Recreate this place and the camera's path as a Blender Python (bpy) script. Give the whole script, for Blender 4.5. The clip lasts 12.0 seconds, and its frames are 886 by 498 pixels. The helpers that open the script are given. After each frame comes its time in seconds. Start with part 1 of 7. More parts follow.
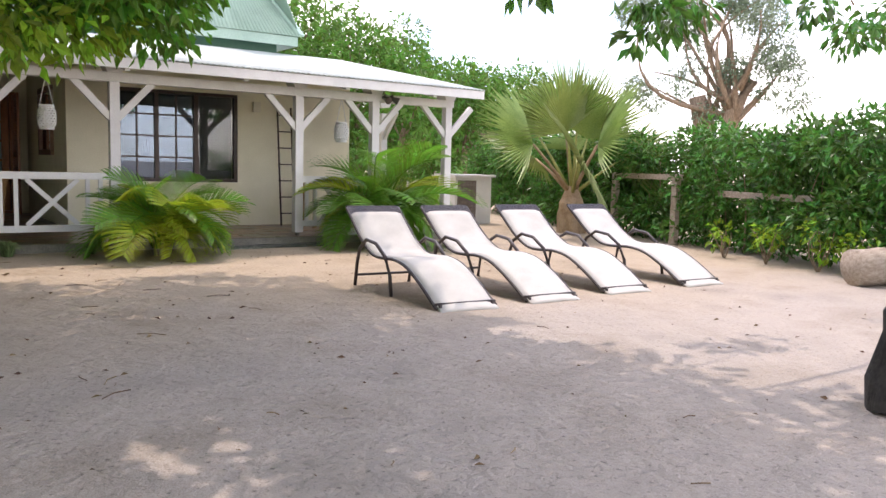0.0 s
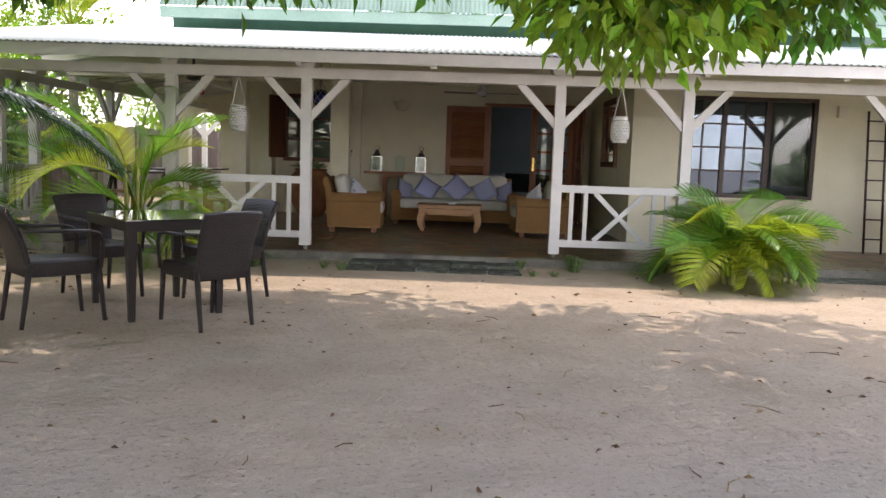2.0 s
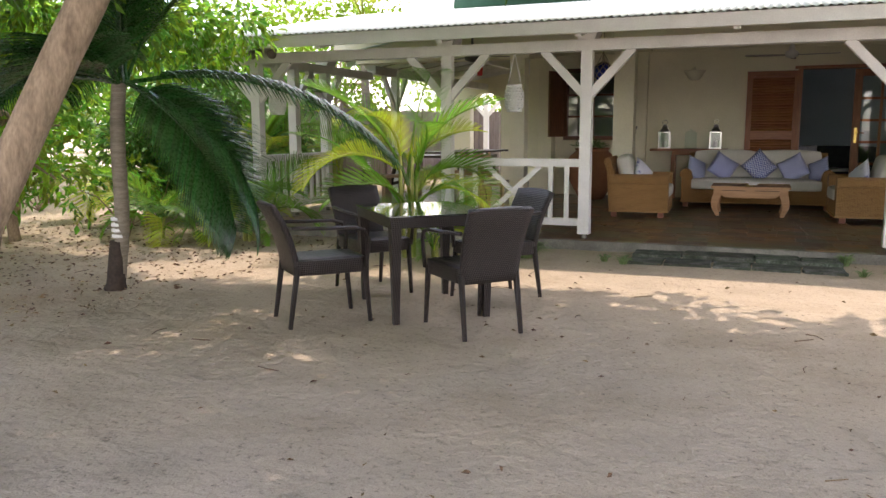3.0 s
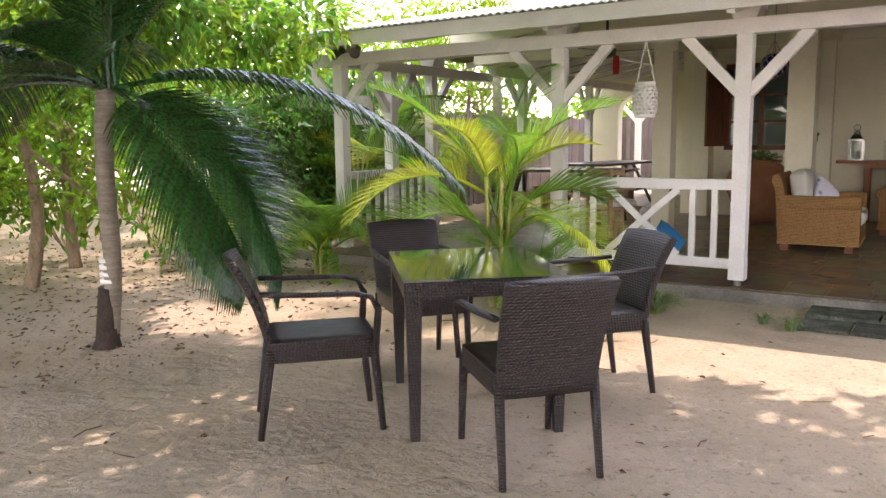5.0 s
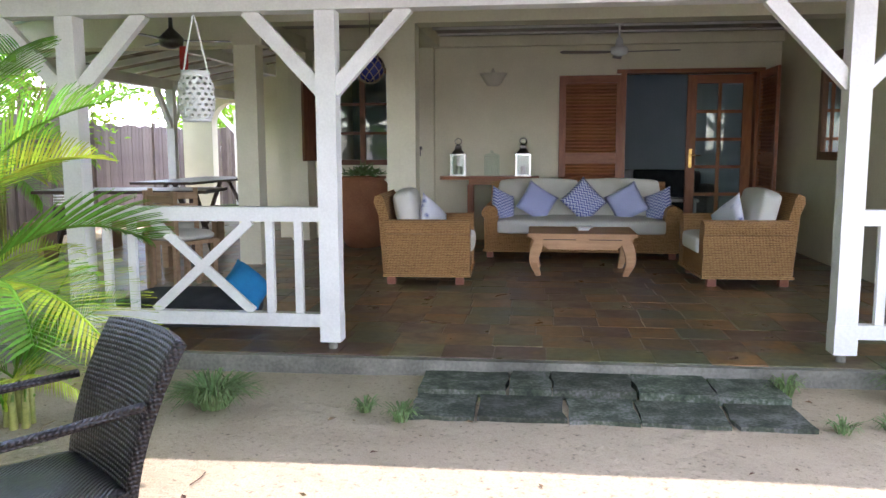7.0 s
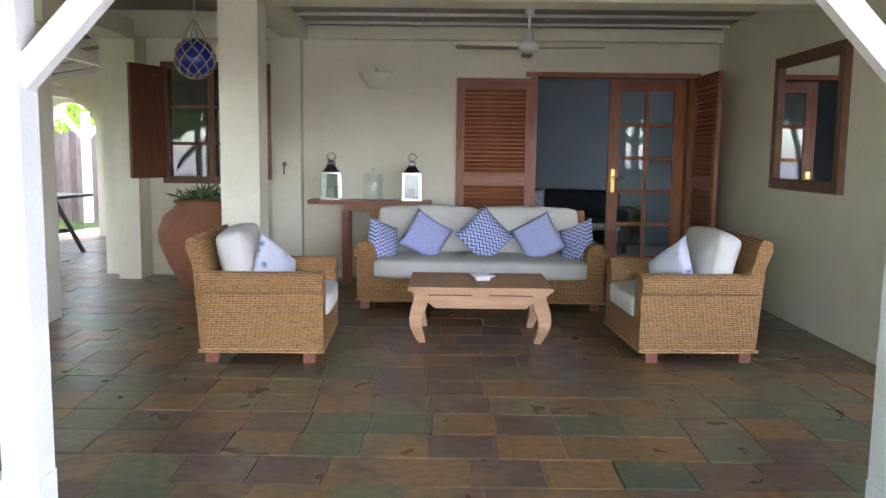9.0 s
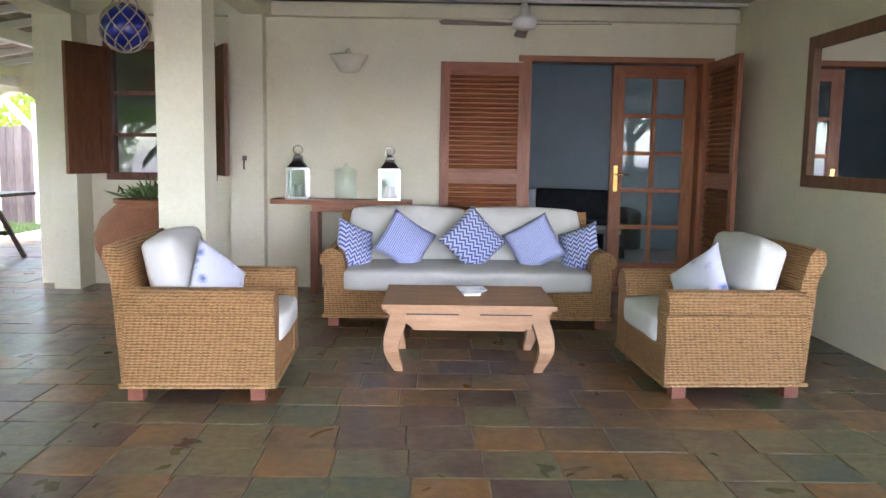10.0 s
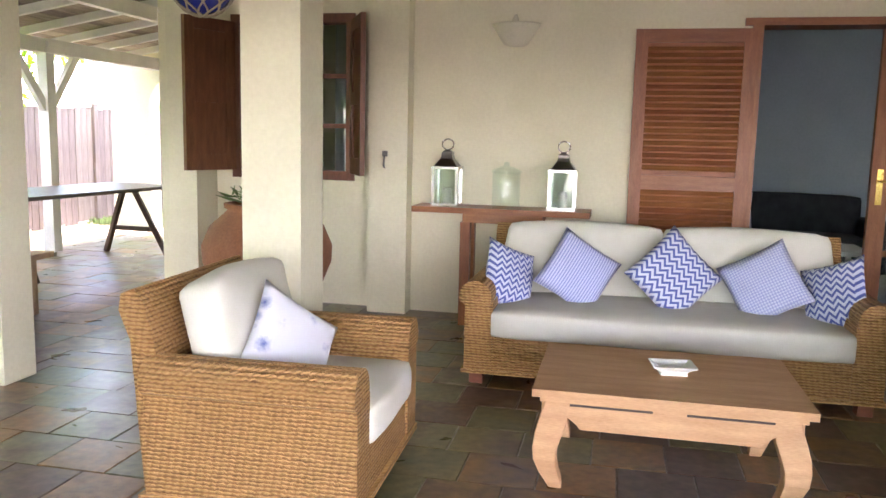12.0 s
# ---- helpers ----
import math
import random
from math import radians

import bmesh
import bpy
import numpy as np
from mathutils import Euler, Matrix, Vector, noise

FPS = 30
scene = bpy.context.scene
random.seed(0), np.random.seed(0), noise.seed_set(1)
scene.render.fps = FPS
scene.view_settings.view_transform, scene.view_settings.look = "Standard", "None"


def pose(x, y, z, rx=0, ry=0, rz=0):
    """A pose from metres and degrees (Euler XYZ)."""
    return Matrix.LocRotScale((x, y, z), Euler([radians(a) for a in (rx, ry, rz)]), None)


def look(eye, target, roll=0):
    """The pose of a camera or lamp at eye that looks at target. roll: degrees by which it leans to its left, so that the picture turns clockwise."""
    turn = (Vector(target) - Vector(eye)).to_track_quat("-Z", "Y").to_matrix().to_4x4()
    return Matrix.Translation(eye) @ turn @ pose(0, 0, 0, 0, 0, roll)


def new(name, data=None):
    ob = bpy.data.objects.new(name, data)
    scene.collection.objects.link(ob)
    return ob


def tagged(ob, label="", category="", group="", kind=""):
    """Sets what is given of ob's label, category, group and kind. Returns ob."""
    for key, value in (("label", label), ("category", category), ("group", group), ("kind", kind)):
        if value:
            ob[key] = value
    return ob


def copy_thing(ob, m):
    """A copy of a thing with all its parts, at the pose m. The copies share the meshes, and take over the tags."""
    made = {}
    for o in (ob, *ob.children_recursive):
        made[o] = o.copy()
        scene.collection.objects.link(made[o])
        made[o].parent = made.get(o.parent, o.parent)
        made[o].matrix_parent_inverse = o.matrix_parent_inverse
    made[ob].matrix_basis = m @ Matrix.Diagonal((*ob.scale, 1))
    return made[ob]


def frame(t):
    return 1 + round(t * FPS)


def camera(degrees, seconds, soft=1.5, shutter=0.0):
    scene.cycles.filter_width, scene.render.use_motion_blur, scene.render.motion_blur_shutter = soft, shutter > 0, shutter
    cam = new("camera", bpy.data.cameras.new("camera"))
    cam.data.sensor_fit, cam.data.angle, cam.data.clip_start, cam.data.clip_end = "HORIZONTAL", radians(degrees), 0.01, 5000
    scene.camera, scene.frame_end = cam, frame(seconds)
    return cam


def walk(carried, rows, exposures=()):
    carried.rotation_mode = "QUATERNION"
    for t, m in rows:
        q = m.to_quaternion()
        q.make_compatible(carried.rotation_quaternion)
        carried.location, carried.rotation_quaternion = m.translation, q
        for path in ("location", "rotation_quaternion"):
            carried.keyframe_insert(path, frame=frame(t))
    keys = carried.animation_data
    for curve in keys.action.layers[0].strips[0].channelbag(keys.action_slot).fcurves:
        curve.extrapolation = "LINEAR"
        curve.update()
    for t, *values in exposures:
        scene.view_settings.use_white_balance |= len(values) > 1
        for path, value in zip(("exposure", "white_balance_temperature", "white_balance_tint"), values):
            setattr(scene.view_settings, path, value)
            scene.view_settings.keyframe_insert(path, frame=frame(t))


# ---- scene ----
cam = camera(58.1, 12.0)
PATH = [
    (0, (2.026, -10.603, 1.04), (3.165, -8.972, 0.835), 1.5),
    (0.5, (2.018, -10.32, 1.029), (2.727, -8.460, 0.839), 1.9),
    (1, (1.935, -10.089, 1.121), (2.320, -8.136, 0.925), 1.8),
    (1.5, (1.992, -9.76, 1.119), (2.162, -7.776, 0.932), 1.8),
    (2, (1.865, -9.32, 1.108), (1.815, -7.334, 0.884), 1.9),
    (2.5, (1.808, -8.903, 1.105), (1.397, -6.968, 0.813), 0.7),
    (3, (1.741, -8.538, 1.166), (1.012, -6.699, 0.871), -0.2),
    (3.2, (1.695, -8.363, 1.183), (0.874, -6.562, 0.894), -0.1),
    (4.8, (1.537, -6.828, 1.197), (0.439, -5.18, 0.915), -0.9),
    (5, (1.516, -6.612, 1.212), (0.425, -4.959, 0.936), -0.7),
    (5.5, (1.428, -6.127, 1.22), (0.429, -4.41, 0.987), 0.1),
    (6, (1.298, -5.616, 1.219), (0.504, -3.791, 1.019), 0.2),
    (6.5, (1.219, -5.07, 1.21), (0.694, -3.151, 1.003), 0.3),
    (7, (1.22, -4.604, 1.199), (0.985, -2.634, 0.948), -0.2),
    (7.5, (1.231, -4.035, 1.204), (1.194, -2.051, 0.95), 0.1),
    (7.7, (1.27, -3.822, 1.205), (1.254, -1.836, 0.97), 0.4),
    (9.3, (1.413, -2.294, 1.323), (1.402, -0.308, 1.088), 0.8),
    (9.5, (1.392, -2.097, 1.289), (1.392, -0.109, 1.074), 0.8),
    (10, (1.412, -1.628, 1.251), (1.441, 0.358, 1.018), 0.9),
    (10.5, (1.455, -1.104, 1.238), (1.514, 0.883, 1.02), 0.7),
    (11, (1.476, -0.605, 1.227), (1.544, 1.381, 1.001), 1.0),
    (11.2, (1.42, -0.489, 1.273), (1.497, 1.494, 1.029), 1.6),
    (11.5, (1.459, -0.318, 1.272), (1.417, 1.666, 1.017), 1.3),
    (12, (1.413, -0.046, 1.322), (0.990, 1.889, 1.047), 1.3),
]
walk(cam, [(t, look(eye, target, roll)) for t, eye, target, roll in PATH],
     [(0, 1.5, 6950, 24), (1.5, 1.75, 6900, 24), (3.2, 2.2, 7200, 23), (5.0, 2.6, 7300, 30), (6.0, 2.8, 6450, 27), (7.5, 3.15, 6050, 23), (9.5, 3.98, 5800, 26), (10.5, 4.27, 6150, 28), (11.2, 4.33, 6750, 28), (12.0, 4.33, 6650, 27)])

# ---- world ----
world = bpy.data.worlds.new("world")
scene.world = world
world.use_nodes = True
wn = world.node_tree.nodes
sky = wn.new("ShaderNodeTexSky")
sky.sky_type = "NISHITA"
sky.sun_disc = False
SUN_ELEV, SUN_AZ = radians(69), radians(6)   # azimuth from +y towards +x
sky.sun_elevation, sky.sun_rotation = SUN_ELEV, SUN_AZ
sky.dust_density = 0.8
# broken cumulus over the clear sky
wtc, wno, wra, wmx = (wn.new(k) for k in ("ShaderNodeTexCoord", "ShaderNodeTexNoise", "ShaderNodeValToRGB", "ShaderNodeMix"))
wno.inputs["Scale"].default_value, wno.inputs["Detail"].default_value, wno.inputs["Roughness"].default_value = 2.6, 8, 0.55
wra.color_ramp.elements[0].position, wra.color_ramp.elements[1].position = 0.46, 0.62
wmx.data_type = "RGBA"
wmx.inputs["B"].default_value = (9.0, 9.1, 9.3, 1)
wl_ = world.node_tree.links.new
wl_(wtc.outputs["Generated"], wno.inputs[0])
wl_(wno.outputs[0], wra.inputs[0])
wl_(wra.outputs[0], wmx.inputs[0])
wl_(sky.outputs[0], wmx.inputs["A"])
wl_(wmx.outputs["Result"], wn["Background"].inputs[0])
wn["Background"].inputs[1].default_value = 0.15
sun = new("sun", bpy.data.lights.new("sun", "SUN"))
sun.data.energy, sun.data.angle, sun.data.color = 1.0, radians(0.6), (1.0, 0.95, 0.87)
SUN_DIR = Vector((math.sin(SUN_AZ) * math.cos(SUN_ELEV), math.cos(SUN_AZ) * math.cos(SUN_ELEV), math.sin(SUN_ELEV)))
sun.matrix_world = look(SUN_DIR * 30, (0, 0, 0))


# ---- materials ----
def surface(name, c1, c2, scale=8.0, rough=0.6, bump=0.1, fine=60.0, metal=0.0, rand=0.0, stretch=(1, 1, 1), c3=None, spec=0.5, translucent=0.0, stain=0.0, hue=0.06):
    """Two-scale procedural surface: broad blotches between c1 and c2, fine grain, bump."""
    m = bpy.data.materials.new(name)
    m.use_nodes = True
    nt = m.node_tree
    n, link = nt.nodes, nt.links.new
    bsdf = n["Principled BSDF"]
    tc = n.new("ShaderNodeTexCoord")
    mp = n.new("ShaderNodeMapping")
    mp.inputs["Scale"].default_value = stretch
    link(tc.outputs["Object"], mp.inputs[0])
    big, small = n.new("ShaderNodeTexNoise"), n.new("ShaderNodeTexNoise")
    big.inputs["Scale"].default_value, big.inputs["Detail"].default_value = scale, 4
    small.inputs["Scale"].default_value, small.inputs["Detail"].default_value = fine, 3
    link(mp.outputs[0], big.inputs[0])
    link(mp.outputs[0], small.inputs[0])
    mixn = n.new("ShaderNodeMath")
    mixn.operation = "MULTIPLY_ADD"
    mixn.inputs[1].default_value, mixn.inputs[2].default_value = 0.45, 0.0
    link(small.outputs[0], mixn.inputs[0])
    add = n.new("ShaderNodeMath")
    add.operation = "MULTIPLY_ADD"
    add.inputs[1].default_value = 0.55
    link(big.outputs[0], add.inputs[0])
    link(mixn.outputs[0], add.inputs[2])
    ramp = n.new("ShaderNodeValToRGB")
    ramp.color_ramp.elements[0].position, ramp.color_ramp.elements[1].position = 0.36, 0.64
    ramp.color_ramp.elements[0].color, ramp.color_ramp.elements[1].color = (*c1, 1), (*c2, 1)
    if c3:
        e = ramp.color_ramp.elements.new(0.5)
        e.color = (*c3, 1)
    link(add.outputs[0], ramp.inputs[0])
    col = ramp.outputs[0]
    if rand:
        info = n.new("ShaderNodeObjectInfo")
        geo = n.new("ShaderNodeNewGeometry")
        s = n.new("ShaderNodeMath")
        s.operation = "ADD"
        link(info.outputs["Random"], s.inputs[0])
        link(geo.outputs["Random Per Island"], s.inputs[1])
        fr = n.new("ShaderNodeMath")
        fr.operation = "FRACT"
        link(s.outputs[0], fr.inputs[0])
        mr = n.new("ShaderNodeMapRange")
        mr.inputs[3].default_value, mr.inputs[4].default_value = 1 - rand, 1 + rand
        link(fr.outputs[0], mr.inputs[0])
        hsv = n.new("ShaderNodeHueSaturation")
        link(mr.outputs[0], hsv.inputs["Value"])
        link(col, hsv.inputs["Color"])
        mr2 = n.new("ShaderNodeMapRange")
        mr2.inputs[3].default_value, mr2.inputs[4].default_value = 0.5 - rand * hue, 0.5 + rand * hue
        link(fr.outputs[0], mr2.inputs[0])
        link(mr2.outputs[0], hsv.inputs["Hue"])
        col = hsv.outputs[0]
    if stain:
        st = n.new("ShaderNodeTexNoise")
        st.inputs["Scale"].default_value, st.inputs["Detail"].default_value = 1.3, 6
        link(tc.outputs["Object"], st.inputs[0])
        sm = n.new("ShaderNodeMapRange")
        sm.inputs[1].default_value, sm.inputs[2].default_value = 0.5, 0.75
        sm.inputs[3].default_value, sm.inputs[4].default_value = 1.0, 1.0 - stain
        link(st.outputs[0], sm.inputs[0])
        mul = n.new("ShaderNodeMix")
        mul.data_type, mul.blend_type = "RGBA", "MULTIPLY"
        mul.inputs[0].default_value = 1
        link(col, mul.inputs["A"])
        link(sm.outputs[0], mul.inputs["B"])
        col = mul.outputs["Result"]
    link(col, bsdf.inputs["Base Color"])
    rr = n.new("ShaderNodeMapRange")
    rr.inputs[3].default_value, rr.inputs[4].default_value = max(0.02, rough - 0.1), min(1, rough + 0.1)
    link(small.outputs[0], rr.inputs[0])
    link(rr.outputs[0], bsdf.inputs["Roughness"])
    bsdf.inputs["Metallic"].default_value = metal
    bsdf.inputs["Specular IOR Level"].default_value = spec
    if bump:
        bp = n.new("ShaderNodeBump")
        bp.inputs["Strength"].default_value, bp.inputs["Distance"].default_value = bump, 0.01
        link(add.outputs[0], bp.inputs["Height"])
        link(bp.outputs[0], bsdf.inputs["Normal"])
    if translucent:
        tr = n.new("ShaderNodeBsdfTranslucent")
        ms = n.new("ShaderNodeMixShader")
        ms.inputs[0].default_value = translucent
        link(col, tr.inputs[0])
        link(bsdf.outputs[0], ms.inputs[1])
        link(tr.outputs[0], ms.inputs[2])
        link(ms.outputs[0], n["Material Output"].inputs[0])
    return m


def glass(name, tint=(0.9, 0.95, 0.93), rough=0.0, gloss=0.045, sheen=(1, 1, 1)):
    """Thin glass: clear through, glossy by Fresnel."""
    m = bpy.data.materials.new(name)
    m.use_nodes = True
    nt = m.node_tree
    n, link = nt.nodes, nt.links.new
    n.remove(n["Principled BSDF"])
    t, g, f, x = n.new("ShaderNodeBsdfTransparent"), n.new("ShaderNodeBsdfGlossy"), n.new("ShaderNodeLayerWeight"), n.new("ShaderNodeMixShader")
    t.inputs[0].default_value = (*tint, 1)
    g.inputs["Color"].default_value = (*sheen, 1)
    g.inputs["Roughness"].default_value = rough
    pw_, ad_ = n.new("ShaderNodeMath"), n.new("ShaderNodeMath")
    pw_.operation, ad_.operation = "POWER", "MULTIPLY_ADD"
    pw_.inputs[1].default_value, ad_.inputs[1].default_value, ad_.inputs[2].default_value = 4.0, 0.85, gloss
    link(f.outputs["Facing"], pw_.inputs[0])
    link(pw_.outputs[0], ad_.inputs[0])
    link(ad_.outputs[0], x.inputs[0])
    link(t.outputs[0], x.inputs[1])
    link(g.outputs[0], x.inputs[2])
    link(x.outputs[0], n["Material Output"].inputs[0])
    return m


WHITE = surface("white_paint", (0.70, 0.69, 0.66), (0.82, 0.81, 0.78), 5, 0.45, 0.06, 70, stain=0.12)
CREAM = surface("cream_plaster", (0.79, 0.748, 0.565), (0.87, 0.828, 0.645), 2.5, 0.8, 0.12, 45, stain=0.08)
SAND = surface("sand", (0.345, 0.285, 0.215), (0.51, 0.435, 0.345), 1.3, 0.95, 0.8, 160, c3=(0.435, 0.37, 0.295), spec=0.1, stain=0.32)
# trodden sand: hand-sized hollows and dark specks
_n, _l = SAND.node_tree.nodes, SAND.node_tree.links.new
_pos, _lump, _speck, _b2 = _n.new("ShaderNodeNewGeometry"), _n.new("ShaderNodeTexNoise"), _n.new("ShaderNodeTexNoise"), _n.new("ShaderNodeBump")
_lump.inputs["Scale"].default_value, _lump.inputs["Detail"].default_value, _lump.inputs["Roughness"].default_value = 5.5, 6, 0.62
_speck.inputs["Scale"].default_value, _speck.inputs["Detail"].default_value = 38, 2
_b2.inputs["Strength"].default_value, _b2.inputs["Distance"].default_value = 0.8, 0.07
_l(_pos.outputs["Position"], _lump.inputs[0])
_l(_pos.outputs["Position"], _speck.inputs[0])
_l(_lump.outputs[0], _b2.inputs["Height"])
_sb = _n["Principled BSDF"]
_l(_sb.inputs["Normal"].links[0].from_socket, _b2.inputs["Normal"])
_l(_b2.outputs[0], _sb.inputs["Normal"])
_mr, _mx = _n.new("ShaderNodeMapRange"), _n.new("ShaderNodeMix")
_mr.inputs[1].default_value, _mr.inputs[2].default_value, _mr.inputs[3].default_value, _mr.inputs[4].default_value = 0.60, 0.78, 1.0, 0.45
_l(_speck.outputs[0], _mr.inputs[0])
_mx.data_type, _mx.blend_type = "RGBA", "MULTIPLY"
_mx.inputs[0].default_value = 1
_l(_sb.inputs["Base Color"].links[0].from_socket, _mx.inputs["A"])
_l(_mr.outputs[0], _mx.inputs["B"])
_l(_mx.outputs["Result"], _sb.inputs["Base Color"])
# cooler grey tint over the open yard, tan sand towards the veranda, with an uneven border
_sep, _wob, _yy, _zone, _tint, _mz = _n.new("ShaderNodeSeparateXYZ"), _n.new("ShaderNodeTexNoise"), _n.new("ShaderNodeMath"), _n.new("ShaderNodeMapRange"), _n.new("ShaderNodeMix"), _n.new("ShaderNodeMix")
_l(_pos.outputs["Position"], _sep.inputs[0])
_l(_pos.outputs["Position"], _wob.inputs[0])
_wob.inputs["Scale"].default_value, _wob.inputs["Detail"].default_value = 0.7, 5
_yy.operation = "MULTIPLY_ADD"
_yy.inputs[1].default_value = 3.0
_l(_wob.outputs[0], _yy.inputs[0])
_l(_sep.outputs["Y"], _yy.inputs[2])
_zone.inputs[1].default_value, _zone.inputs[2].default_value = -5.2, -2.6
_l(_yy.outputs[0], _zone.inputs[0])
_tint.data_type = "RGBA"
_tint.inputs["A"].default_value, _tint.inputs["B"].default_value = (0.95, 0.98, 1.06, 1), (1.03, 0.985, 0.90, 1)
_l(_zone.outputs[0], _tint.inputs[0])
_mz.data_type, _mz.blend_type = "RGBA", "MULTIPLY"
_mz.inputs[0].default_value = 1
_l(_mx.outputs["Result"], _mz.inputs["A"])
_l(_tint.outputs["Result"], _mz.inputs["B"])
_l(_mz.outputs["Result"], _sb.inputs["Base Color"])
CONCRETE = surface("old_concrete", (0.135, 0.13, 0.105), (0.27, 0.255, 0.215), 6, 0.85, 0.5, 50, stain=0.4)


def slate():
    """Riven slate: a hue for each tile, broad mineral clouds, a low sheen."""
    m = bpy.data.materials.new("slate")
    m.use_nodes = True
    n, link = m.node_tree.nodes, m.node_tree.links.new
    bsdf = n["Principled BSDF"]
    geo, info = n.new("ShaderNodeNewGeometry"), n.new("ShaderNodeObjectInfo")
    s, fr = n.new("ShaderNodeMath"), n.new("ShaderNodeMath")
    s.operation, fr.operation = "ADD", "FRACT"
    link(info.outputs["Random"], s.inputs[0])
    link(geo.outputs["Random Per Island"], s.inputs[1])
    link(s.outputs[0], fr.inputs[0])
    cloud, fine, vein = (n.new("ShaderNodeTexNoise") for _ in range(3))
    for nd, sc, dt, ds in ((cloud, 4.5, 3, 0.6), (fine, 22, 3, 0.2), (vein, 5, 3, 0.0)):
        nd.inputs["Scale"].default_value, nd.inputs["Detail"].default_value, nd.inputs["Distortion"].default_value = sc, dt, ds
        link(geo.outputs["Position"], nd.inputs[0])
    shift = n.new("ShaderNodeMath")
    shift.operation = "MULTIPLY_ADD"
    shift.inputs[1].default_value = 0.75
    link(cloud.outputs[0], shift.inputs[0])
    link(fr.outputs[0], shift.inputs[2])
    f2, pp = n.new("ShaderNodeMath"), n.new("ShaderNodeMath")
    f2.operation, pp.operation = "SUBTRACT", "PINGPONG"
    f2.inputs[1].default_value, pp.inputs[1].default_value = 0.2, 1.0
    link(shift.outputs[0], f2.inputs[0])
    link(f2.outputs[0], pp.inputs[0])
    ramp = n.new("ShaderNodeValToRGB")
    stops = ((0.0, (0.078, 0.098, 0.084)), (0.2, (0.115, 0.124, 0.070)), (0.4, (0.185, 0.165, 0.078)), (0.55, (0.150, 0.106, 0.074)), (0.7, (0.120, 0.070, 0.056)), (0.85, (0.205, 0.135, 0.062)), (1.0, (0.290, 0.150, 0.055)))
    while len(ramp.color_ramp.elements) < len(stops):
        ramp.color_ramp.elements.new(0.5)
    for e, (p, c) in zip(ramp.color_ramp.elements, stops):
        e.position, e.color = p, (*c, 1)
    link(pp.outputs[0], ramp.inputs[0])
    tone = n.new("ShaderNodeMapRange")
    tone.inputs[1].default_value, tone.inputs[2].default_value, tone.inputs[3].default_value, tone.inputs[4].default_value = 0.3, 0.7, 0.78, 1.25
    link(fine.outputs[0], tone.inputs[0])
    mul = n.new("ShaderNodeMix")
    mul.data_type, mul.blend_type = "RGBA", "MULTIPLY"
    mul.inputs[0].default_value = 1
    link(ramp.outputs[0], mul.inputs["A"])
    link(tone.outputs[0], mul.inputs["B"])
    scuff, sc2 = n.new("ShaderNodeMapRange"), n.new("ShaderNodeMix")
    scuff.inputs[1].default_value, scuff.inputs[2].default_value, scuff.inputs[3].default_value, scuff.inputs[4].default_value = 0.64, 0.85, 0.0, 0.5
    link(vein.outputs[0], scuff.inputs[0])
    sc2.data_type = "RGBA"
    sc2.inputs["B"].default_value = (0.23, 0.225, 0.19, 1)
    link(scuff.outputs[0], sc2.inputs[0])
    link(mul.outputs["Result"], sc2.inputs["A"])
    link(sc2.outputs["Result"], bsdf.inputs["Base Color"])
    rr = n.new("ShaderNodeMapRange")
    rr.inputs[1].default_value, rr.inputs[2].default_value, rr.inputs[3].default_value, rr.inputs[4].default_value = 0.3, 0.7, 0.27, 0.38
    link(cloud.outputs[0], rr.inputs[0])
    link(rr.outputs[0], bsdf.inputs["Roughness"])
    bp = n.new("ShaderNodeBump")
    bp.inputs["Strength"].default_value, bp.inputs["Distance"].default_value = 0.12, 0.004
    link(fine.outputs[0], bp.inputs["Height"])
    link(bp.outputs[0], bsdf.inputs["Normal"])
    return m


SLATE = slate()
GROUT = surface("grout", (0.22, 0.205, 0.175), (0.42, 0.40, 0.35), 15, 0.8, 0.3, 90)
ROOF_WHITE = surface("white_corrugated_sheet", (0.47, 0.53, 0.485), (0.58, 0.635, 0.59), 2, 0.4, 0.05, 40, stain=0.15)
ROOF_GREEN = surface("green_corrugated_sheet", (0.30, 0.45, 0.36), (0.40, 0.56, 0.46), 2, 0.4, 0.05, 40, stain=0.15)
GREEN_BOARD = surface("green_board", (0.09, 0.22, 0.16), (0.13, 0.29, 0.21), 4, 0.6, 0.08, 60, stain=0.2)
CEIL_WOOD = surface("weathered_planks", (0.33, 0.295, 0.25), (0.56, 0.51, 0.44), 3, 0.75, 0.3, 40, stretch=(1, 9, 9), rand=0.2)
RED_WOOD = surface("red_hardwood", (0.23, 0.078, 0.027), (0.39, 0.15, 0.056), 5, 0.42, 0.12, 60, stretch=(6, 6, 1), rand=0.1)
RED_WOOD_H = surface("red_hardwood_rail", (0.23, 0.078, 0.027), (0.39, 0.15, 0.056), 5, 0.42, 0.12, 60, stretch=(1, 6, 6), rand=0.12)
WINDOW_WOOD = surface("dark_red_hardwood", (0.115, 0.042, 0.022), (0.21, 0.085, 0.042), 5, 0.45, 0.12, 60, stretch=(6, 6, 1), rand=0.1)
MIRROR_WOOD = surface("brown_frame_wood", (0.15, 0.075, 0.038), (0.25, 0.135, 0.072), 5, 0.5, 0.15, 60, stretch=(6, 6, 1), rand=0.1)
CEIL_BROWN = surface("brown_weathered_planks", (0.17, 0.135, 0.10), (0.33, 0.275, 0.215), 3, 0.8, 0.3, 40, stretch=(9, 1, 9), rand=0.3)
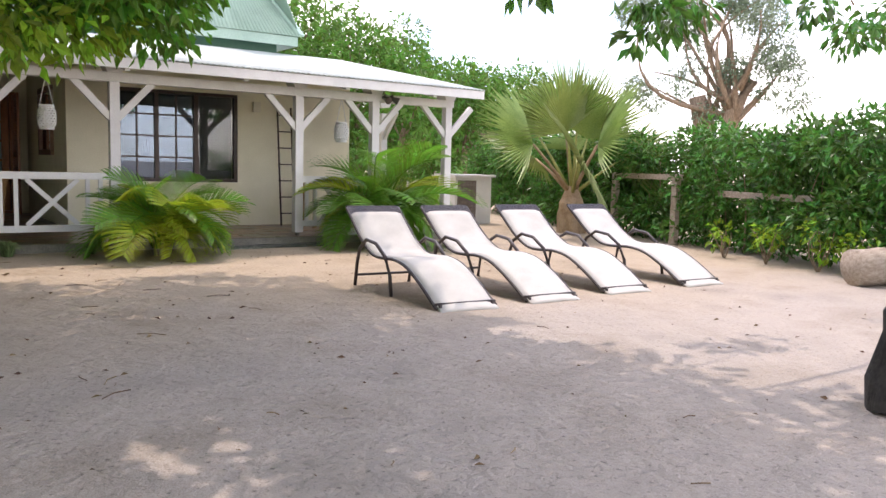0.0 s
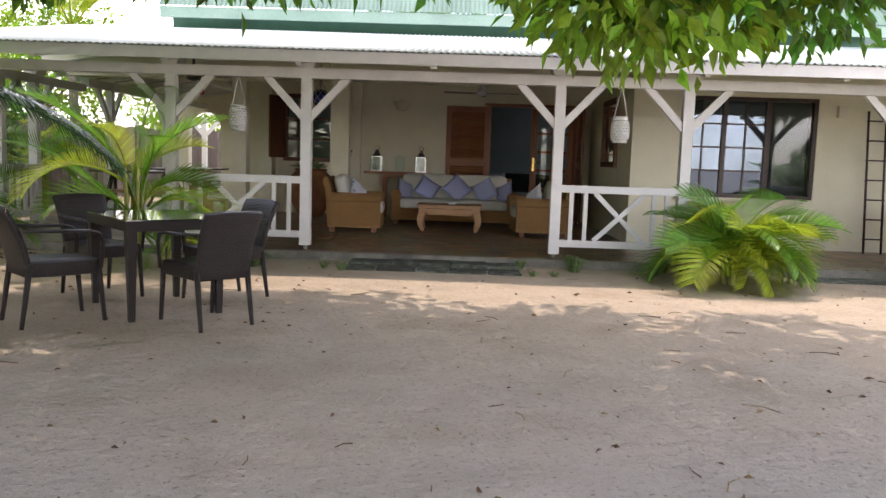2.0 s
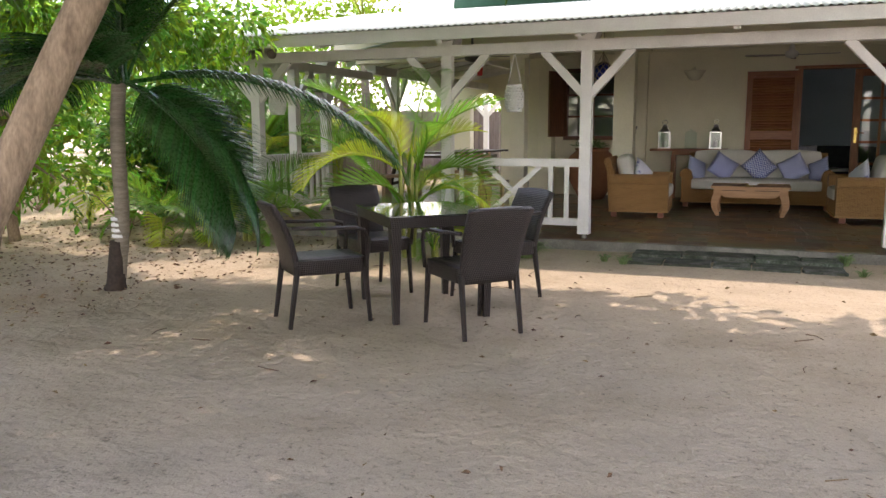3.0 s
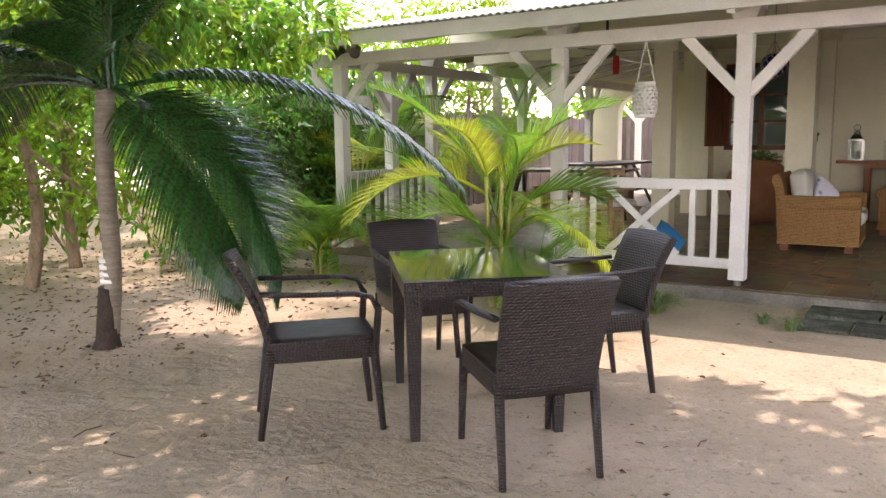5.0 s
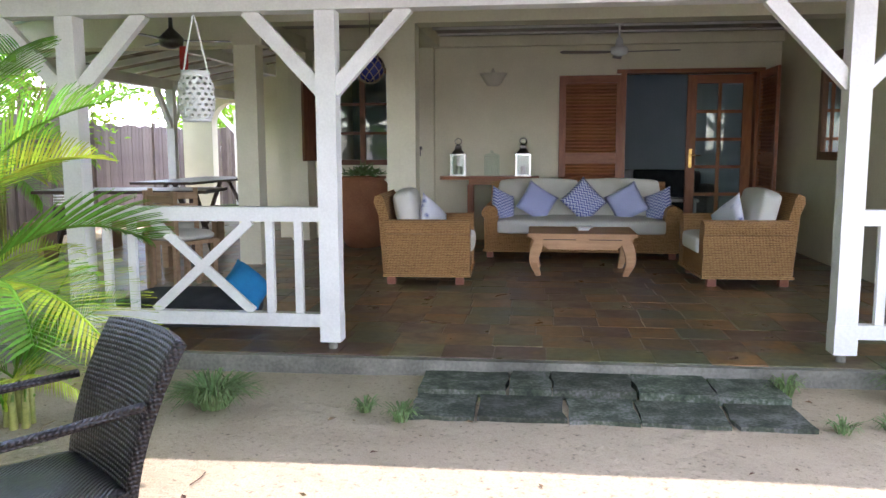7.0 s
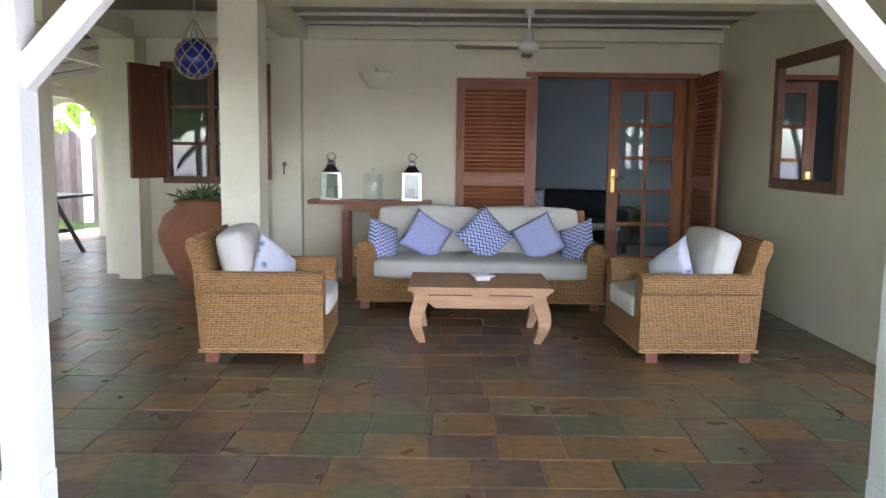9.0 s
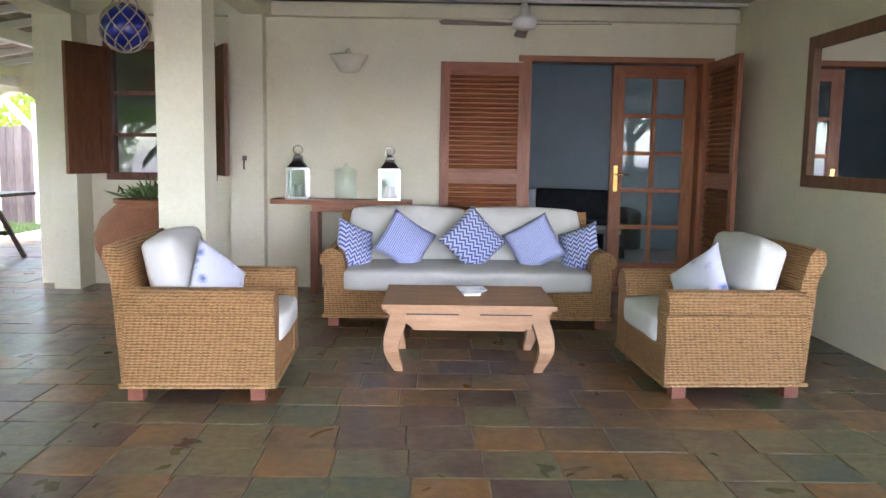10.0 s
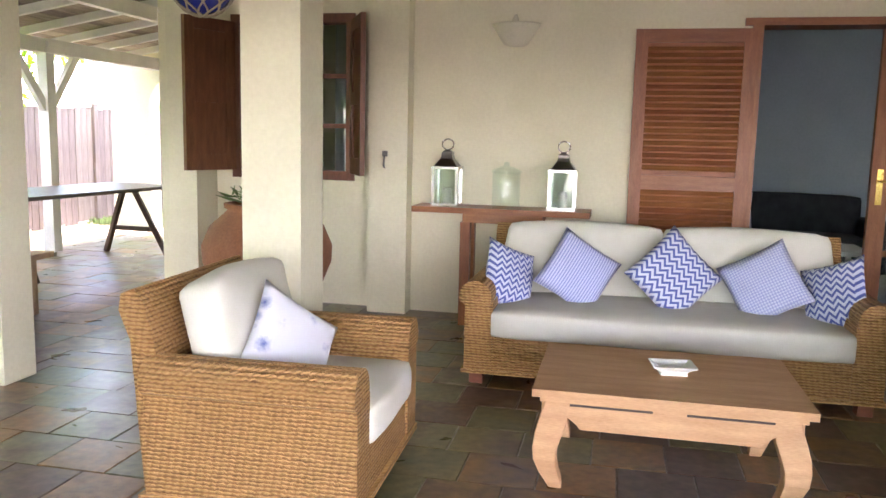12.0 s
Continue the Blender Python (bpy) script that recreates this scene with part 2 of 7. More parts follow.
DARK_WOOD = surface("dark_wood", (0.03, 0.018, 0.012), (0.075, 0.042, 0.027), 5, 0.4, 0.12, 60, stretch=(1, 6, 6))
ROOM_GREY = surface("blue_grey_plaster", (0.36, 0.44, 0.50), (0.43, 0.51, 0.57), 2, 0.85, 0.05, 40)
GLASS = glass("window_glass")
# blue tint and stronger gloss paint the reflected sky into these panes
SKY_TINT_GLASS = glass("sky_tinted_glass", (0.75, 0.82, 0.85), 0.0, 0.10, (0.72, 0.86, 1.0))


# ---- geometry helpers ----
def box(bm, x0, y0, z0, x1, y1, z1):
    vs = [bm.verts.new((x, y, z)) for z in (z0, z1) for y in (y0, y1) for x in (x0, x1)]
    for q in ((0, 2, 3, 1), (4, 5, 7, 6), (0, 1, 5, 4), (2, 6, 7, 3), (0, 4, 6, 2), (1, 3, 7, 5)):
        bm.faces.new([vs[i] for i in q])


def tube(bm, pts, radii, sides=8, cap=True, flat=1.0):
    """A tube through pts; radii one number or one per point."""
    pts = [Vector(p) for p in pts]
    if not hasattr(radii, "__len__"):
        radii = [radii] * len(pts)
    rings = []
    up = Vector((0.013, 0.021, 1)).normalized()
    for i, p in enumerate(pts):
        d = (pts[min(i + 1, len(pts) - 1)] - pts[max(i - 1, 0)]).normalized()
        ref = up if abs(d.dot(up)) < 0.95 else Vector((1, 0.01, 0))
        a = d.cross(ref).normalized()
        b = a.cross(d).normalized()
        rings.append([bm.verts.new(p + radii[i] * (math.cos(k * 2 * math.pi / sides) * a + flat * math.sin(k * 2 * math.pi / sides) * b)) for k in range(sides)])
    for r, s in zip(rings, rings[1:]):
        for k in range(sides):
            bm.faces.new((r[k], r[(k + 1) % sides], s[(k + 1) % sides], s[k]))
    if cap:
        bm.faces.new(rings[0][::-1])
        bm.faces.new(rings[-1])


def beam(bm, p, q, w, h, up=(0, 0, 1)):
    """A square-cut timber from p to q, w wide and h deep (h along up)."""
    p, q = Vector(p), Vector(q)
    d = (q - p).normalized()
    a = d.cross(Vector(up)).normalized()
    b = a.cross(d).normalized()
    vs = []
    for c in (p, q):
        for i, j in ((-1, -1), (1, -1), (1, 1), (-1, 1)):
            vs.append(bm.verts.new(c + a * i * w / 2 + b * j * h / 2))
    for f in ((0, 3, 2, 1), (4, 5, 6, 7), (0, 1, 5, 4), (1, 2, 6, 5), (2, 3, 7, 6), (3, 0, 4, 7)):
        bm.faces.new([vs[i] for i in f])


def lathe(bm, prof, sides=24, x=0, y=0, z=0):
    """A turned body from (radius, height) pairs."""
    rings = [[bm.verts.new((x + r * math.cos(k * 2 * math.pi / sides), y + r * math.sin(k * 2 * math.pi / sides), z + h)) for k in range(sides)] for r, h in prof]
    for r, s in zip(rings, rings[1:]):
        for k in range(sides):
            bm.faces.new((r[k], r[(k + 1) % sides], s[(k + 1) % sides], s[k]))
    bm.faces.new(rings[0][::-1])
    bm.faces.new(rings[-1])


def prism(bm, outline, y0, y1, axis="y"):
    """A polygon in two coordinates, extruded along the third axis."""
    def at(a, b, c):
        return {"y": (a, c, b), "x": (c, a, b), "z": (a, b, c)}[axis]
    f = [bm.verts.new(at(a, b, y0)) for a, b in outline]
    g = [bm.verts.new(at(a, b, y1)) for a, b in outline]
    bm.faces.new(f)
    bm.faces.new(g[::-1])
    for i in range(len(f)):
        j = (i + 1) % len(f)
        bm.faces.new((f[j], f[i], g[i], g[j]))


def mesh_of(name, bm, material, smooth=False, bevel=0.0):
    if bevel:
        bmesh.ops.bevel(bm, geom=[e for e in bm.edges if len(e.link_faces) == 2 and e.calc_face_angle(0) > 0.6], offset=bevel, segments=2, affect="EDGES", profile=0.6)
    bmesh.ops.recalc_face_normals(bm, faces=bm.faces[:])
    me = bpy.data.meshes.new(name)
    bm.to_mesh(me)
    bm.free()
    me.materials.append(material)
    if smooth:
        me.polygons.foreach_set("use_smooth", [True] * len(me.polygons))
    return me


def part(name, bm, material, parent=None, label="", smooth=False, bevel=0.0):
    ob = new(name, mesh_of(name, bm, material, smooth, bevel))
    if parent is not None:
        ob.parent = parent
    return tagged(ob, label=label)


def structure(name, bm, material, label, category, smooth=False, bevel=0.0):
    return tagged(part(name, bm, material, None, "", smooth, bevel), label, category, "", "structure")


def thing(name, label, category, group="", at=(0, 0, 0), turn=0.0):
    ob = new(name)
    ob.matrix_basis = pose(*at, 0, 0, turn)
    return tagged(ob, label, category, group)


def boxpart(name, dims, material, parent, label="", bevel=0.0):
    bm = bmesh.new()
    box(bm, *dims)
    return part(name, bm, material, parent, label, False, bevel)


SAND_Z = -0.10
BACK_Y, RIGHT_X, FRONT_Y = 5.82, 4.17, 2.0     # lounge back wall, lounge side wall, house front wall


# ---- ground and floor ----
def ground_height(x, y):
    h = SAND_Z + 0.018 * noise.noise(Vector((x * 0.45, y * 0.45, 3))) + 0.008 * noise.noise(Vector((x * 1.7, y * 1.7, 7)))
    return min(h, SAND_Z + 0.02)


bm = bmesh.new()
xs = [-400, -120, -40, -20] + [-14 + 0.25 * i for i in range(129)] + [26, 45, 120, 400]
ys = [-400, -120, -40, -22] + [-16 + 0.25 * i for i in range(121)] + [22, 45, 120, 400]
grid = [[bm.verts.new((x, y, ground_height(x, y))) for x in xs] for y in ys]
for r, s in zip(grid, grid[1:]):
    for k in range(len(xs) - 1):
        bm.faces.new((r[k], r[k + 1], s[k + 1], s[k]))
structure("ground", bm, SAND, "pale coral sand yard with footprints and leaf litter", "ground", True)

FLOOR_X0, FLOOR_X1, FLOOR_Y0 = -4.75, 9.75, -0.14
bm = bmesh.new()
box(bm, FLOOR_X0, FLOOR_Y0, -0.3, FLOOR_X1, 11.0, -0.0065)
floor_slab = structure("floor", bm, GROUT, "dark slate tile veranda floor on a low concrete plinth", "floor")
bm = bmesh.new()
box(bm, FLOOR_X0 - 0.02, FLOOR_Y0 - 0.06, -0.3, FLOOR_X1, FLOOR_Y0, -0.004)
structure("kerb", bm, CONCRETE, "worn grey concrete edge along the veranda floor", "kerb", False, 0.01)

# ---- house walls ----
def wall_box(name, dims, label="cream painted plaster wall", material=None):
    bm = bmesh.new()
    box(bm, *dims)
    return structure(name, bm, material or CREAM, label, "wall")


DOOR_X0, DOOR_X1, DOOR_Z = 2.29, 3.90, 2.12
wall_box("wall_back_west", (-0.15, BACK_Y, 0, DOOR_X0 - 0.05, BACK_Y + 0.2, 2.91))
wall_box("wall_back_east", (DOOR_X1 + 0.05, BACK_Y, 0, RIGHT_X, BACK_Y + 0.2, 2.91))
wall_box("wall_back_lintel", (DOOR_X0 - 0.05, BACK_Y, DOOR_Z + 0.05, DOOR_X1 + 0.05, BACK_Y + 0.2, 2.91))
# lounge side wall and the lit front wall of the house with its window
WIN_X0, WIN_X1, WIN_Z0, WIN_Z1 = 4.86, 6.72, 0.70, 2.10
wall_box("wall_side", (RIGHT_X, FRONT_Y, 0, RIGHT_X + 0.22, BACK_Y + 0.2, 2.70))
wall_box("wall_side_top", (RIGHT_X, FRONT_Y, 2.70, RIGHT_X + 0.095, BACK_Y, 2.90))
HOUSE_X1 = 8.75
wall_box("wall_front_a", (RIGHT_X + 0.22, FRONT_Y, 0, WIN_X0, FRONT_Y + 0.22, 2.70))
wall_box("wall_front_b", (WIN_X1, FRONT_Y, 0, HOUSE_X1, FRONT_Y + 0.22, 2.70))
wall_box("wall_front_sill", (WIN_X0, FRONT_Y, 0, WIN_X1, FRONT_Y + 0.22, WIN_Z0))
wall_box("wall_front_lintel", (WIN_X0, FRONT_Y, WIN_Z1, WIN_X1, FRONT_Y + 0.22, 2.70))
wall_box("wall_east", (HOUSE_X1 - 0.22, FRONT_Y + 0.22, 0, HOUSE_X1, 9.8, 2.70))
wall_box("wall_room_divider", (RIGHT_X + 0.22, 5.0, 0, HOUSE_X1 - 0.22, 5.15, 2.70), "dim plaster wall inside the bedroom")
# window wall west of the lounge: recessed between two pilasters
WW_Y = 5.86
SHX0, SHX1, SHZ0, SHZ1 = -1.58, -0.62, 1.03, 2.2
wall_box("wall_west_a", (-2.25, WW_Y, 0, SHX0, WW_Y + 0.2, 2.91))
wall_box("wall_west_b", (SHX1, WW_Y, 0, -0.15, WW_Y + 0.2, 2.91))
wall_box("wall_west_sill", (SHX0, WW_Y, 0, SHX1, WW_Y + 0.2, SHZ0))
wall_box("wall_west_lintel", (SHX0, WW_Y, SHZ1, SHX1, WW_Y + 0.2, 2.91))
wall_box("wall_west_end", (-2.25, WW_Y + 0.2, 0, -2.05, 10.2, 2.91))
wall_box("pilaster_west", (-1.99, 5.54, 0, -1.755, WW_Y, 2.47), "cream plaster pilaster")
wall_box("pilaster_east", (-0.42, 5.66, 0, -0.12, WW_Y - 0.003, 2.47), "cream plaster pilaster")
# room behind the doors
# unseen gap left in the back wall, added to let daylight into the room
for nm, d in (("wall_room_back_a", (-2.05, 9.4, 0, 6.4, 9.6, 2.9)), ("wall_room_back_b", (8.2, 9.4, 0, 8.53, 9.6, 2.9)), ("wall_room_back_c", (6.4, 9.4, 0, 8.2, 9.6, 0.8)), ("wall_room_back_d", (6.4, 9.4, 2.3, 8.2, 9.6, 2.9))):
    wall_box(nm, d, "blue grey painted room wall", ROOM_GREY)
wall_box("wall_room_west", (-0.1, BACK_Y + 0.25, 0, 0.05, 9.4, 2.9), "blue grey painted room wall", ROOM_GREY)
wall_box("wall_room_south", (RIGHT_X + 0.22, BACK_Y + 0.05, 0, HOUSE_X1 - 0.22, BACK_Y + 0.2, 2.9), "blue grey painted room wall", ROOM_GREY)
# columns
for nm, x in (("column_west", -1.87), ("column_centre", -0.295)):
    bm = bmesh.new()
    w_, y0_, y1_ = (0.29, 3.37, 3.65) if x > -1 else (0.23, 3.37, 3.60)
    box(bm, x, y0_, 0, x + w_, y1_, 2.42 if x > -1 else 2.24)
    structure(nm, bm, CREAM, "square cream plaster column on the veranda", "column", False, 0.012)

# ceilings of the rooms behind
for nm, d in (("ceiling_room", (-2.25, BACK_Y + 0.0, 2.92, HOUSE_X1, 9.8, 2.98)), ("ceiling_bedroom", (RIGHT_X + 0.1, FRONT_Y + 0.1, 2.705, HOUSE_X1 - 0.02, BACK_Y, 2.75))):
    bm = bmesh.new()
    box(bm, *d)
    structure(nm, bm, WHITE, "white painted room ceiling", "ceiling")

# end wall with the arch
bm = bmesh.new()
AX0, AX1, AZ = -4.74, -3.97, 1.65
arc = [(AX0 + (AX1 - AX0) * (0.5 - 0.5 * math.cos(math.pi * i / 14)), AZ + (AX1 - AX0) * 0.5 * math.sin(math.pi * i / 14)) for i in range(15)]
prism(bm, [(-5.3, 0), (AX0, 0)] + arc + [(AX1, 0), (-2.25, 0), (-2.25, 3.2), (-5.3, 3.2)], 9.6, 9.85)
structure("wall_arch", bm, CREAM, "cream plaster end wall with an arched opening", "wall")

# ---- ceiling, beams, roof ----
EAVE_Y, EAVE_Z = -0.62, 2.125
TOP_Y, TOP_Z = 3.3, 2.86


def roof_z(y):
    return EAVE_Z + (TOP_Z - EAVE_Z) * (y - EAVE_Y) / (TOP_Y - EAVE_Y)


bm = bmesh.new()
box(bm, -0.05, 3.66, 2.62, RIGHT_X, BACK_Y, 2.67)
structure("ceiling", bm, CEIL_WOOD, "weathered grey plank ceiling over the lounge", "ceiling")
bm = bmesh.new()
for y in (3.95, 4.5, 5.05, 5.55):
    box(bm, -0.05, y, 2.595, RIGHT_X, y + 0.045, 2.62)
structure("ceiling_batten", bm, WHITE, "thin white battens under the ceiling planks", "trim")
bm = bmesh.new()
box(bm, -0.05, BACK_Y - 0.10, 2.475, RIGHT_X, BACK_Y, 2.593)
structure("beam_back", bm, CREAM, "cream beam along the lounge back wall", "beam", False, 0.01)
bm = bmesh.new()
box(bm, -0.32, 3.36, 2.42, RIGHT_X, 3.66, 2.74)
structure("beam_header", bm, CREAM, "cream header beam over the lounge opening", "beam", False, 0.01)
bm = bmesh.new()
box(bm, -0.30, 3.66, 2.47, -0.05, WW_Y, 2.74)
box(bm, -2.3, WW_Y - 0.12, 2.47, -0.30, WW_Y, 2.74)
structure("beam_cross", bm, CREAM, "cream beams over the lounge window bay", "beam")
bm = bmesh.new()
box(bm, -1.57, 3.36, 2.742, RIGHT_X + 0.2, 3.66, 2.86)
structure("wall_gable_infill", bm, CREAM, "cream plaster above the header beam", "wall")


def corrugated(bm, origin, along, up, length, height, pitch=0.076, amp=0.011, step=4):
    """A wavy sheet: waves run along 'up', repeat along 'along'."""
    along, up, o = Vector(along).normalized(), Vector(up).normalized(), Vector(origin)
    nrm = along.cross(up)
    n = int(length / pitch * step)
    lo, hi = [], []
    for i in range(n + 1):
        s = i * length / n
        off = nrm * amp * math.cos(2 * math.pi * s / pitch)
        lo.append(bm.verts.new(o + along * s + off))
        hi.append(bm.verts.new(o + along * s + up * height + off))
    for i in range(n):
        bm.faces.new((lo[i], lo[i + 1], hi[i + 1], hi[i]))


def sheet_mesh(name, bm, material, label, category="roof"):
    ob = structure(name, bm, material, label, category, True)
    so = ob.modifiers.new("thickness", "SOLIDIFY")
    so.thickness, so.offset = 0.004, 0
    return ob


slope = (0, TOP_Y - EAVE_Y, TOP_Z - EAVE_Z)
ROOF_X0, ROOF_X1 = -4.75, 9.72
bm = bmesh.new()
corrugated(bm, (ROOF_X0, EAVE_Y, EAVE_Z + 0.11), (1, 0, 0), slope, ROOF_X1 - ROOF_X0, 4.9)
sheet_mesh("roof_veranda", bm, ROOF_WHITE, "white corrugated metal veranda roof")
bm = bmesh.new()
n_pl = 26
for i in range(n_pl):
    y0, y1 = EAVE_Y + 0.06 + i * 0.155, EAVE_Y + 0.06 + (i + 1) * 0.155 - 0.006
    if y0 > 3.3:
        break
    vs = [bm.verts.new((x, y, roof_z(y) + dz)) for dz in (0.07, 0.09) for y in (y0, y1) for x in (ROOF_X0 + 0.05, ROOF_X1 - 0.05)]
    for q in ((0, 2, 3, 1), (4, 5, 7, 6), (0, 1, 5, 4), (2, 6, 7, 3), (0, 4, 6, 2), (1, 3, 7, 5)):
        bm.faces.new([vs[k] for k in q])
structure("ceiling_veranda", bm, CEIL_WOOD, "weathered grey planks under the veranda roof", "ceiling")
# fascia along the eave
bm = bmesh.new()
box(bm, ROOF_X0, EAVE_Y + 0.02, EAVE_Z - 0.025, ROOF_X1, EAVE_Y + 0.05, EAVE_Z + 0.098)
structure("fascia", bm, WHITE, "white eave board under the roof edge", "trim")
x = ROOF_X0 + 0.35
rafters = thing("roof_rafters", "white painted rafters under the veranda roof", "rafter")
rafters["kind"] = "structure"
while x < ROOF_X1 - 0.1:
    bm = bmesh.new()
    beam(bm, (x, EAVE_Y + 0.06, roof_z(EAVE_Y + 0.06) + 0.0), (x, 3.3, roof_z(3.3)), 0.06, 0.13)
    part("rafter", bm, WHITE, rafters)
    x += 1.47

# front posts, braces, beam and railings
POSTS = (-4.12, -1.58, 0.0, 2.92, 4.38, 6.86, 8.1, 9.44)
BEAM_Z0, BEAM_Z1 = 1.98, 2.095
bm = bmesh.new()
box(bm, POSTS[0] - 0.35, -0.075, BEAM_Z0, ROOF_X1 - 0.2, 0.075, BEAM_Z1)
structure("beam_front", bm, WHITE, "white painted timber beam on the veranda posts", "beam", False, 0.008)


def veranda_post(x, y=0.0, axis=(1, 0), sides=(-1, 1), top=BEAM_Z0, group="veranda posts"):
    po = thing("veranda_post", "white painted timber post with diagonal braces", "post", group, (x, y, 0))
    w = 0.062
    bm = bmesh.new()
    box(bm, -w, -w, 0.05, w, w, 0.22)
    box(bm, -w * 0.95, -w * 0.95, 0.22, w * 0.95, w * 0.95, top)
    part("shaft", bm, WHITE, po, "", False, 0.005)
    bm = bmesh.new()
    lathe(bm, [(0.028, 0), (0.028, 0.055)], 10)
    part("foot_pin", bm, CONCRETE, po)
    for s in sides:
        bm = bmesh.new()
        beam(bm, (axis[0] * s * 0.035, axis[1] * s * 0.035, 1.53), (axis[0] * s * 0.47, axis[1] * s * 0.47, top + 0.015), 0.06, 0.085)
        part("brace", bm, WHITE, po)
    bm = bmesh.new()
    prism(bm, [(-0.085, BEAM_Z1 - 0.004), (0.085, BEAM_Z1 - 0.004), (0.115, BEAM_Z1 + 0.07), (0.115, BEAM_Z1 + 0.105), (-0.115, BEAM_Z1 + 0.105), (-0.115, BEAM_Z1 + 0.07)], -0.085, 0.16)
    part("corbel", bm, WHITE, po, "", False, 0.006)
    return po


for px in POSTS:
    veranda_post(px)
for wy in (1.0, 1.85):
    veranda_post(POSTS[0] - 0.1, wy, (0, 1))
for ey in (2.2,):
    veranda_post(9.55, ey, (0, 1))
for wy in (4.6, 7.2):
    veranda_post(POSTS[0] - 0.25, wy, (0, 1), top=2.09)
bm = bmesh.new()
box(bm, POSTS[0] - 0.22, 0.08, BEAM_Z0, POSTS[0] - 0.07, 3.36, BEAM_Z1)
box(bm, POSTS[0] - 0.32, 3.66, 2.09, POSTS[0] - 0.17, 9.6, 2.23)
structure("beam_west", bm, WHITE, "white painted timber beam along the side veranda", "beam", False, 0.008)


def railing(x0, x1, layout, y=0.0, group="veranda railings", label="white timber railing with balusters and a cross"):
    """layout: fractions of the length for balusters, and one (a, b) span for the cross."""
    ra = thing("railing", label, "railing", group, (x0, y, 0))
    L = x1 - x0
    for nm, z0, z1, d in (("top_rail", 0.77, 0.855, 0.045), ("bottom_rail", 0.135, 0.215, 0.035)):
        bm = bmesh.new()
        box(bm, 0, -d, z0, L, d, z1)
        part(nm, bm, WHITE, ra, "", False, 0.006)
    for it in layout:
        bm = bmesh.new()
        if isinstance(it, tuple):
            a, b = it[0] * L, it[1] * L
            beam(bm, (a, 0, 0.215), (b, 0, 0.77), 0.028, 0.055, (0, 0, 1))
            part("cross_bar", bm, WHITE, ra)
            bm = bmesh.new()
            beam(bm, (a, 0.004, 0.77), (b, 0.004, 0.215), 0.026, 0.055, (0, 0, 1))
            part("cross_bar", bm, WHITE, ra)
        else:
            box(bm, it * L - 0.024, -0.018, 0.21, it * L + 0.024, 0.018, 0.775)
            part("baluster", bm, WHITE, ra)
    return ra


railing(POSTS[1] + 0.05, POSTS[2] - 0.05, [0.08, 0.19, (0.28, 0.70), 0.78, 0.90])
railing(POSTS[3] + 0.05, POSTS[4] - 0.05, [0.10, 0.22, (0.30, 0.72), 0.80, 0.91])
railing(POSTS[5] + 0.05, POSTS[6] - 0.05, [0.08, 0.2, (0.28, 0.72), 0.8, 0.92])
side_rail = railing(0, 1.9, [0.06, 0.15, 0.24, 0.33, 0.42, 0.60, 0.69, 0.78, 0.87, 0.95])
side_rail.matrix_basis = pose(POSTS[0] - 0.08, 0.06, 0, 0, 0, 90)

# upper green roof
GY, GZ0, GZ1, GX0, GX1 = 4.45, 2.9, 3.36, -3.2, 8.42
bm = bmesh.new()
box(bm, GX0, GY, 2.7, GX1, GY + 0.15, GZ1)
box(bm, GX1 - 0.15, GY + 0.15, 2.7, GX1, 10, GZ1)
box(bm, GX0, GY + 0.15, 2.7, GX0 + 0.15, 10, GZ1)
structure("wall_upper", bm, GREEN_BOARD, "green painted boards under the upper roof", "wall")
bm = bmesh.new()
box(bm, GX0 - 0.1, GY - 0.33, GZ1 - 0.06, GX1 + 0.3, GY - 0.28, GZ1 + 0.12)
box(bm, GX1 + 0.25, GY - 0.28, GZ1 - 0.06, GX1 + 0.3, 10, GZ1 + 0.12)
structure("fascia_upper", bm, ROOF_GREEN, "pale green fascia of the upper roof", "trim")
bm = bmesh.new()
corrugated(bm, (GX0 - 0.1, GY - 0.36, GZ1 + 0.13), (1, 0, 0), (0, 2.4, 2.9), GX1 + 0.42 - GX0, 3.9)
hip = [v for v in bm.verts]
for v in hip:
    if v.co.z > GZ1 + 0.5:
        v.co.x = min(v.co.x, GX1 + 0.3 - 1.25)
sheet_mesh("roof_upper_front", bm, ROOF_GREEN, "steep pale green corrugated main roof")
bm = bmesh.new()
corrugated(bm, (GX1 + 0.34, GY - 0.34, GZ1 + 0.13), (0, 1, 0), (-1.25, 0, 2.9), 6.0, 3.1)
sheet_mesh("roof_upper_side", bm, ROOF_GREEN, "steep pale green corrugated hip roof")
bm = bmesh.new()
beam(bm, (GX1 + 0.36, GY - 0.38, GZ1 + 0.15), (GX1 - 0.93, GY + 2.0, GZ1 + 3.05), 0.16, 0.05)
beam(bm, (GX0, GY + 2.03, GZ1 + 3.08), (GX1 - 0.9, GY + 2.03, GZ1 + 3.08), 0.2, 0.05)
structure("ridge_cap", bm, ROOF_GREEN, "pale green ridge flashing", "roof trim")

# roof and ceiling over the side veranda
WX0, WX1, WZ0, WZ1 = -4.95, -2.25, 2.26, 2.72


def side_z(x):
    return WZ0 + (WZ1 - WZ0) * (x - WX0) / (WX1 - WX0)


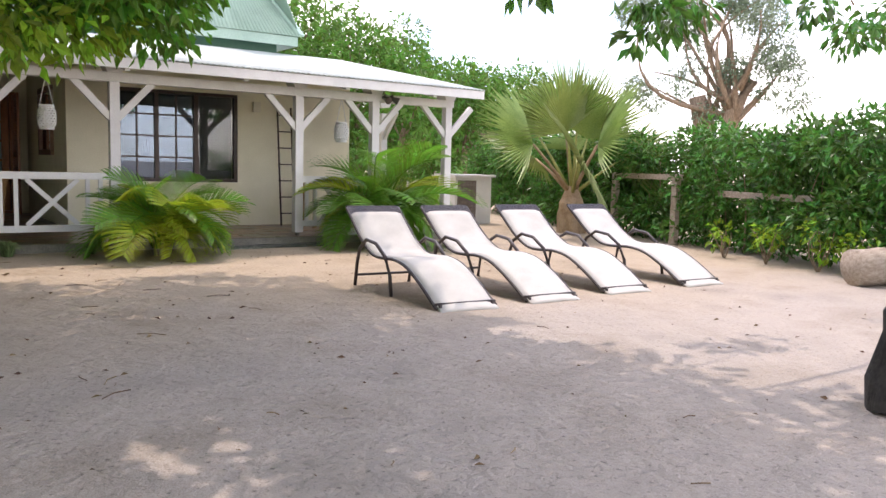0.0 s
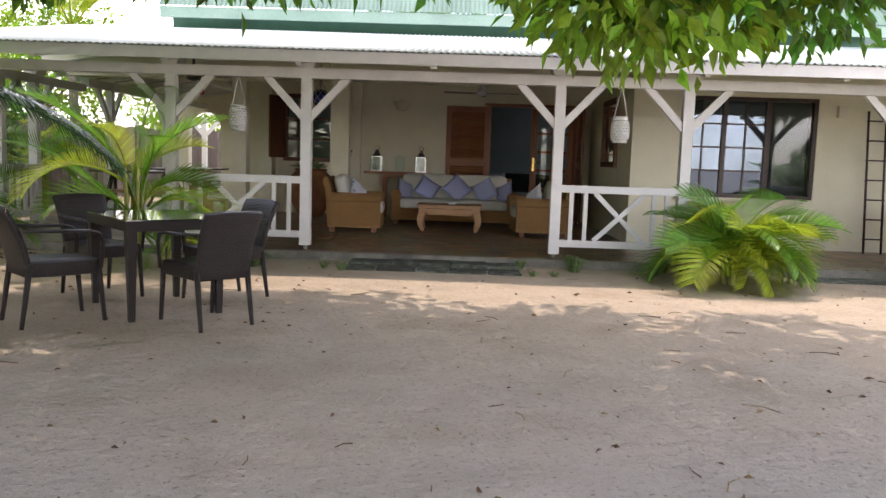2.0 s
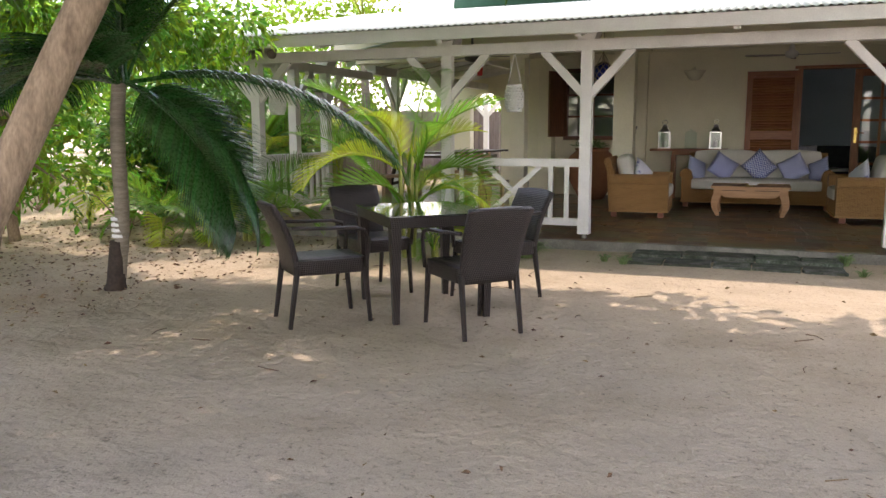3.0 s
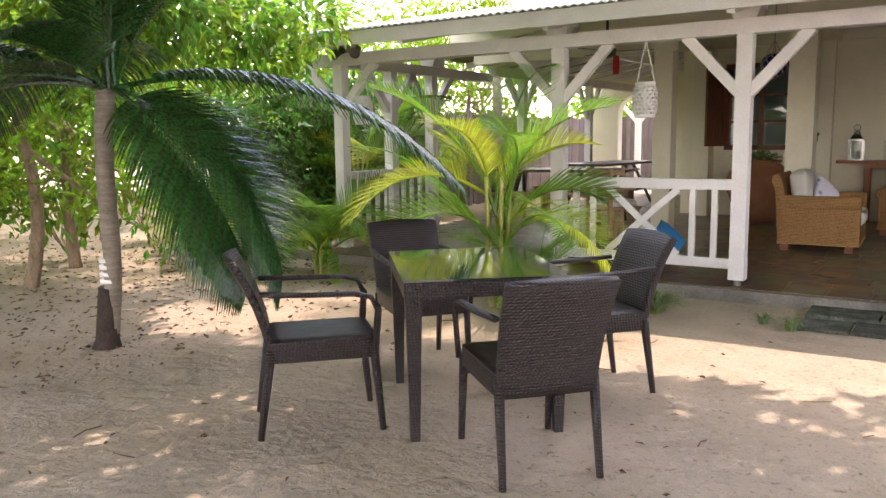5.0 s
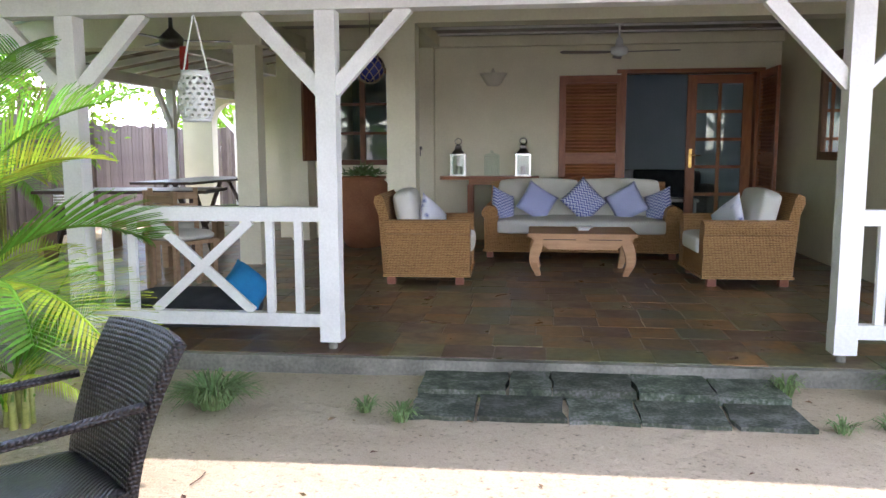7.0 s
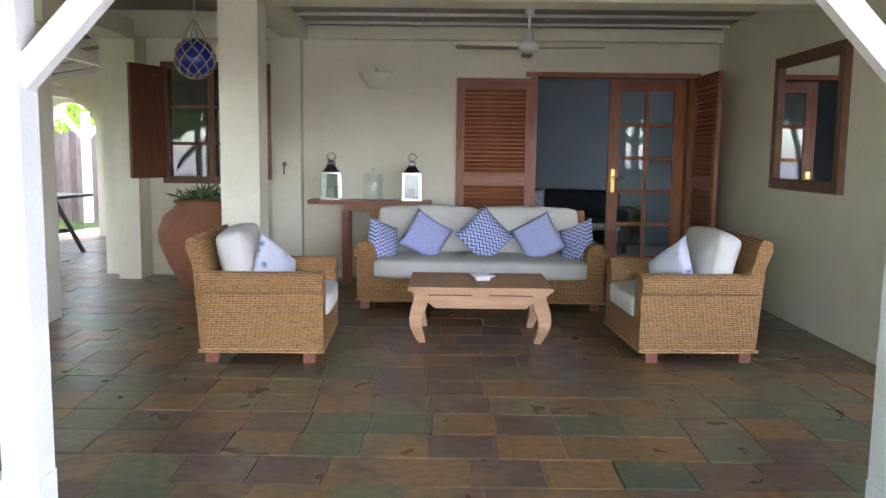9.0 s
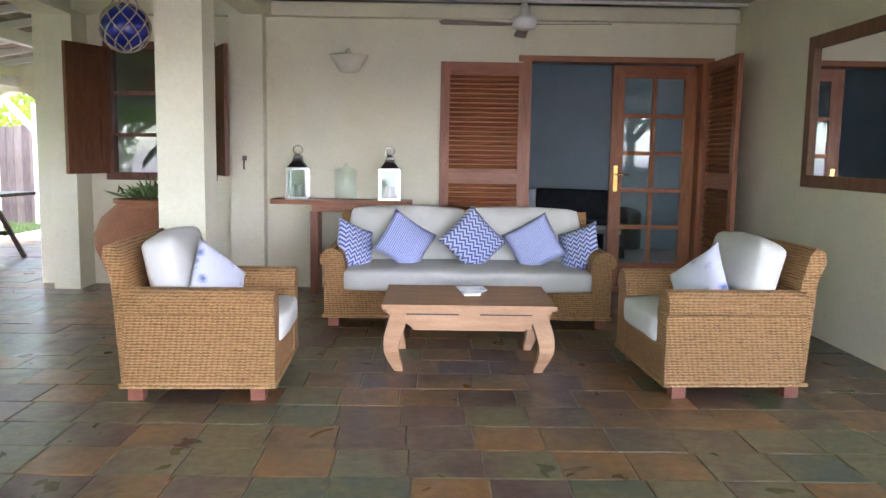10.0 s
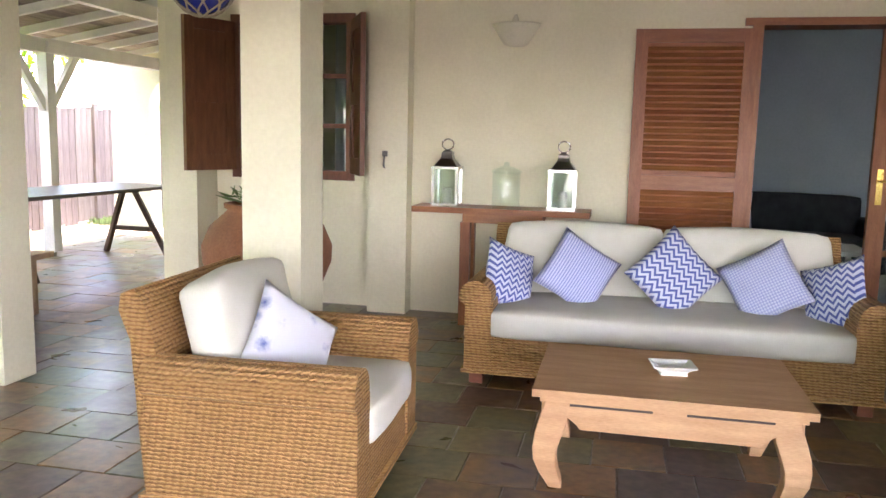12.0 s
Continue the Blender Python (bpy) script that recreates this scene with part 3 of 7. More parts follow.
bm = bmesh.new()
for i in range(18):
    xa, xb = WX0 + i * 0.15, WX0 + (i + 1) * 0.15 - 0.006
    vs = [bm.verts.new((x, y, side_z(x) + dz)) for dz in (0.06, 0.08) for y in (3.42, 9.6) for x in (xa, xb)]
    for q in ((0, 2, 3, 1), (4, 5, 7, 6), (0, 1, 5, 4), (2, 6, 7, 3), (0, 4, 6, 2), (1, 3, 7, 5)):
        bm.faces.new([vs[k] for k in q])
structure("ceiling_side", bm, CEIL_BROWN, "weathered brown planks under the side veranda roof", "ceiling")
bm = bmesh.new()
corrugated(bm, (WX0 - 0.1, 9.9, WZ0 + 0.09), (0, -1, 0), (WX1 - WX0, 0, WZ1 - WZ0), 6.6, 2.9)
sheet_mesh("roof_side", bm, ROOF_WHITE, "white corrugated metal side veranda roof")
side_raf = thing("side_rafters", "white painted battens under the side roof", "rafter")
side_raf["kind"] = "structure"
for i in range(9):
    yy = 3.9 + i * 0.68
    bm = bmesh.new()
    beam(bm, (WX0, yy, side_z(WX0) + 0.02), (WX1, yy, side_z(WX1) + 0.02), 0.05, 0.08)
    part("batten", bm, WHITE, side_raf)
for xx in (-3.2,):
    bm = bmesh.new()
    beam(bm, (xx, 3.45, side_z(xx) - 0.08), (xx, 9.58, side_z(xx) - 0.08), 0.09, 0.14)
    part("purlin", bm, WHITE, side_raf)
bm = bmesh.new()
box(bm, -4.5, 3.36, 2.24, -1.57, 3.66, 2.46)
box(bm, -1.57, 3.36, 2.46, -0.33, 3.66, 2.74)
box(bm, -4.9, 3.36, 2.46, -1.57, 3.5, 2.86)
structure("beam_side", bm, CREAM, "cream beam from the column to the side veranda", "beam", False, 0.01)
bm = bmesh.new()
box(bm, -2.02, 3.66, 2.42, -1.75, 5.54, 2.60)
structure("beam_bay", bm, CREAM, "cream beam over the window bay", "beam", False, 0.01)
bm = bmesh.new()
box(bm, -2.3, 3.5, 2.745, -0.3, WW_Y, 2.80)
structure("ceiling_bay", bm, CEIL_WOOD, "weathered plank ceiling over the window bay", "ceiling")
veranda_post(-4.94, 11.4, (1, 0))


# ---- lounge materials ----
def weave(name, c1, c2, c3, sx=210.0, sz=420.0, rough=0.55, bump=0.9, dist=3.5, ribs=0.5, streak=0.55):
    """Woven strands: rows in z crossed by ribs in x and y."""
    m = bpy.data.materials.new(name)
    m.use_nodes = True
    nt = m.node_tree
    n, link = nt.nodes, nt.links.new
    bsdf = n["Principled BSDF"]
    tc = n.new("ShaderNodeTexCoord")
    w = []
    for direction, sc in (("Z", sz), ("DIAGONAL", sx)):
        wv = n.new("ShaderNodeTexWave")
        wv.bands_direction = direction if direction != "DIAGONAL" else "X"
        wv.inputs["Scale"].default_value = sc / 20
        wv.inputs["Distortion"].default_value = dist
        wv.inputs["Detail"].default_value = 2
        wv.inputs["Detail Scale"].default_value = 3
        w.append(wv)
    link(tc.outputs["Object"], w[0].inputs[0])
    comb = n.new("ShaderNodeVectorMath")
    comb.operation = "DOT_PRODUCT"
    comb.inputs[1].default_value = (1, 1, 0.15)
    link(tc.outputs["Object"], comb.inputs[0])
    cx = n.new("ShaderNodeCombineXYZ")
    link(comb.outputs["Value"], cx.inputs[0])
    sep = n.new("ShaderNodeSeparateXYZ")
    link(tc.outputs["Object"], sep.inputs[0])
    link(sep.outputs["Z"], cx.inputs[2])
    link(cx.outputs[0], w[1].inputs[0])
    mul = n.new("ShaderNodeMath")
    mul.operation = "MULTIPLY"
    soft = n.new("ShaderNodeMath")
    soft.operation = "MULTIPLY_ADD"
    soft.inputs[1].default_value, soft.inputs[2].default_value = ribs, 1 - ribs
    link(w[1].outputs["Fac"], soft.inputs[0])
    link(w[0].outputs["Fac"], mul.inputs[0])
    link(soft.outputs[0], mul.inputs[1])
    nz = n.new("ShaderNodeTexNoise")
    nz.inputs["Scale"].default_value, nz.inputs["Detail"].default_value = 22, 4
    stretch = n.new("ShaderNodeMapping")
    stretch.inputs["Scale"].default_value = (1, 1, 4.5)
    link(tc.outputs["Object"], stretch.inputs[0])
    link(stretch.outputs[0], nz.inputs[0])
    ad = n.new("ShaderNodeMath")
    ad.operation = "MULTIPLY_ADD"
    ad.inputs[1].default_value = streak
    link(nz.outputs[0], ad.inputs[0])
    link(mul.outputs[0], ad.inputs[2])
    ramp = n.new("ShaderNodeValToRGB")
    ramp.color_ramp.elements[0].position, ramp.color_ramp.elements[1].position = 0.22, 0.95
    ramp.color_ramp.elements[0].color, ramp.color_ramp.elements[1].color = (*c1, 1), (*c3, 1)
    e = ramp.color_ramp.elements.new(0.5)
    e.color = (*c2, 1)
    link(ad.outputs[0], ramp.inputs[0])
    link(ramp.outputs[0], bsdf.inputs["Base Color"])
    bsdf.inputs["Roughness"].default_value = rough
    bp = n.new("ShaderNodeBump")
    bp.inputs["Strength"].default_value, bp.inputs["Distance"].default_value = bump, 0.008
    link(ad.outputs[0], bp.inputs["Height"])
    link(bp.outputs[0], bsdf.inputs["Normal"])
    return m


def printed(name, base, ink, kind, scale):
    """Cotton with a woven pattern: stripes, zigzag, lattice or florets."""
    m = bpy.data.materials.new(name)
    m.use_nodes = True
    nt = m.node_tree
    n, link = nt.nodes, nt.links.new
    bsdf = n["Principled BSDF"]
    tc = n.new("ShaderNodeTexCoord")
    sep = n.new("ShaderNodeSeparateXYZ")
    link(tc.outputs["Object"], sep.inputs[0])

    def math_node(op, a, b=None, c=None):
        q = n.new("ShaderNodeMath")
        q.operation = op
        for i, v in enumerate((a, b, c)):
            if v is None:
                continue
            if isinstance(v, (int, float)):
                q.inputs[i].default_value = v
            else:
                link(v, q.inputs[i])
        return q.outputs[0]
    X, Z = sep.outputs["X"], sep.outputs["Z"]
    if kind == "stripes":
        v = math_node("SINE", math_node("MULTIPLY", X, scale))
    elif kind == "zigzag":
        tri = math_node("PINGPONG", X, 0.028)
        v = math_node("SINE", math_node("MULTIPLY", math_node("ADD", Z, math_node("MULTIPLY", tri, 1.1)), scale))
    elif kind == "lattice":
        v = math_node("MULTIPLY", math_node("SINE", math_node("MULTIPLY", math_node("ADD", X, Z), scale)), math_node("SINE", math_node("MULTIPLY", math_node("SUBTRACT", X, Z), scale)))
    else:
        vo = n.new("ShaderNodeTexVoronoi")
        vo.inputs["Scale"].default_value = scale
        link(tc.outputs["Object"], vo.inputs[0])
        nz = n.new("ShaderNodeTexNoise")
        nz.inputs["Scale"].default_value = 70
        link(tc.outputs["Object"], nz.inputs[0])
        v = math_node("SUBTRACT", math_node("ADD", 0.12, math_node("MULTIPLY", nz.outputs[0], 0.28)), vo.outputs["Distance"])
    st = n.new("ShaderNodeMapRange")
    st.inputs[1].default_value, st.inputs[2].default_value = -0.05, 0.25
    link(v, st.inputs[0])
    mix = n.new("ShaderNodeMix")
    mix.data_type = "RGBA"
    mix.inputs["A"].default_value, mix.inputs["B"].default_value = (*base, 1), (*ink, 1)
    link(st.outputs[0], mix.inputs[0])
    link(mix.outputs["Result"], bsdf.inputs["Base Color"])
    bsdf.inputs["Roughness"].default_value = 0.9
    bsdf.inputs["Sheen Weight"].default_value = 0.2
    fz = n.new("ShaderNodeTexNoise")
    fz.inputs["Scale"].default_value = 300
    link(tc.outputs["Object"], fz.inputs[0])
    bp = n.new("ShaderNodeBump")
    bp.inputs["Strength"].default_value, bp.inputs["Distance"].default_value = 0.25, 0.003
    link(fz.outputs[0], bp.inputs["Height"])
    link(bp.outputs[0], bsdf.inputs["Normal"])
    return m


RATTAN = weave("seagrass_weave", (0.10, 0.043, 0.013), (0.33, 0.16, 0.052), (0.52, 0.30, 0.12), 230, 430, 0.6, 1.0, 2.6, 0.6, 0.85)
RATTAN_ROLL = weave("seagrass_rope", (0.20, 0.095, 0.03), (0.42, 0.225, 0.08), (0.58, 0.35, 0.14), 200, 300)
WICKER = weave("dark_wicker", (0.005, 0.0036, 0.003), (0.018, 0.0112, 0.0085), (0.045, 0.029, 0.022), 400, 500, 0.38, 0.8, 0.6, 0.9)
CANVAS = surface("ivory_cotton", (0.64, 0.62, 0.545), (0.71, 0.69, 0.62), 6, 0.95, 0.25, 220, spec=0.1)
FOOT_WOOD = surface("reddish_foot_wood", (0.20, 0.065, 0.035), (0.29, 0.10, 0.055), 9, 0.5, 0.1, 60)
TEAK = surface("pale_teak", (0.46, 0.25, 0.12), (0.61, 0.365, 0.195), 4, 0.68, 0.12, 50, stretch=(1, 7, 7))
STEEL = surface("brushed_steel", (0.60, 0.60, 0.60), (0.72, 0.72, 0.71), 12, 0.25, 0.03, 90, metal=1.0)
DARK_STEEL = surface("tarnished_steel", (0.11, 0.10, 0.095), (0.2, 0.19, 0.18), 12, 0.35, 0.05, 90, metal=1.0)
BRASS = surface("brass", (0.62, 0.42, 0.12), (0.75, 0.53, 0.18), 12, 0.25, 0.03, 90, metal=1.0)
TERRACOTTA = surface("terracotta", (0.27, 0.105, 0.05), (0.40, 0.175, 0.085), 4, 0.75, 0.2, 60, stain=0.25)
WHITE_METAL = surface("white_enamel", (0.72, 0.72, 0.69), (0.80, 0.80, 0.77), 5, 0.35, 0.02, 60)
SCONCE = surface("cream_ceramic", (0.72, 0.68, 0.55), (0.80, 0.76, 0.63), 6, 0.6, 0.08, 60)
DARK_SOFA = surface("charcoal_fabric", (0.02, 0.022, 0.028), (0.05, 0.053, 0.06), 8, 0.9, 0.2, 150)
BLUE_GLASS = surface("cobalt_glass", (0.01, 0.016, 0.14), (0.018, 0.03, 0.24), 5, 0.08, 0.02, 50)
ROPE = surface("hemp_rope", (0.30, 0.25, 0.18), (0.45, 0.39, 0.29), 30, 0.9, 0.4, 120)
BLUE_CLOTH = surface("turquoise_cotton", (0.012, 0.18, 0.42), (0.02, 0.27, 0.56), 8, 0.9, 0.2, 150)
RED_CLOTH = surface("red_cloth", (0.4, 0.02, 0.015), (0.55, 0.03, 0.02), 8, 0.8, 0.2, 90)
CUSHIONS = {
    "stripes": printed("striped_cotton", (0.54, 0.57, 0.80), (0.27, 0.31, 0.60), "stripes", 420),
    "zigzag": printed("zigzag_cotton", (0.60, 0.63, 0.78), (0.085, 0.115, 0.38), "zigzag", 170),
    "lattice": printed("lattice_cotton", (0.34, 0.38, 0.66), (0.58, 0.61, 0.80), "lattice", 210),
    "florets": printed("floret_cotton", (0.68, 0.69, 0.77), (0.10, 0.14, 0.42), "florets", 9),
}
MIRROR = bpy.data.materials.new("mirror_silver")
MIRROR.use_nodes = True
MIRROR.node_tree.nodes["Principled BSDF"].inputs["Base Color"].default_value = (0.88, 0.9, 0.9, 1)
MIRROR.node_tree.nodes["Principled BSDF"].inputs["Metallic"].default_value = 1
MIRROR.node_tree.nodes["Principled BSDF"].inputs["Roughness"].default_value = 0.02


def soft_box(x0, y0, z0, x1, y1, z1, crown=0.02, cuts=5, r=0.035, sag=0.006):
    """An upholstered block: bellied faces, rounded edges, slight unevenness."""
    bm = bmesh.new()
    bmesh.ops.create_cube(bm, size=2)
    bmesh.ops.subdivide_edges(bm, edges=bm.edges[:], cuts=cuts * 2, use_grid_fill=True)
    cx, cy, cz = (x0 + x1) / 2, (y0 + y1) / 2, (z0 + z1) / 2
    hx, hy, hz = (x1 - x0) / 2, (y1 - y0) / 2, (z1 - z0) / 2
    for v in bm.verts:
        a, b, c = v.co
        p = Vector((a * hx, b * hy, c * hz))
        q = Vector((max(-hx + r, min(hx - r, p.x)), max(-hy + r, min(hy - r, p.y)), max(-hz + r, min(hz - r, p.z))))
        d = p - q
        if d.length > 1e-6:
            p = q + d.normalized() * r
        k = (1 - a * a) * (1 - b * b), (1 - a * a) * (1 - c * c), (1 - b * b) * (1 - c * c)
        p.z += crown * k[0] * (1 if c > 0 else -1) * (abs(c) > 0.9)
        p.y += crown * k[1] * (1 if b > 0 else -1) * (abs(b) > 0.9)
        p.x += crown * k[2] * (1 if a > 0 else -1) * (abs(a) > 0.9)
        w = noise.noise(Vector((p.x * 5 + cx * 3, p.y * 5 + cy, p.z * 5))) * sag
        p += Vector((a, b, c)).normalized() * w
        v.co = Vector((cx, cy, cz)) + p
    return bm


def pillow(size=0.42, thick=0.13, cuts=12):
    """A scatter cushion standing in x and z, plump in y, with drawn-in sides."""
    bm = bmesh.new()
    sheets = []
    for s in (1, -1):
        g = []
        for j in range(cuts + 1):
            row = []
            for i in range(cuts + 1):
                u, w = 2 * i / cuts - 1, 2 * j / cuts - 1
                e = (1 - u * u) * (1 - w * w)
                x, z = u * size / 2 * (1 - 0.07 * (1 - w * w) * u * u), w * size / 2 * (1 - 0.07 * (1 - u * u) * w * w)
                y = s * thick / 2 * e ** 0.42 + 0.006 * noise.noise(Vector((u * 2, w * 2, s)))
                row.append((x, y if 0 < i < cuts and 0 < j < cuts else 0.0, z))
            g.append(row)
        sheets.append([[bm.verts.new(p) for p in row] for row in g])
    for k, g in enumerate(sheets):
        for j in range(cuts):
            for i in range(cuts):
                f = (g[j][i], g[j][i + 1], g[j + 1][i + 1], g[j + 1][i])
                bm.faces.new(f if k else f[::-1])
    bmesh.ops.remove_doubles(bm, verts=bm.verts[:], dist=1e-5)
    return bm


def scatter_cushion(kind, label, m, size=0.42, group="scatter cushions"):
    ob = part("scatter_cushion", pillow(size), CUSHIONS[kind], None, "", True)
    ob.matrix_basis = m
    return tagged(ob, label, "cushion", group)


def roll_outline(w, h, r):
    """Side profile of a rolled arm: upright panel with a round roll on top, leaning outward."""
    pts = [(0, 0.0), (w, 0.0), (w, h - 1.2 * r)]
    for i in range(13):
        a = -0.6 + i * (math.pi + 0.9) / 12
        pts.append((w / 2 - 0.02 + r * math.cos(a), h - r + r * math.sin(a)))
    pts.append((0, h - 1.5 * r))
    return pts


def seagrass_seat(name, label, category, width, depth, m, n_back, group=""):
    """A woven armchair or sofa facing -y: origin at the middle of its footprint."""
    so = thing(name, label, category, group)
    W, D = width / 2, depth / 2
    base = 0.075
    bm = bmesh.new()
    box(bm, -W + 0.16, -D + 0.01, base, W - 0.16, D - 0.05, 0.27)
    part("seat_base", bm, RATTAN, so, "", False, 0.012)
    bm = bmesh.new()
    box(bm, -W + 0.015, -D - 0.006, base - 0.004, W - 0.015, D - 0.02, base + 0.018)
    part("plinth_edge", bm, RATTAN_ROLL, so)
    for s in (-1, 1):
        bm = bmesh.new()
        prof = roll_outline(0.15, 0.50, 0.088)
        prism(bm, [(s * (W - 0.03 - x), base + z) for x, z in prof][::s], -D, D - 0.04)
        part("armrest", bm, RATTAN, so, "", False, 0.026)
    bm = bmesh.new()
    prof = [(D - 0.16, base), (D - 0.02, base), (D + 0.02, 0.62), (D + 0.06, 0.72), (D + 0.05, 0.78), (D + 0.0, 0.80), (D - 0.03, 0.755), (D - 0.07, 0.60)]
    prism(bm, prof, -W + 0.06, W - 0.06, "x")
    part("backrest", bm, RATTAN, so, "", False, 0.014)
    for sx in (-1, 1):
        for sy in (-1, 1):
            bm = bmesh.new()
            box(bm, sx * (W - 0.09) - 0.037, sy * (D - 0.09) - 0.037, 0, sx * (W - 0.09) + 0.037, sy * (D - 0.09) + 0.037, base)
            part("foot", bm, FOOT_WOOD, so, "square reddish wooden foot", False, 0.005)
    sc = part("seat_cushion", soft_box(-W + 0.165, -D - 0.015, 0.265, W - 0.165, D - 0.2, 0.425, 0.018), CANVAS, so, "ivory cotton seat cushion", True)
    iw = (2 * W - 0.33) / n_back
    for i in range(n_back):
        x0 = -W + 0.165 + i * iw
        bm = soft_box(x0 + 0.004, -0.09, -0.02, x0 + iw - 0.004, 0.09, 0.40 if n_back > 1 else 0.385, 0.03)
        bmesh.ops.transform(bm, matrix=pose(0, D - 0.26, 0.43, -14, 0, 0), verts=bm.verts[:])
        part("back_cushion", bm, CANVAS, so, "ivory cotton back cushion", True)
    so.matrix_basis = m
    return so


sofa_m = pose(1.68, 4.52, 0)
seagrass_seat("sofa", "woven seagrass sofa with ivory cushions", "sofa", 2.14, 0.90, sofa_m, 2)
seagrass_seat("armchair", "woven seagrass armchair with ivory cushions", "armchair", 0.94, 0.79, pose(0.222, 2.725, 0, 0, 0, 90 + 2), 1, "lounge armchairs")
seagrass_seat("armchair", "woven seagrass armchair with ivory cushions", "armchair", 0.94, 0.79, pose(3.005, 2.865, 0, 0, 0, -90 + 3), 1, "lounge armchairs")
scatter_cushion("zigzag", "blue and white zigzag cushion leaning on the sofa arm", pose(0.83, 4.40, 0.55, -18, 22, 48), 0.37)
scatter_cushion("stripes", "blue pinstriped cushion on the sofa", pose(1.21, 4.45, 0.59, -24, 33, 8), 0.38)
scatter_cushion("zigzag", "blue and white zigzag cushion on the sofa", pose(1.73, 4.43, 0.605, -22, 46, 2), 0.40)
scatter_cushion("lattice", "pale blue lattice patterned cushion on the sofa", pose(2.20, 4.44, 0.585, -24, -30, -6), 0.38)
scatter_cushion("zigzag", "blue and white zigzag cushion leaning on the sofa arm", pose(2.54, 4.40, 0.55, -18, -22, -44), 0.37)
scatter_cushion("florets", "white cushion with blue florets on the armchair", pose(0.27, 2.60, 0.55, -24, 36, 52), 0.38)
scatter_cushion("florets", "white cushion with blue florets on the armchair", pose(2.90, 2.72, 0.55, -24, -36, -52), 0.38)


# ---- coffee table ----
ct = thing("coffee_table", "pale teak coffee table with curved legs", "coffee table", "", (1.635, 3.19, 0))
bm = bmesh.new()
box(bm, -0.50, -0.355, 0.375, 0.50, 0.355, 0.405)
part("tabletop", bm, TEAK, ct, "", False, 0.006)
for s in (-1, 1):
    bm = bmesh.new()
    prof = [(-0.37, 0.375), (-0.37, 0.30)] + [(-0.37 + 0.05 * i / 8, 0.300 - 0.012 * math.sin(math.pi * i / 8) - 0.045 * (i / 8) ** 3) for i in range(1, 9)] + [(0.32 + 0.05 * i / 8, 0.300 - 0.012 * math.sin(math.pi * (8 - i) / 8) - 0.045 * ((8 - i) / 8) ** 3) for i in range(0, 9)] + [(0.37, 0.375)]
    prism(bm, prof, s * 0.32 - 0.012, s * 0.32 + 0.012)
    part("apron", bm, TEAK, ct, "", False, 0.003)
    bm = bmesh.new()
    prism(bm, [(-0.30, 0.375), (-0.30, 0.27), (0.30, 0.27), (0.30, 0.375)], s * 0.455 - 0.012, s * 0.455 + 0.012, "x")
    part("apron", bm, TEAK, ct)
    for sy in (-1, 1):
        bm = bmesh.new()
        rings = []
        for z, a, b in ((0.374, 0.365, 0.452), (0.33, 0.362, 0.458), (0.285, 0.365, 0.472), (0.235, 0.382, 0.486), (0.18, 0.400, 0.492), (0.13, 0.404, 0.488), (0.08, 0.396, 0.470), (0.035, 0.384, 0.447), (0.0, 0.380, 0.430)):
            ya, yb = a - 0.135, b - 0.135
            rings.append([bm.verts.new((s * x, sy * y, z)) for x, y in ((a, ya), (b, ya), (b, yb), (a, yb))])
        for r0, r1 in zip(rings, rings[1:]):
            for k in range(4):
                bm.faces.new((r0[k], r0[(k + 1) % 4], r1[(k + 1) % 4], r1[k]))
        bm.faces.new(rings[0])
        bm.faces.new(rings[-1][::-1])
        bmesh.ops.recalc_face_normals(bm, faces=bm.faces[:])
        part("leg", bm, TEAK, ct, "curved leg", False, 0.006)
# thin raised dark strips paint the shade inside two drawer slots
for x0 in (-0.36, 0.06):
    boxpart("drawer_shade_strip", (x0, -0.339, 0.345, x0 + 0.30, -0.333, 0.352), DARK_WOOD, ct, "raised dark strip painting the shade of a drawer slot")
boxpart("moulding", (-0.47, -0.345, 0.357, 0.47, -0.333, 0.374), TEAK, ct, "", 0.003)
bm = bmesh.new()
rings = [[bm.verts.new((i * w, j * w * 0.8, z)) for i, j in ((-1, -1), (1, -1), (1, 1), (-1, 1))] for w, z in ((0.052, 0.0), (0.050, 0.012), (0.060, 0.022), (0.084, 0.034), (0.086, 0.040), (0.076, 0.039), (0.052, 0.020))]
for r0, r1 in zip(rings, rings[1:]):
    for k in range(4):
        bm.faces.new((r0[k], r0[(k + 1) % 4], r1[(k + 1) % 4], r1[k]))
bm.faces.new(rings[0][::-1])
bm.faces.new(rings[-1])
tr = tagged(part("ashtray", bm, WHITE_METAL, None, "", False, 0.004), "small white ceramic dish on the coffee table", "dish")
tr.matrix_basis = pose(1.66, 3.20, 0.4055, 0, 0, 8)

# ---- console with lanterns ----
cons = thing("console_table", "narrow red hardwood console against the wall", "console table", "", (0.61, 5.55, 0))
bm = bmesh.new()
box(bm, -0.62, -0.16, 0.805, 0.62, 0.16, 0.845)
part("tabletop", bm, RED_WOOD_H, cons, "", False, 0.005)
bm = bmesh.new()
box(bm, -0.26, -0.12, 0.74, 0.30, 0.12, 0.803)
part("apron", bm, RED_WOOD_H, cons, "", False, 0.004)
for sx in (-0.24, 0.28):
    for sy in (-0.09, 0.09):
        bm = bmesh.new()
        box(bm, sx - 0.035, sy - 0.03, 0, sx + 0.035, sy + 0.03, 0.74)
        part("leg", bm, RED_WOOD, cons, "", False, 0.004)


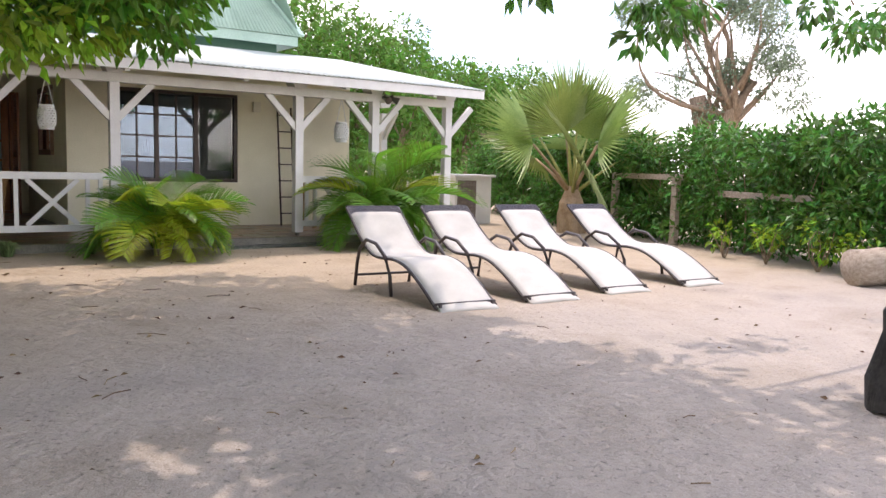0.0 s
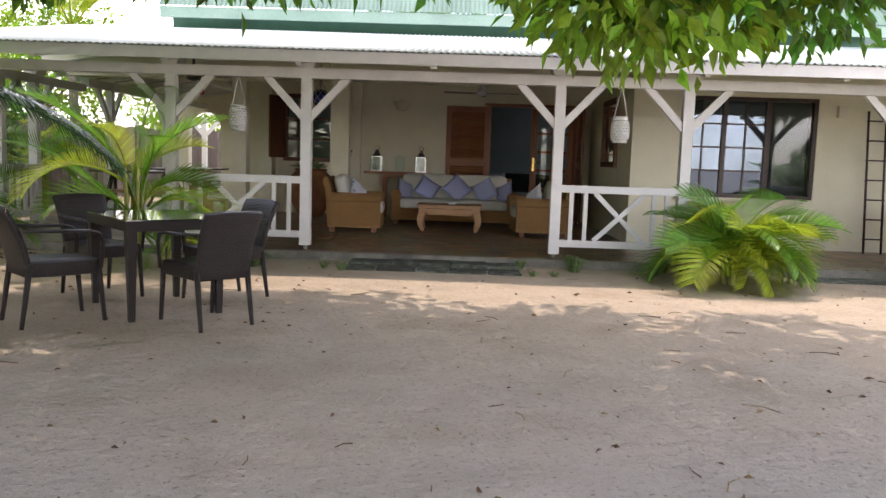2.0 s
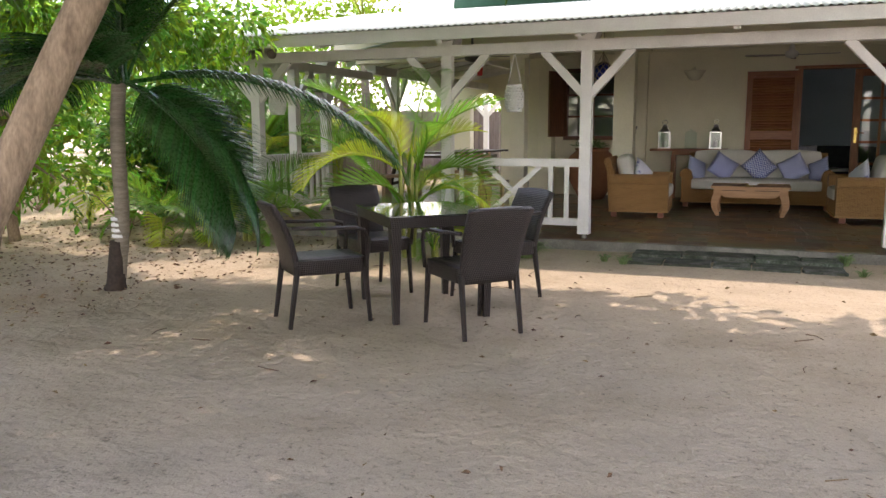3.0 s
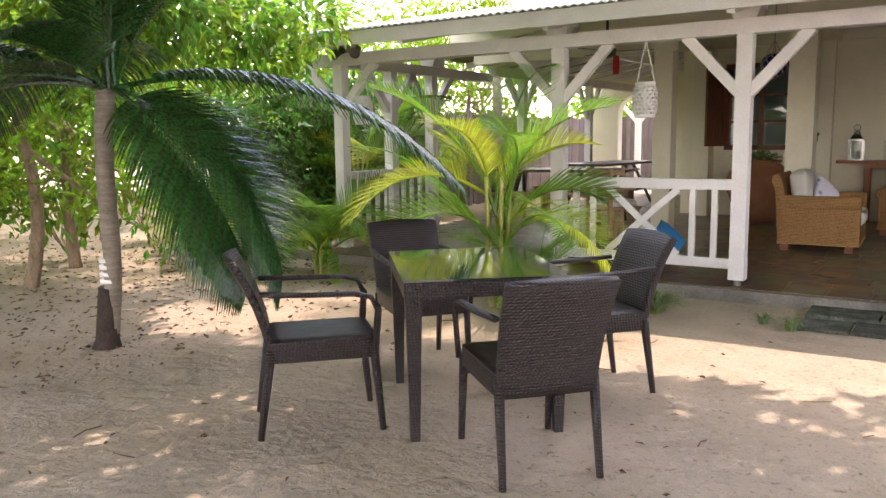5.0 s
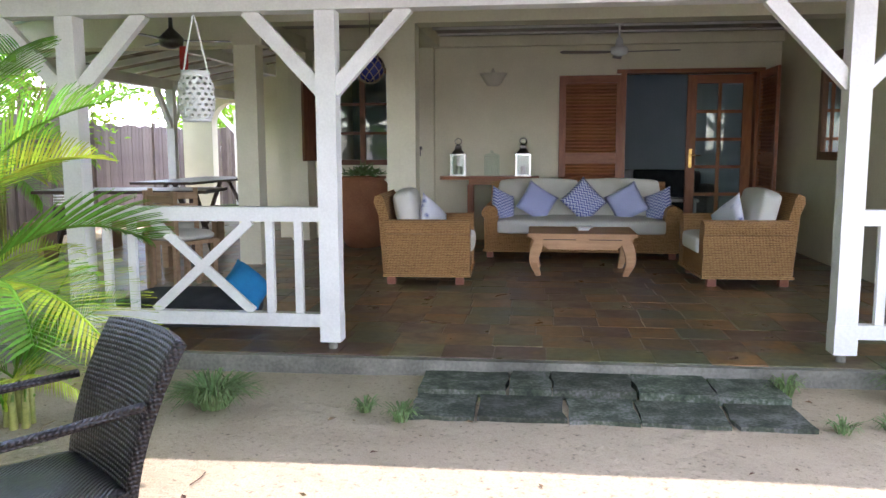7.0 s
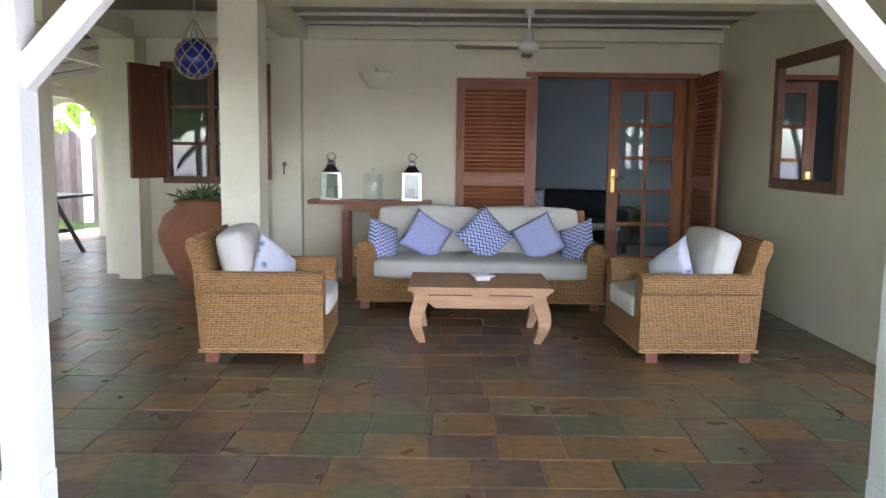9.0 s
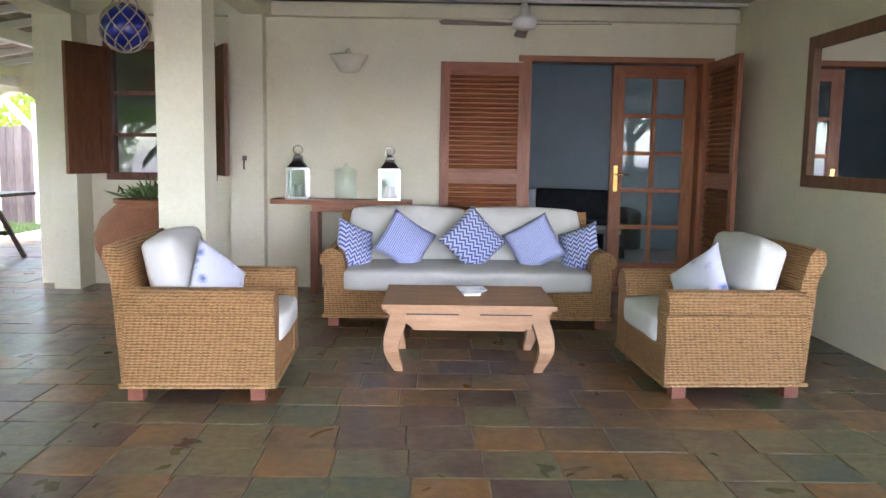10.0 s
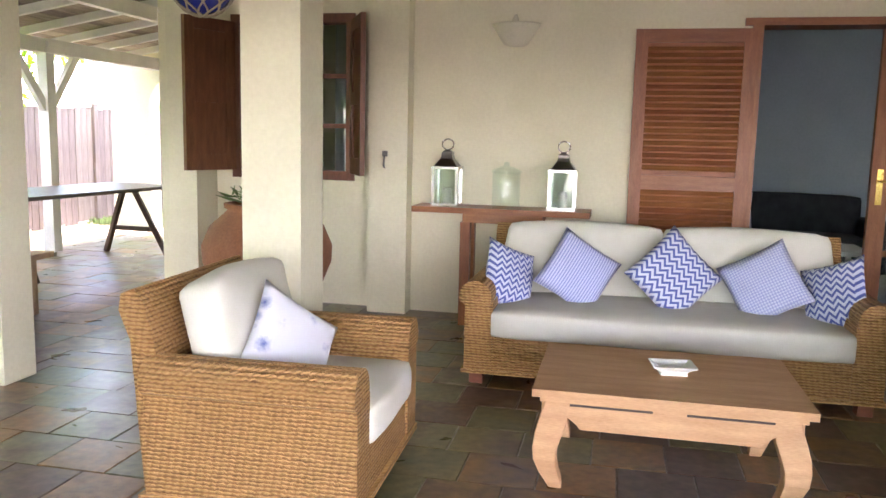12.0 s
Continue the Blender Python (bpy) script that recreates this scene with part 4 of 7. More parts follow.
def candle_lantern(x, y, z, h=0.47, label="square steel candle lantern with glass sides"):
    ln = thing("lantern", label, "lantern", "console lanterns", (x, y, z))
    w = 0.085
    bm = bmesh.new()
    box(bm, -w - 0.012, -w - 0.012, 0, w + 0.012, w + 0.012, 0.022)
    part("base", bm, STEEL, ln, "", False, 0.003)
    for sx in (-1, 1):
        for sy in (-1, 1):
            bm = bmesh.new()
            box(bm, sx * w - 0.009, sy * w - 0.009, 0.022, sx * w + 0.009, sy * w + 0.009, 0.27)
            part("upright", bm, STEEL, ln)
    for a, b in ((0, -1), (0, 1), (-1, 0), (1, 0)):
        bm = bmesh.new()
        hx, hy = (0.002, w - 0.009) if a else (w - 0.009, 0.002)
        box(bm, a * (w - 0.004) - hx, b * (w - 0.004) - hy, 0.024, a * (w - 0.004) + hx, b * (w - 0.004) + hy, 0.262)
        part("pane", bm, GLASS, ln).visible_shadow = False
    bm = bmesh.new()
    box(bm, -w - 0.012, -w - 0.012, 0.262, w + 0.012, w + 0.012, 0.28)
    part("rim", bm, STEEL, ln)
    bm = bmesh.new()
    lathe(bm, [(w * 1.38, 0.28), (w * 0.72, 0.335), (w * 0.62, 0.36), (w * 0.62, 0.38), (0.012, 0.40)], 4)
    bmesh.ops.rotate(bm, verts=bm.verts[:], cent=(0, 0, 0), matrix=Matrix.Rotation(radians(45), 3, "Z"))
    part("roof", bm, DARK_STEEL, ln)
    bm = bmesh.new()
    tube(bm, [(0.042 * math.cos(a), 0, 0.435 + 0.038 * math.sin(a)) for a in [i * 2 * math.pi / 16 for i in range(17)]], 0.006, 6)
    part("ring", bm, STEEL, ln, "", True)
    bm = bmesh.new()
    lathe(bm, [(0.033, 0.022), (0.033, 0.12), (0.03, 0.125)], 14)
    part("candle", bm, CANVAS, ln, "white candle")
    return ln


candle_lantern(0.21, 5.55, 0.845, label="square steel candle lantern with pointed top")
candle_lantern(1.03, 5.55, 0.845)
jar = thing("glass_jar", "lidded clear glass storage jar", "jar", "", (0.635, 5.55, 0.845))
bm = bmesh.new()
lathe(bm, [(0.095, 0), (0.10, 0.01), (0.10, 0.23), (0.094, 0.245)], 28)
part("body", bm, GLASS, jar, "", True).visible_shadow = False
bm = bmesh.new()
lathe(bm, [(0.106, 0.245), (0.106, 0.26), (0.06, 0.285), (0.02, 0.295), (0.022, 0.315), (0.004, 0.325)], 28)
part("lid", bm, GLASS, jar, "glass lid with a knob", True).visible_shadow = False

# ---- sconce, hook, fan, mirror ----
sc = thing("wall_sconce", "cream ceramic half-shell wall lamp", "wall lamp", "", (0.635, BACK_Y, 2.02))
bm = bmesh.new()
prof = [(0.045, -0.035), (0.085, -0.02), (0.115, 0.02), (0.145, 0.075), (0.172, 0.115), (0.178, 0.125)]
rings = [[bm.verts.new((r * math.cos(math.pi + k * math.pi / 14), r * 0.75 * math.sin(math.pi + k * math.pi / 14), h)) for k in range(15)] for r, h in prof]
for r, s in zip(rings, rings[1:]):
    for k in range(14):
        bm.faces.new((r[k], r[k + 1], s[k + 1], s[k]))
bm.faces.new(rings[0])
part("shade", bm, SCONCE, sc, "", True).modifiers.new("thickness", "SOLIDIFY").thickness = 0.008
bm = bmesh.new()
lathe(bm, [(0.03, 0.10), (0.024, 0.15), (0.008, 0.185)], 10, 0, -0.05)
part("finial", bm, SCONCE, sc)
hk = thing("coat_hook", "small dark iron hook on the pilaster", "hook", "", (-0.29, 5.66, 1.13))
bm = bmesh.new()
box(bm, -0.02, -0.006, 0.05, 0.02, 0, 0.09)
part("plate", bm, DARK_STEEL, hk)
bm = bmesh.new()
tube(bm, [(0, -0.006, 0.06), (0, -0.03, 0.03), (0, -0.035, -0.02), (0, -0.015, -0.03)], 0.007, 6)
part("peg", bm, DARK_STEEL, hk)

TAUPE = surface("dull_taupe_blade", (0.24, 0.21, 0.18), (0.33, 0.295, 0.26), 6, 0.5, 0.03, 60)
fan = thing("ceiling_fan", "white ceiling fan with three blades", "ceiling fan", "", (2.09, 4.55, 2.25))
bm = bmesh.new()
lathe(bm, [(0.045, 0.28), (0.045, 0.34), (0.07, 0.37)], 16)
part("canopy", bm, WHITE_METAL, fan, "", True)
bm = bmesh.new()
lathe(bm, [(0.013, 0.09), (0.013, 0.30)], 10)
part("down_rod", bm, WHITE_METAL, fan)
bm = bmesh.new()
lathe(bm, [(0.03, -0.05), (0.085, -0.03), (0.10, 0.01), (0.085, 0.045), (0.045, 0.06), (0.035, 0.13), (0.02, 0.15)], 24)
part("motor", bm, WHITE_METAL, fan, "", True)
for a in (186, 353, 88):
    bm = bmesh.new()
    prism(bm, [(0.09, -0.025), (0.16, -0.05), (0.62, -0.06), (0.65, 0.0), (0.62, 0.04), (0.16, 0.03), (0.09, 0.02)], -0.004, 0.004, "z")
    bmesh.ops.transform(bm, matrix=Matrix.Rotation(radians(a), 4, "Z") @ pose(0, 0, -0.005, 9, 0, 0), verts=bm.verts[:])
    part("blade", bm, TAUPE, fan, "dull taupe blade")

mr = thing("wall_mirror", "rectangular mirror in a wide brown hardwood frame", "mirror", "", (RIGHT_X, 3.63, 1.60))
HW, HH, FB = 0.60, 0.535, 0.085
for nm, d in (("frame_top", (-0.05, -HW, HH - FB, 0, HW, HH)), ("frame_bottom", (-0.05, -HW, -HH, 0, HW, -HH + FB)), ("frame_side", (-0.05, -HW, -HH + FB, 0, -HW + FB, HH - FB)), ("frame_side", (-0.05, HW - FB, -HH + FB, 0, HW, HH - FB))):
    boxpart(nm, d, MIRROR_WOOD, mr, "", 0.008)
boxpart("mirror_glass", (-0.022, -HW + FB - 0.005, -HH + FB - 0.005, -0.016, HW - FB + 0.005, HH - FB + 0.005), MIRROR, mr, "silvered glass")


# ---- doors and shutters ----
def louvre_shutter(name, w, h, label, slats, group="louvred door shutters", mid=0.475, panel=False, wood=None):
    """A leaf in the x z plane, hinged at x = 0, bottom at z = 0, front towards -y."""
    sh = thing(name, label, "shutter", group)
    t, st = 0.018, 0.085
    for nm, d in (("stile", (0, -t, 0, st, t, h)), ("stile", (w - st, -t, 0, w, t, h)), ("rail", (st, -t, 0, w - st, t, 0.12)), ("rail", (st, -t, h - 0.09, w - st, t, h)), ("rail", (st, -t, mid * h, w - st, t, mid * h + 0.09))):
        boxpart(nm, d, wood or (RED_WOOD if nm == "stile" else RED_WOOD_H), sh, "", 0.003)
    if panel:
        boxpart("panel", (st, -0.006, 0.12, w - st, 0.008, h - 0.09), wood or RED_WOOD, sh)
        return sh
    boxpart("backing", (st, 0.010, 0.1, w - st, 0.014, h - 0.08), RED_WOOD_H, sh)
    bm = bmesh.new()
    beam(bm, (0, 0, 0), (w - 2 * st, 0, 0), 0.042, 0.008, (0, -0.72, 0.7))
    me = mesh_of("slat", bm, RED_WOOD_H)
    z = 0.14
    while z < h - 0.10:
        if not (mid * h - 0.02 < z < mid * h + 0.105):
            sl = new("slat", me)
            sl.parent = sh
            sl.location = (st, -0.002, z)
        z += slats
    return sh


dl = louvre_shutter("door_shutter", 0.80, 2.08, "closed red hardwood louvred shutter against the wall", 0.043)
dl.matrix_basis = pose(1.475, BACK_Y - 0.032, 0.02)
dr = louvre_shutter("door_shutter", 0.80, 2.10, "open red hardwood louvred shutter folded back", 0.043)
dr.matrix_basis = pose(DOOR_X1 + 0.035, BACK_Y - 0.03, 0.02, 0, 0, -91)

fr = thing("door_frame", "red hardwood frame of the double doors", "door frame")
fr["kind"] = "structure"
for nm, d in (("jamb", (DOOR_X0 - 0.05, BACK_Y - 0.03, 0, DOOR_X0 + 0.02, BACK_Y + 0.2, DOOR_Z)), ("jamb", (DOOR_X1 - 0.02, BACK_Y - 0.03, 0, DOOR_X1 + 0.05, BACK_Y + 0.2, DOOR_Z)), ("lintel", (DOOR_X0 - 0.10, BACK_Y - 0.035, DOOR_Z, DOOR_X1 + 0.08, BACK_Y + 0.2, DOOR_Z + 0.05)), ("threshold", (DOOR_X0 - 0.05, BACK_Y - 0.02, 0, DOOR_X1 + 0.05, BACK_Y + 0.2, 0.035))):
    boxpart(nm, d, RED_WOOD if nm == "jamb" else RED_WOOD_H, fr, "", 0.004)

gd = thing("door_1", "red hardwood glazed door with ten panes standing ajar", "door", "", (DOOR_X1 - 0.03, BACK_Y + 0.1, 0.04))
DW, DH = 0.80, 2.06
for nm, d in (("stile", (-DW, -0.02, 0, -DW + 0.115, 0.02, DH)), ("stile", (-0.115, -0.02, 0, 0, 0.02, DH)), ("rail", (-DW + 0.115, -0.02, 0, -0.115, 0.02, 0.22)), ("rail", (-DW + 0.115, -0.02, DH - 0.11, -0.115, 0.02, DH))):
    boxpart(nm, d, RED_WOOD if nm == "stile" else RED_WOOD_H, gd, "", 0.004)
boxpart("muntin", (-DW / 2 - 0.02, -0.016, 0.22, -DW / 2 + 0.02, 0.016, DH - 0.11), RED_WOOD, gd)
ph = (DH - 0.33) / 5.0
for i in range(1, 5):
    boxpart("muntin", (-DW + 0.115, -0.015, 0.22 + i * ph - 0.02, -0.115, 0.015, 0.22 + i * ph + 0.02), RED_WOOD_H, gd)
for i in range(5):
    for x0, x1 in ((-DW + 0.115, -DW / 2 - 0.02), (-DW / 2 + 0.02, -0.115)):
        boxpart("pane", (x0, -0.003, 0.24 + i * ph, x1, 0.003, 0.20 + (i + 1) * ph), GLASS, gd).visible_shadow = False
hp = boxpart("handle_plate", (-DW + 0.035, -0.026, 0.90, -DW + 0.075, -0.019, 1.14), BRASS, gd, "brass handle plate", 0.002)
bm = bmesh.new()
tube(bm, [(-DW + 0.055, -0.02, 1.06), (-DW + 0.055, -0.065, 1.06), (-DW + 0.10, -0.07, 1.06), (-DW + 0.17, -0.065, 1.055)], 0.009, 8)
part("handle", bm, BRASS, hp, "brass lever handle", True)
gd.matrix_basis = pose(DOOR_X1 - 0.03, BACK_Y + 0.1, 0.04, 0, 0, 3)

# dim room behind: a dark settee with a pale cushion and a chair
st = thing("settee", "charcoal settee inside the dim room", "sofa", "", (3.0, 8.6, 0))
part("seat", soft_box(-0.85, -0.40, 0.12, 0.85, 0.35, 0.44), DARK_SOFA, st, "", True)
part("backrest", soft_box(-0.85, 0.25, 0.35, 0.85, 0.48, 0.82), DARK_SOFA, st, "", True)
for s in (-1, 1):
    part("armrest", soft_box(s * 0.92 - 0.1, -0.4, 0.12, s * 0.92 + 0.1, 0.45, 0.60), DARK_SOFA, st, "", True)
for sx in (-0.8, 0.8):
    for sy in (-0.3, 0.3):
        boxpart("foot", (sx - 0.03, sy - 0.03, 0, sx + 0.03, sy + 0.03, 0.13), DARK_WOOD, st)
scatter_cushion("florets", "pale patterned cushion on the dark settee", pose(2.55, 8.55, 0.66, -18, 0, 0), 0.40)
ft = thing("side_table", "low white side table inside the dim room", "side table", "", (3.15, 7.4, 0))
boxpart("tabletop", (-0.35, -0.3, 0.42, 0.35, 0.3, 0.46), WHITE, ft, "", 0.006)
for sx in (-0.3, 0.3):
    for sy in (-0.25, 0.25):
        boxpart("leg", (sx - 0.02, sy - 0.02, 0, sx + 0.02, sy + 0.02, 0.42), WHITE, ft)

# ---- window bay with shutters, jar pot, glass float ----
wf = thing("window_1", "dark hardwood casement window with open shutters", "window", "", (0, 0, 0))
wf["kind"] = "structure"
yw = WW_Y - 0.02
for nm, d in (("frame", (SHX0 - 0.03, yw, SHZ0 - 0.05, SHX1 + 0.03, WW_Y + 0.1, SHZ0 + 0.02)), ("frame", (SHX0 - 0.03, yw, SHZ1 - 0.03, SHX1 + 0.03, WW_Y + 0.1, SHZ1 + 0.04)), ("frame", (SHX0 - 0.03, yw, SHZ0 + 0.02, SHX0 + 0.04, WW_Y + 0.1, SHZ1 - 0.03)), ("frame", (SHX1 - 0.04, yw, SHZ0 + 0.02, SHX1 + 0.03, WW_Y + 0.1, SHZ1 - 0.03)), ("mullion", (-1.135, WW_Y + 0.02, SHZ0 + 0.02, -1.065, WW_Y + 0.08, SHZ1 - 0.03))):
    boxpart(nm, d, WINDOW_WOOD, wf, "", 0.003)
for z in (1.38, 1.76):
    boxpart("glazing_bar", (SHX0 + 0.04, WW_Y + 0.03, z, SHX1 - 0.04, WW_Y + 0.06, z + 0.035), WINDOW_WOOD, wf)
for x0, x1 in ((SHX0 + 0.04, -1.135), (-1.065, SHX1 - 0.04)):
    for z0, z1 in ((SHZ0 + 0.02, 1.38), (1.415, 1.76), (1.795, SHZ1 - 0.03)):
        boxpart("pane", (x0, WW_Y + 0.043, z0, x1, WW_Y + 0.048, z1), GLASS, wf).visible_shadow = False
shl = louvre_shutter("window_shutter", 0.46, 1.14, "open dark hardwood window shutter", 0.036, "window shutters", 0.45, True, WINDOW_WOOD)
shl.matrix_basis = pose(SHX0, WW_Y - 0.04, SHZ0 + 0.01, 0, 0, 180 + 66)
shr = louvre_shutter("window_shutter", 0.46, 1.14, "open dark hardwood window shutter", 0.036, "window shutters", 0.45, True, WINDOW_WOOD)
shr.matrix_basis = pose(SHX1 + 0.02, WW_Y - 0.04, SHZ0 + 0.01, 0, 0, -62)

pot = thing("terracotta_jar", "large round terracotta jar with a small plant", "pot", "", (-0.90, 4.95, 0))
bm = bmesh.new()
lathe(bm, [(0.17, 0), (0.21, 0.02), (0.34, 0.25), (0.43, 0.47), (0.435, 0.58), (0.38, 0.71), (0.29, 0.79), (0.26, 0.82), (0.285, 0.835), (0.285, 0.86), (0.245, 0.86), (0.235, 0.82)], 40)
part("body", bm, TERRACOTTA, pot, "", True)
bm = bmesh.new()
lathe(bm, [(0.236, 0.80), (0.236, 0.835)], 24)
part("soil", bm, DARK_WOOD, pot)

fl = thing("glass_float", "cobalt blue glass fishing float in a rope net", "hanging ornament", "", (-0.45, 3.32, 1.985))
bm = bmesh.new()
bmesh.ops.create_uvsphere(bm, u_segments=28, v_segments=16, radius=0.142)
part("globe", bm, BLUE_GLASS, fl, "cobalt glass ball", True)
bm = bmesh.new()
N = 9
for k in range(N):
    for s in (-1, 1):
        pts = []
        for i in range(13):
            th = math.pi * (0.06 + 0.9 * i / 12)
            ph_ = 2 * math.pi * k / N + s * i / 12 * 1.5 * math.pi / 2
            pts.append((0.148 * math.sin(th) * math.cos(ph_), 0.148 * math.sin(th) * math.sin(ph_), 0.148 * math.cos(th)))
        tube(bm, pts, 0.0045, 5)
part("rope_net", bm, ROPE, fl, "knotted rope net", True)
bm = bmesh.new()
for k in range(4):
    a = k * math.pi / 2
    tube(bm, [(0.09 * math.cos(a), 0.09 * math.sin(a), 0.115), (0.035 * math.cos(a), 0.035 * math.sin(a), 0.22), (0, 0, 0.29)], 0.006, 5)
tube(bm, [(0, 0, 0.28), (0.004, 0, 0.45), (0, 0, 0.72)], 0.007, 5)
part("cord", bm, ROPE, fl)


# ---- outdoor furniture ----
LOUNGER_CLOTH = surface("white_mesh_cloth", (0.48, 0.462, 0.415), (0.60, 0.58, 0.53), 5, 0.85, 0.3, 200, spec=0.1)
LOUNGER_METAL = surface("dark_bronze_tube", (0.03, 0.022, 0.02), (0.06, 0.045, 0.04), 9, 0.4, 0.05, 80)
TABLE_GLASS = surface("green_tinted_table_glass", (0.015, 0.03, 0.025), (0.025, 0.045, 0.036), 3, 0.0, 0.0, 2, spec=0.9)
TABLE_GLASS.node_tree.nodes["Principled BSDF"].inputs["IOR"].default_value = 2.3
BARK = surface("grey_bark", (0.15, 0.105, 0.065), (0.34, 0.25, 0.165), 9, 0.9, 0.8, 50, stretch=(2, 2, 0.6))
DARK_BARK = surface("dark_palm_fibre", (0.018, 0.012, 0.009), (0.06, 0.04, 0.028), 10, 0.9, 0.8, 50)
PALM_BARK = surface("ringed_palm_bark", (0.15, 0.125, 0.09), (0.29, 0.25, 0.19), 6, 0.85, 0.6, 40, stretch=(1, 1, 7))
DEAD_WOOD = surface("sun_bleached_log", (0.26, 0.20, 0.15), (0.50, 0.42, 0.33), 7, 0.9, 0.8, 50, stretch=(1, 5, 5))
CHAR = surface("dark_stump", (0.012, 0.011, 0.010), (0.05, 0.045, 0.04), 8, 0.9, 0.9, 50)
STONE = surface("mossy_dark_stone", (0.022, 0.030, 0.020), (0.20, 0.195, 0.18), 9, 0.85, 1.0, 60, rand=0.4, c3=(0.07, 0.085, 0.055), stain=0.5)
FENCE_WOOD = surface("grey_pink_fence_boards", (0.135, 0.105, 0.092), (0.23, 0.185, 0.165), 4, 0.85, 0.4, 50, stretch=(6, 6, 1), rand=0.2)
LIGHT_WOOD = surface("light_bench_wood", (0.30, 0.185, 0.10), (0.44, 0.29, 0.17), 4, 0.6, 0.2, 50, stretch=(1, 6, 6))
WHITE_BASKET = surface("white_wicker", (0.66, 0.66, 0.63), (0.78, 0.78, 0.75), 20, 0.6, 0.4, 120)


def sun_lounger(m):
    """Waved lounger, foot towards -y; head at +y."""
    lo = thing("sun_lounger", "white cloth sun lounger on a dark bronze frame", "sun lounger", "sun loungers on the sand")
    prof = [(0.86, 0.73), (0.74, 0.635), (0.55, 0.485), (0.40, 0.395), (0.24, 0.335), (0.05, 0.33), (-0.14, 0.34), (-0.34, 0.315), (-0.52, 0.245), (-0.70, 0.15), (-0.86, 0.055), (-0.98, 0.006)]
    fine = []
    for i in range(len(prof) - 1):
        p0, p1, p2, p3 = (prof[max(0, min(len(prof) - 1, i + d))] for d in (-1, 0, 1, 2))
        for u in (0, 0.34, 0.67):
            fine.append(tuple(0.5 * (2 * p1[k] + (p2[k] - p0[k]) * u + (2 * p0[k] - 5 * p1[k] + 4 * p2[k] - p3[k]) * u * u + (3 * p1[k] - p0[k] - 3 * p2[k] + p3[k]) * u ** 3) for k in (0, 1)))
    fine.append(prof[-1])
    w = 0.27
    bm = bmesh.new()
    rows = []
    for j, (y, z) in enumerate(fine[2:]):
        rows.append([bm.verts.new((x * w / 4, y, z + 0.012 * (1 - (x / 4) ** 4) + 0.004 * noise.noise(Vector((x, y * 9, 1))))) for x in range(-4, 5)])
    for r, s in zip(rows, rows[1:]):
        for k in range(8):
            bm.faces.new((r[k], r[k + 1], s[k + 1], s[k]))
    cl = part("mattress", bm, LOUNGER_CLOTH, lo, "white padded cloth", True)
    cl.modifiers.new("thickness", "SOLIDIFY").thickness = 0.022
    bm = bmesh.new()
    prism(bm, [(0.87, 0.74), (0.78, 0.67), (0.79, 0.655), (0.885, 0.73)], -w - 0.01, w + 0.01, "x")
    part("headrest", bm, WICKER, lo, "dark woven head strap")
    for s in (-1, 1):
        bm = bmesh.new()
        tube(bm, [(s * (w + 0.012), y, z - 0.012) for y, z in fine[:-2]], 0.014, 8)
        part("side_rail", bm, LOUNGER_METAL, lo, "", True)
        bm = bmesh.new()
        tube(bm, [(s * (w + 0.02), 0.62, 0.0), (s * (w + 0.02), 0.58, 0.22), (s * (w + 0.03), 0.50, 0.37), (s * (w + 0.04), 0.34, 0.46), (s * (w + 0.04), 0.14, 0.44), (s * (w + 0.03), -0.02, 0.34), (s * (w + 0.02), -0.10, 0.18), (s * (w + 0.02), -0.13, 0.0)], 0.017, 8)
        part("arm_leg", bm, LOUNGER_METAL, lo, "curved tube arm and legs", True)
        bm = bmesh.new()
        tube(bm, [(s * (w - 0.02), -0.90, 0.055), (s * (w - 0.02), -0.92, 0.0)], 0.016, 8)
        part("foot", bm, LOUNGER_METAL, lo)
    for y, z in ((0.60, 0.10), (-0.10, 0.33), (-0.88, 0.05)):
        bm = bmesh.new()
        tube(bm, [(-w - 0.02, y, z), (w + 0.02, y, z)], 0.012, 8)
        part("crossbar", bm, LOUNGER_METAL, lo, "", True)
    lo.matrix_basis = m
    return lo


first = sun_lounger(pose(5.90, -4.60, SAND_Z, 0, 0, -4))
for x, y, a in ((6.79, -4.60, -2), (7.80, -4.55, -3), (8.90, -4.55, -2)):
    copy_thing(first, pose(x, y, SAND_Z, 0, 0, a))


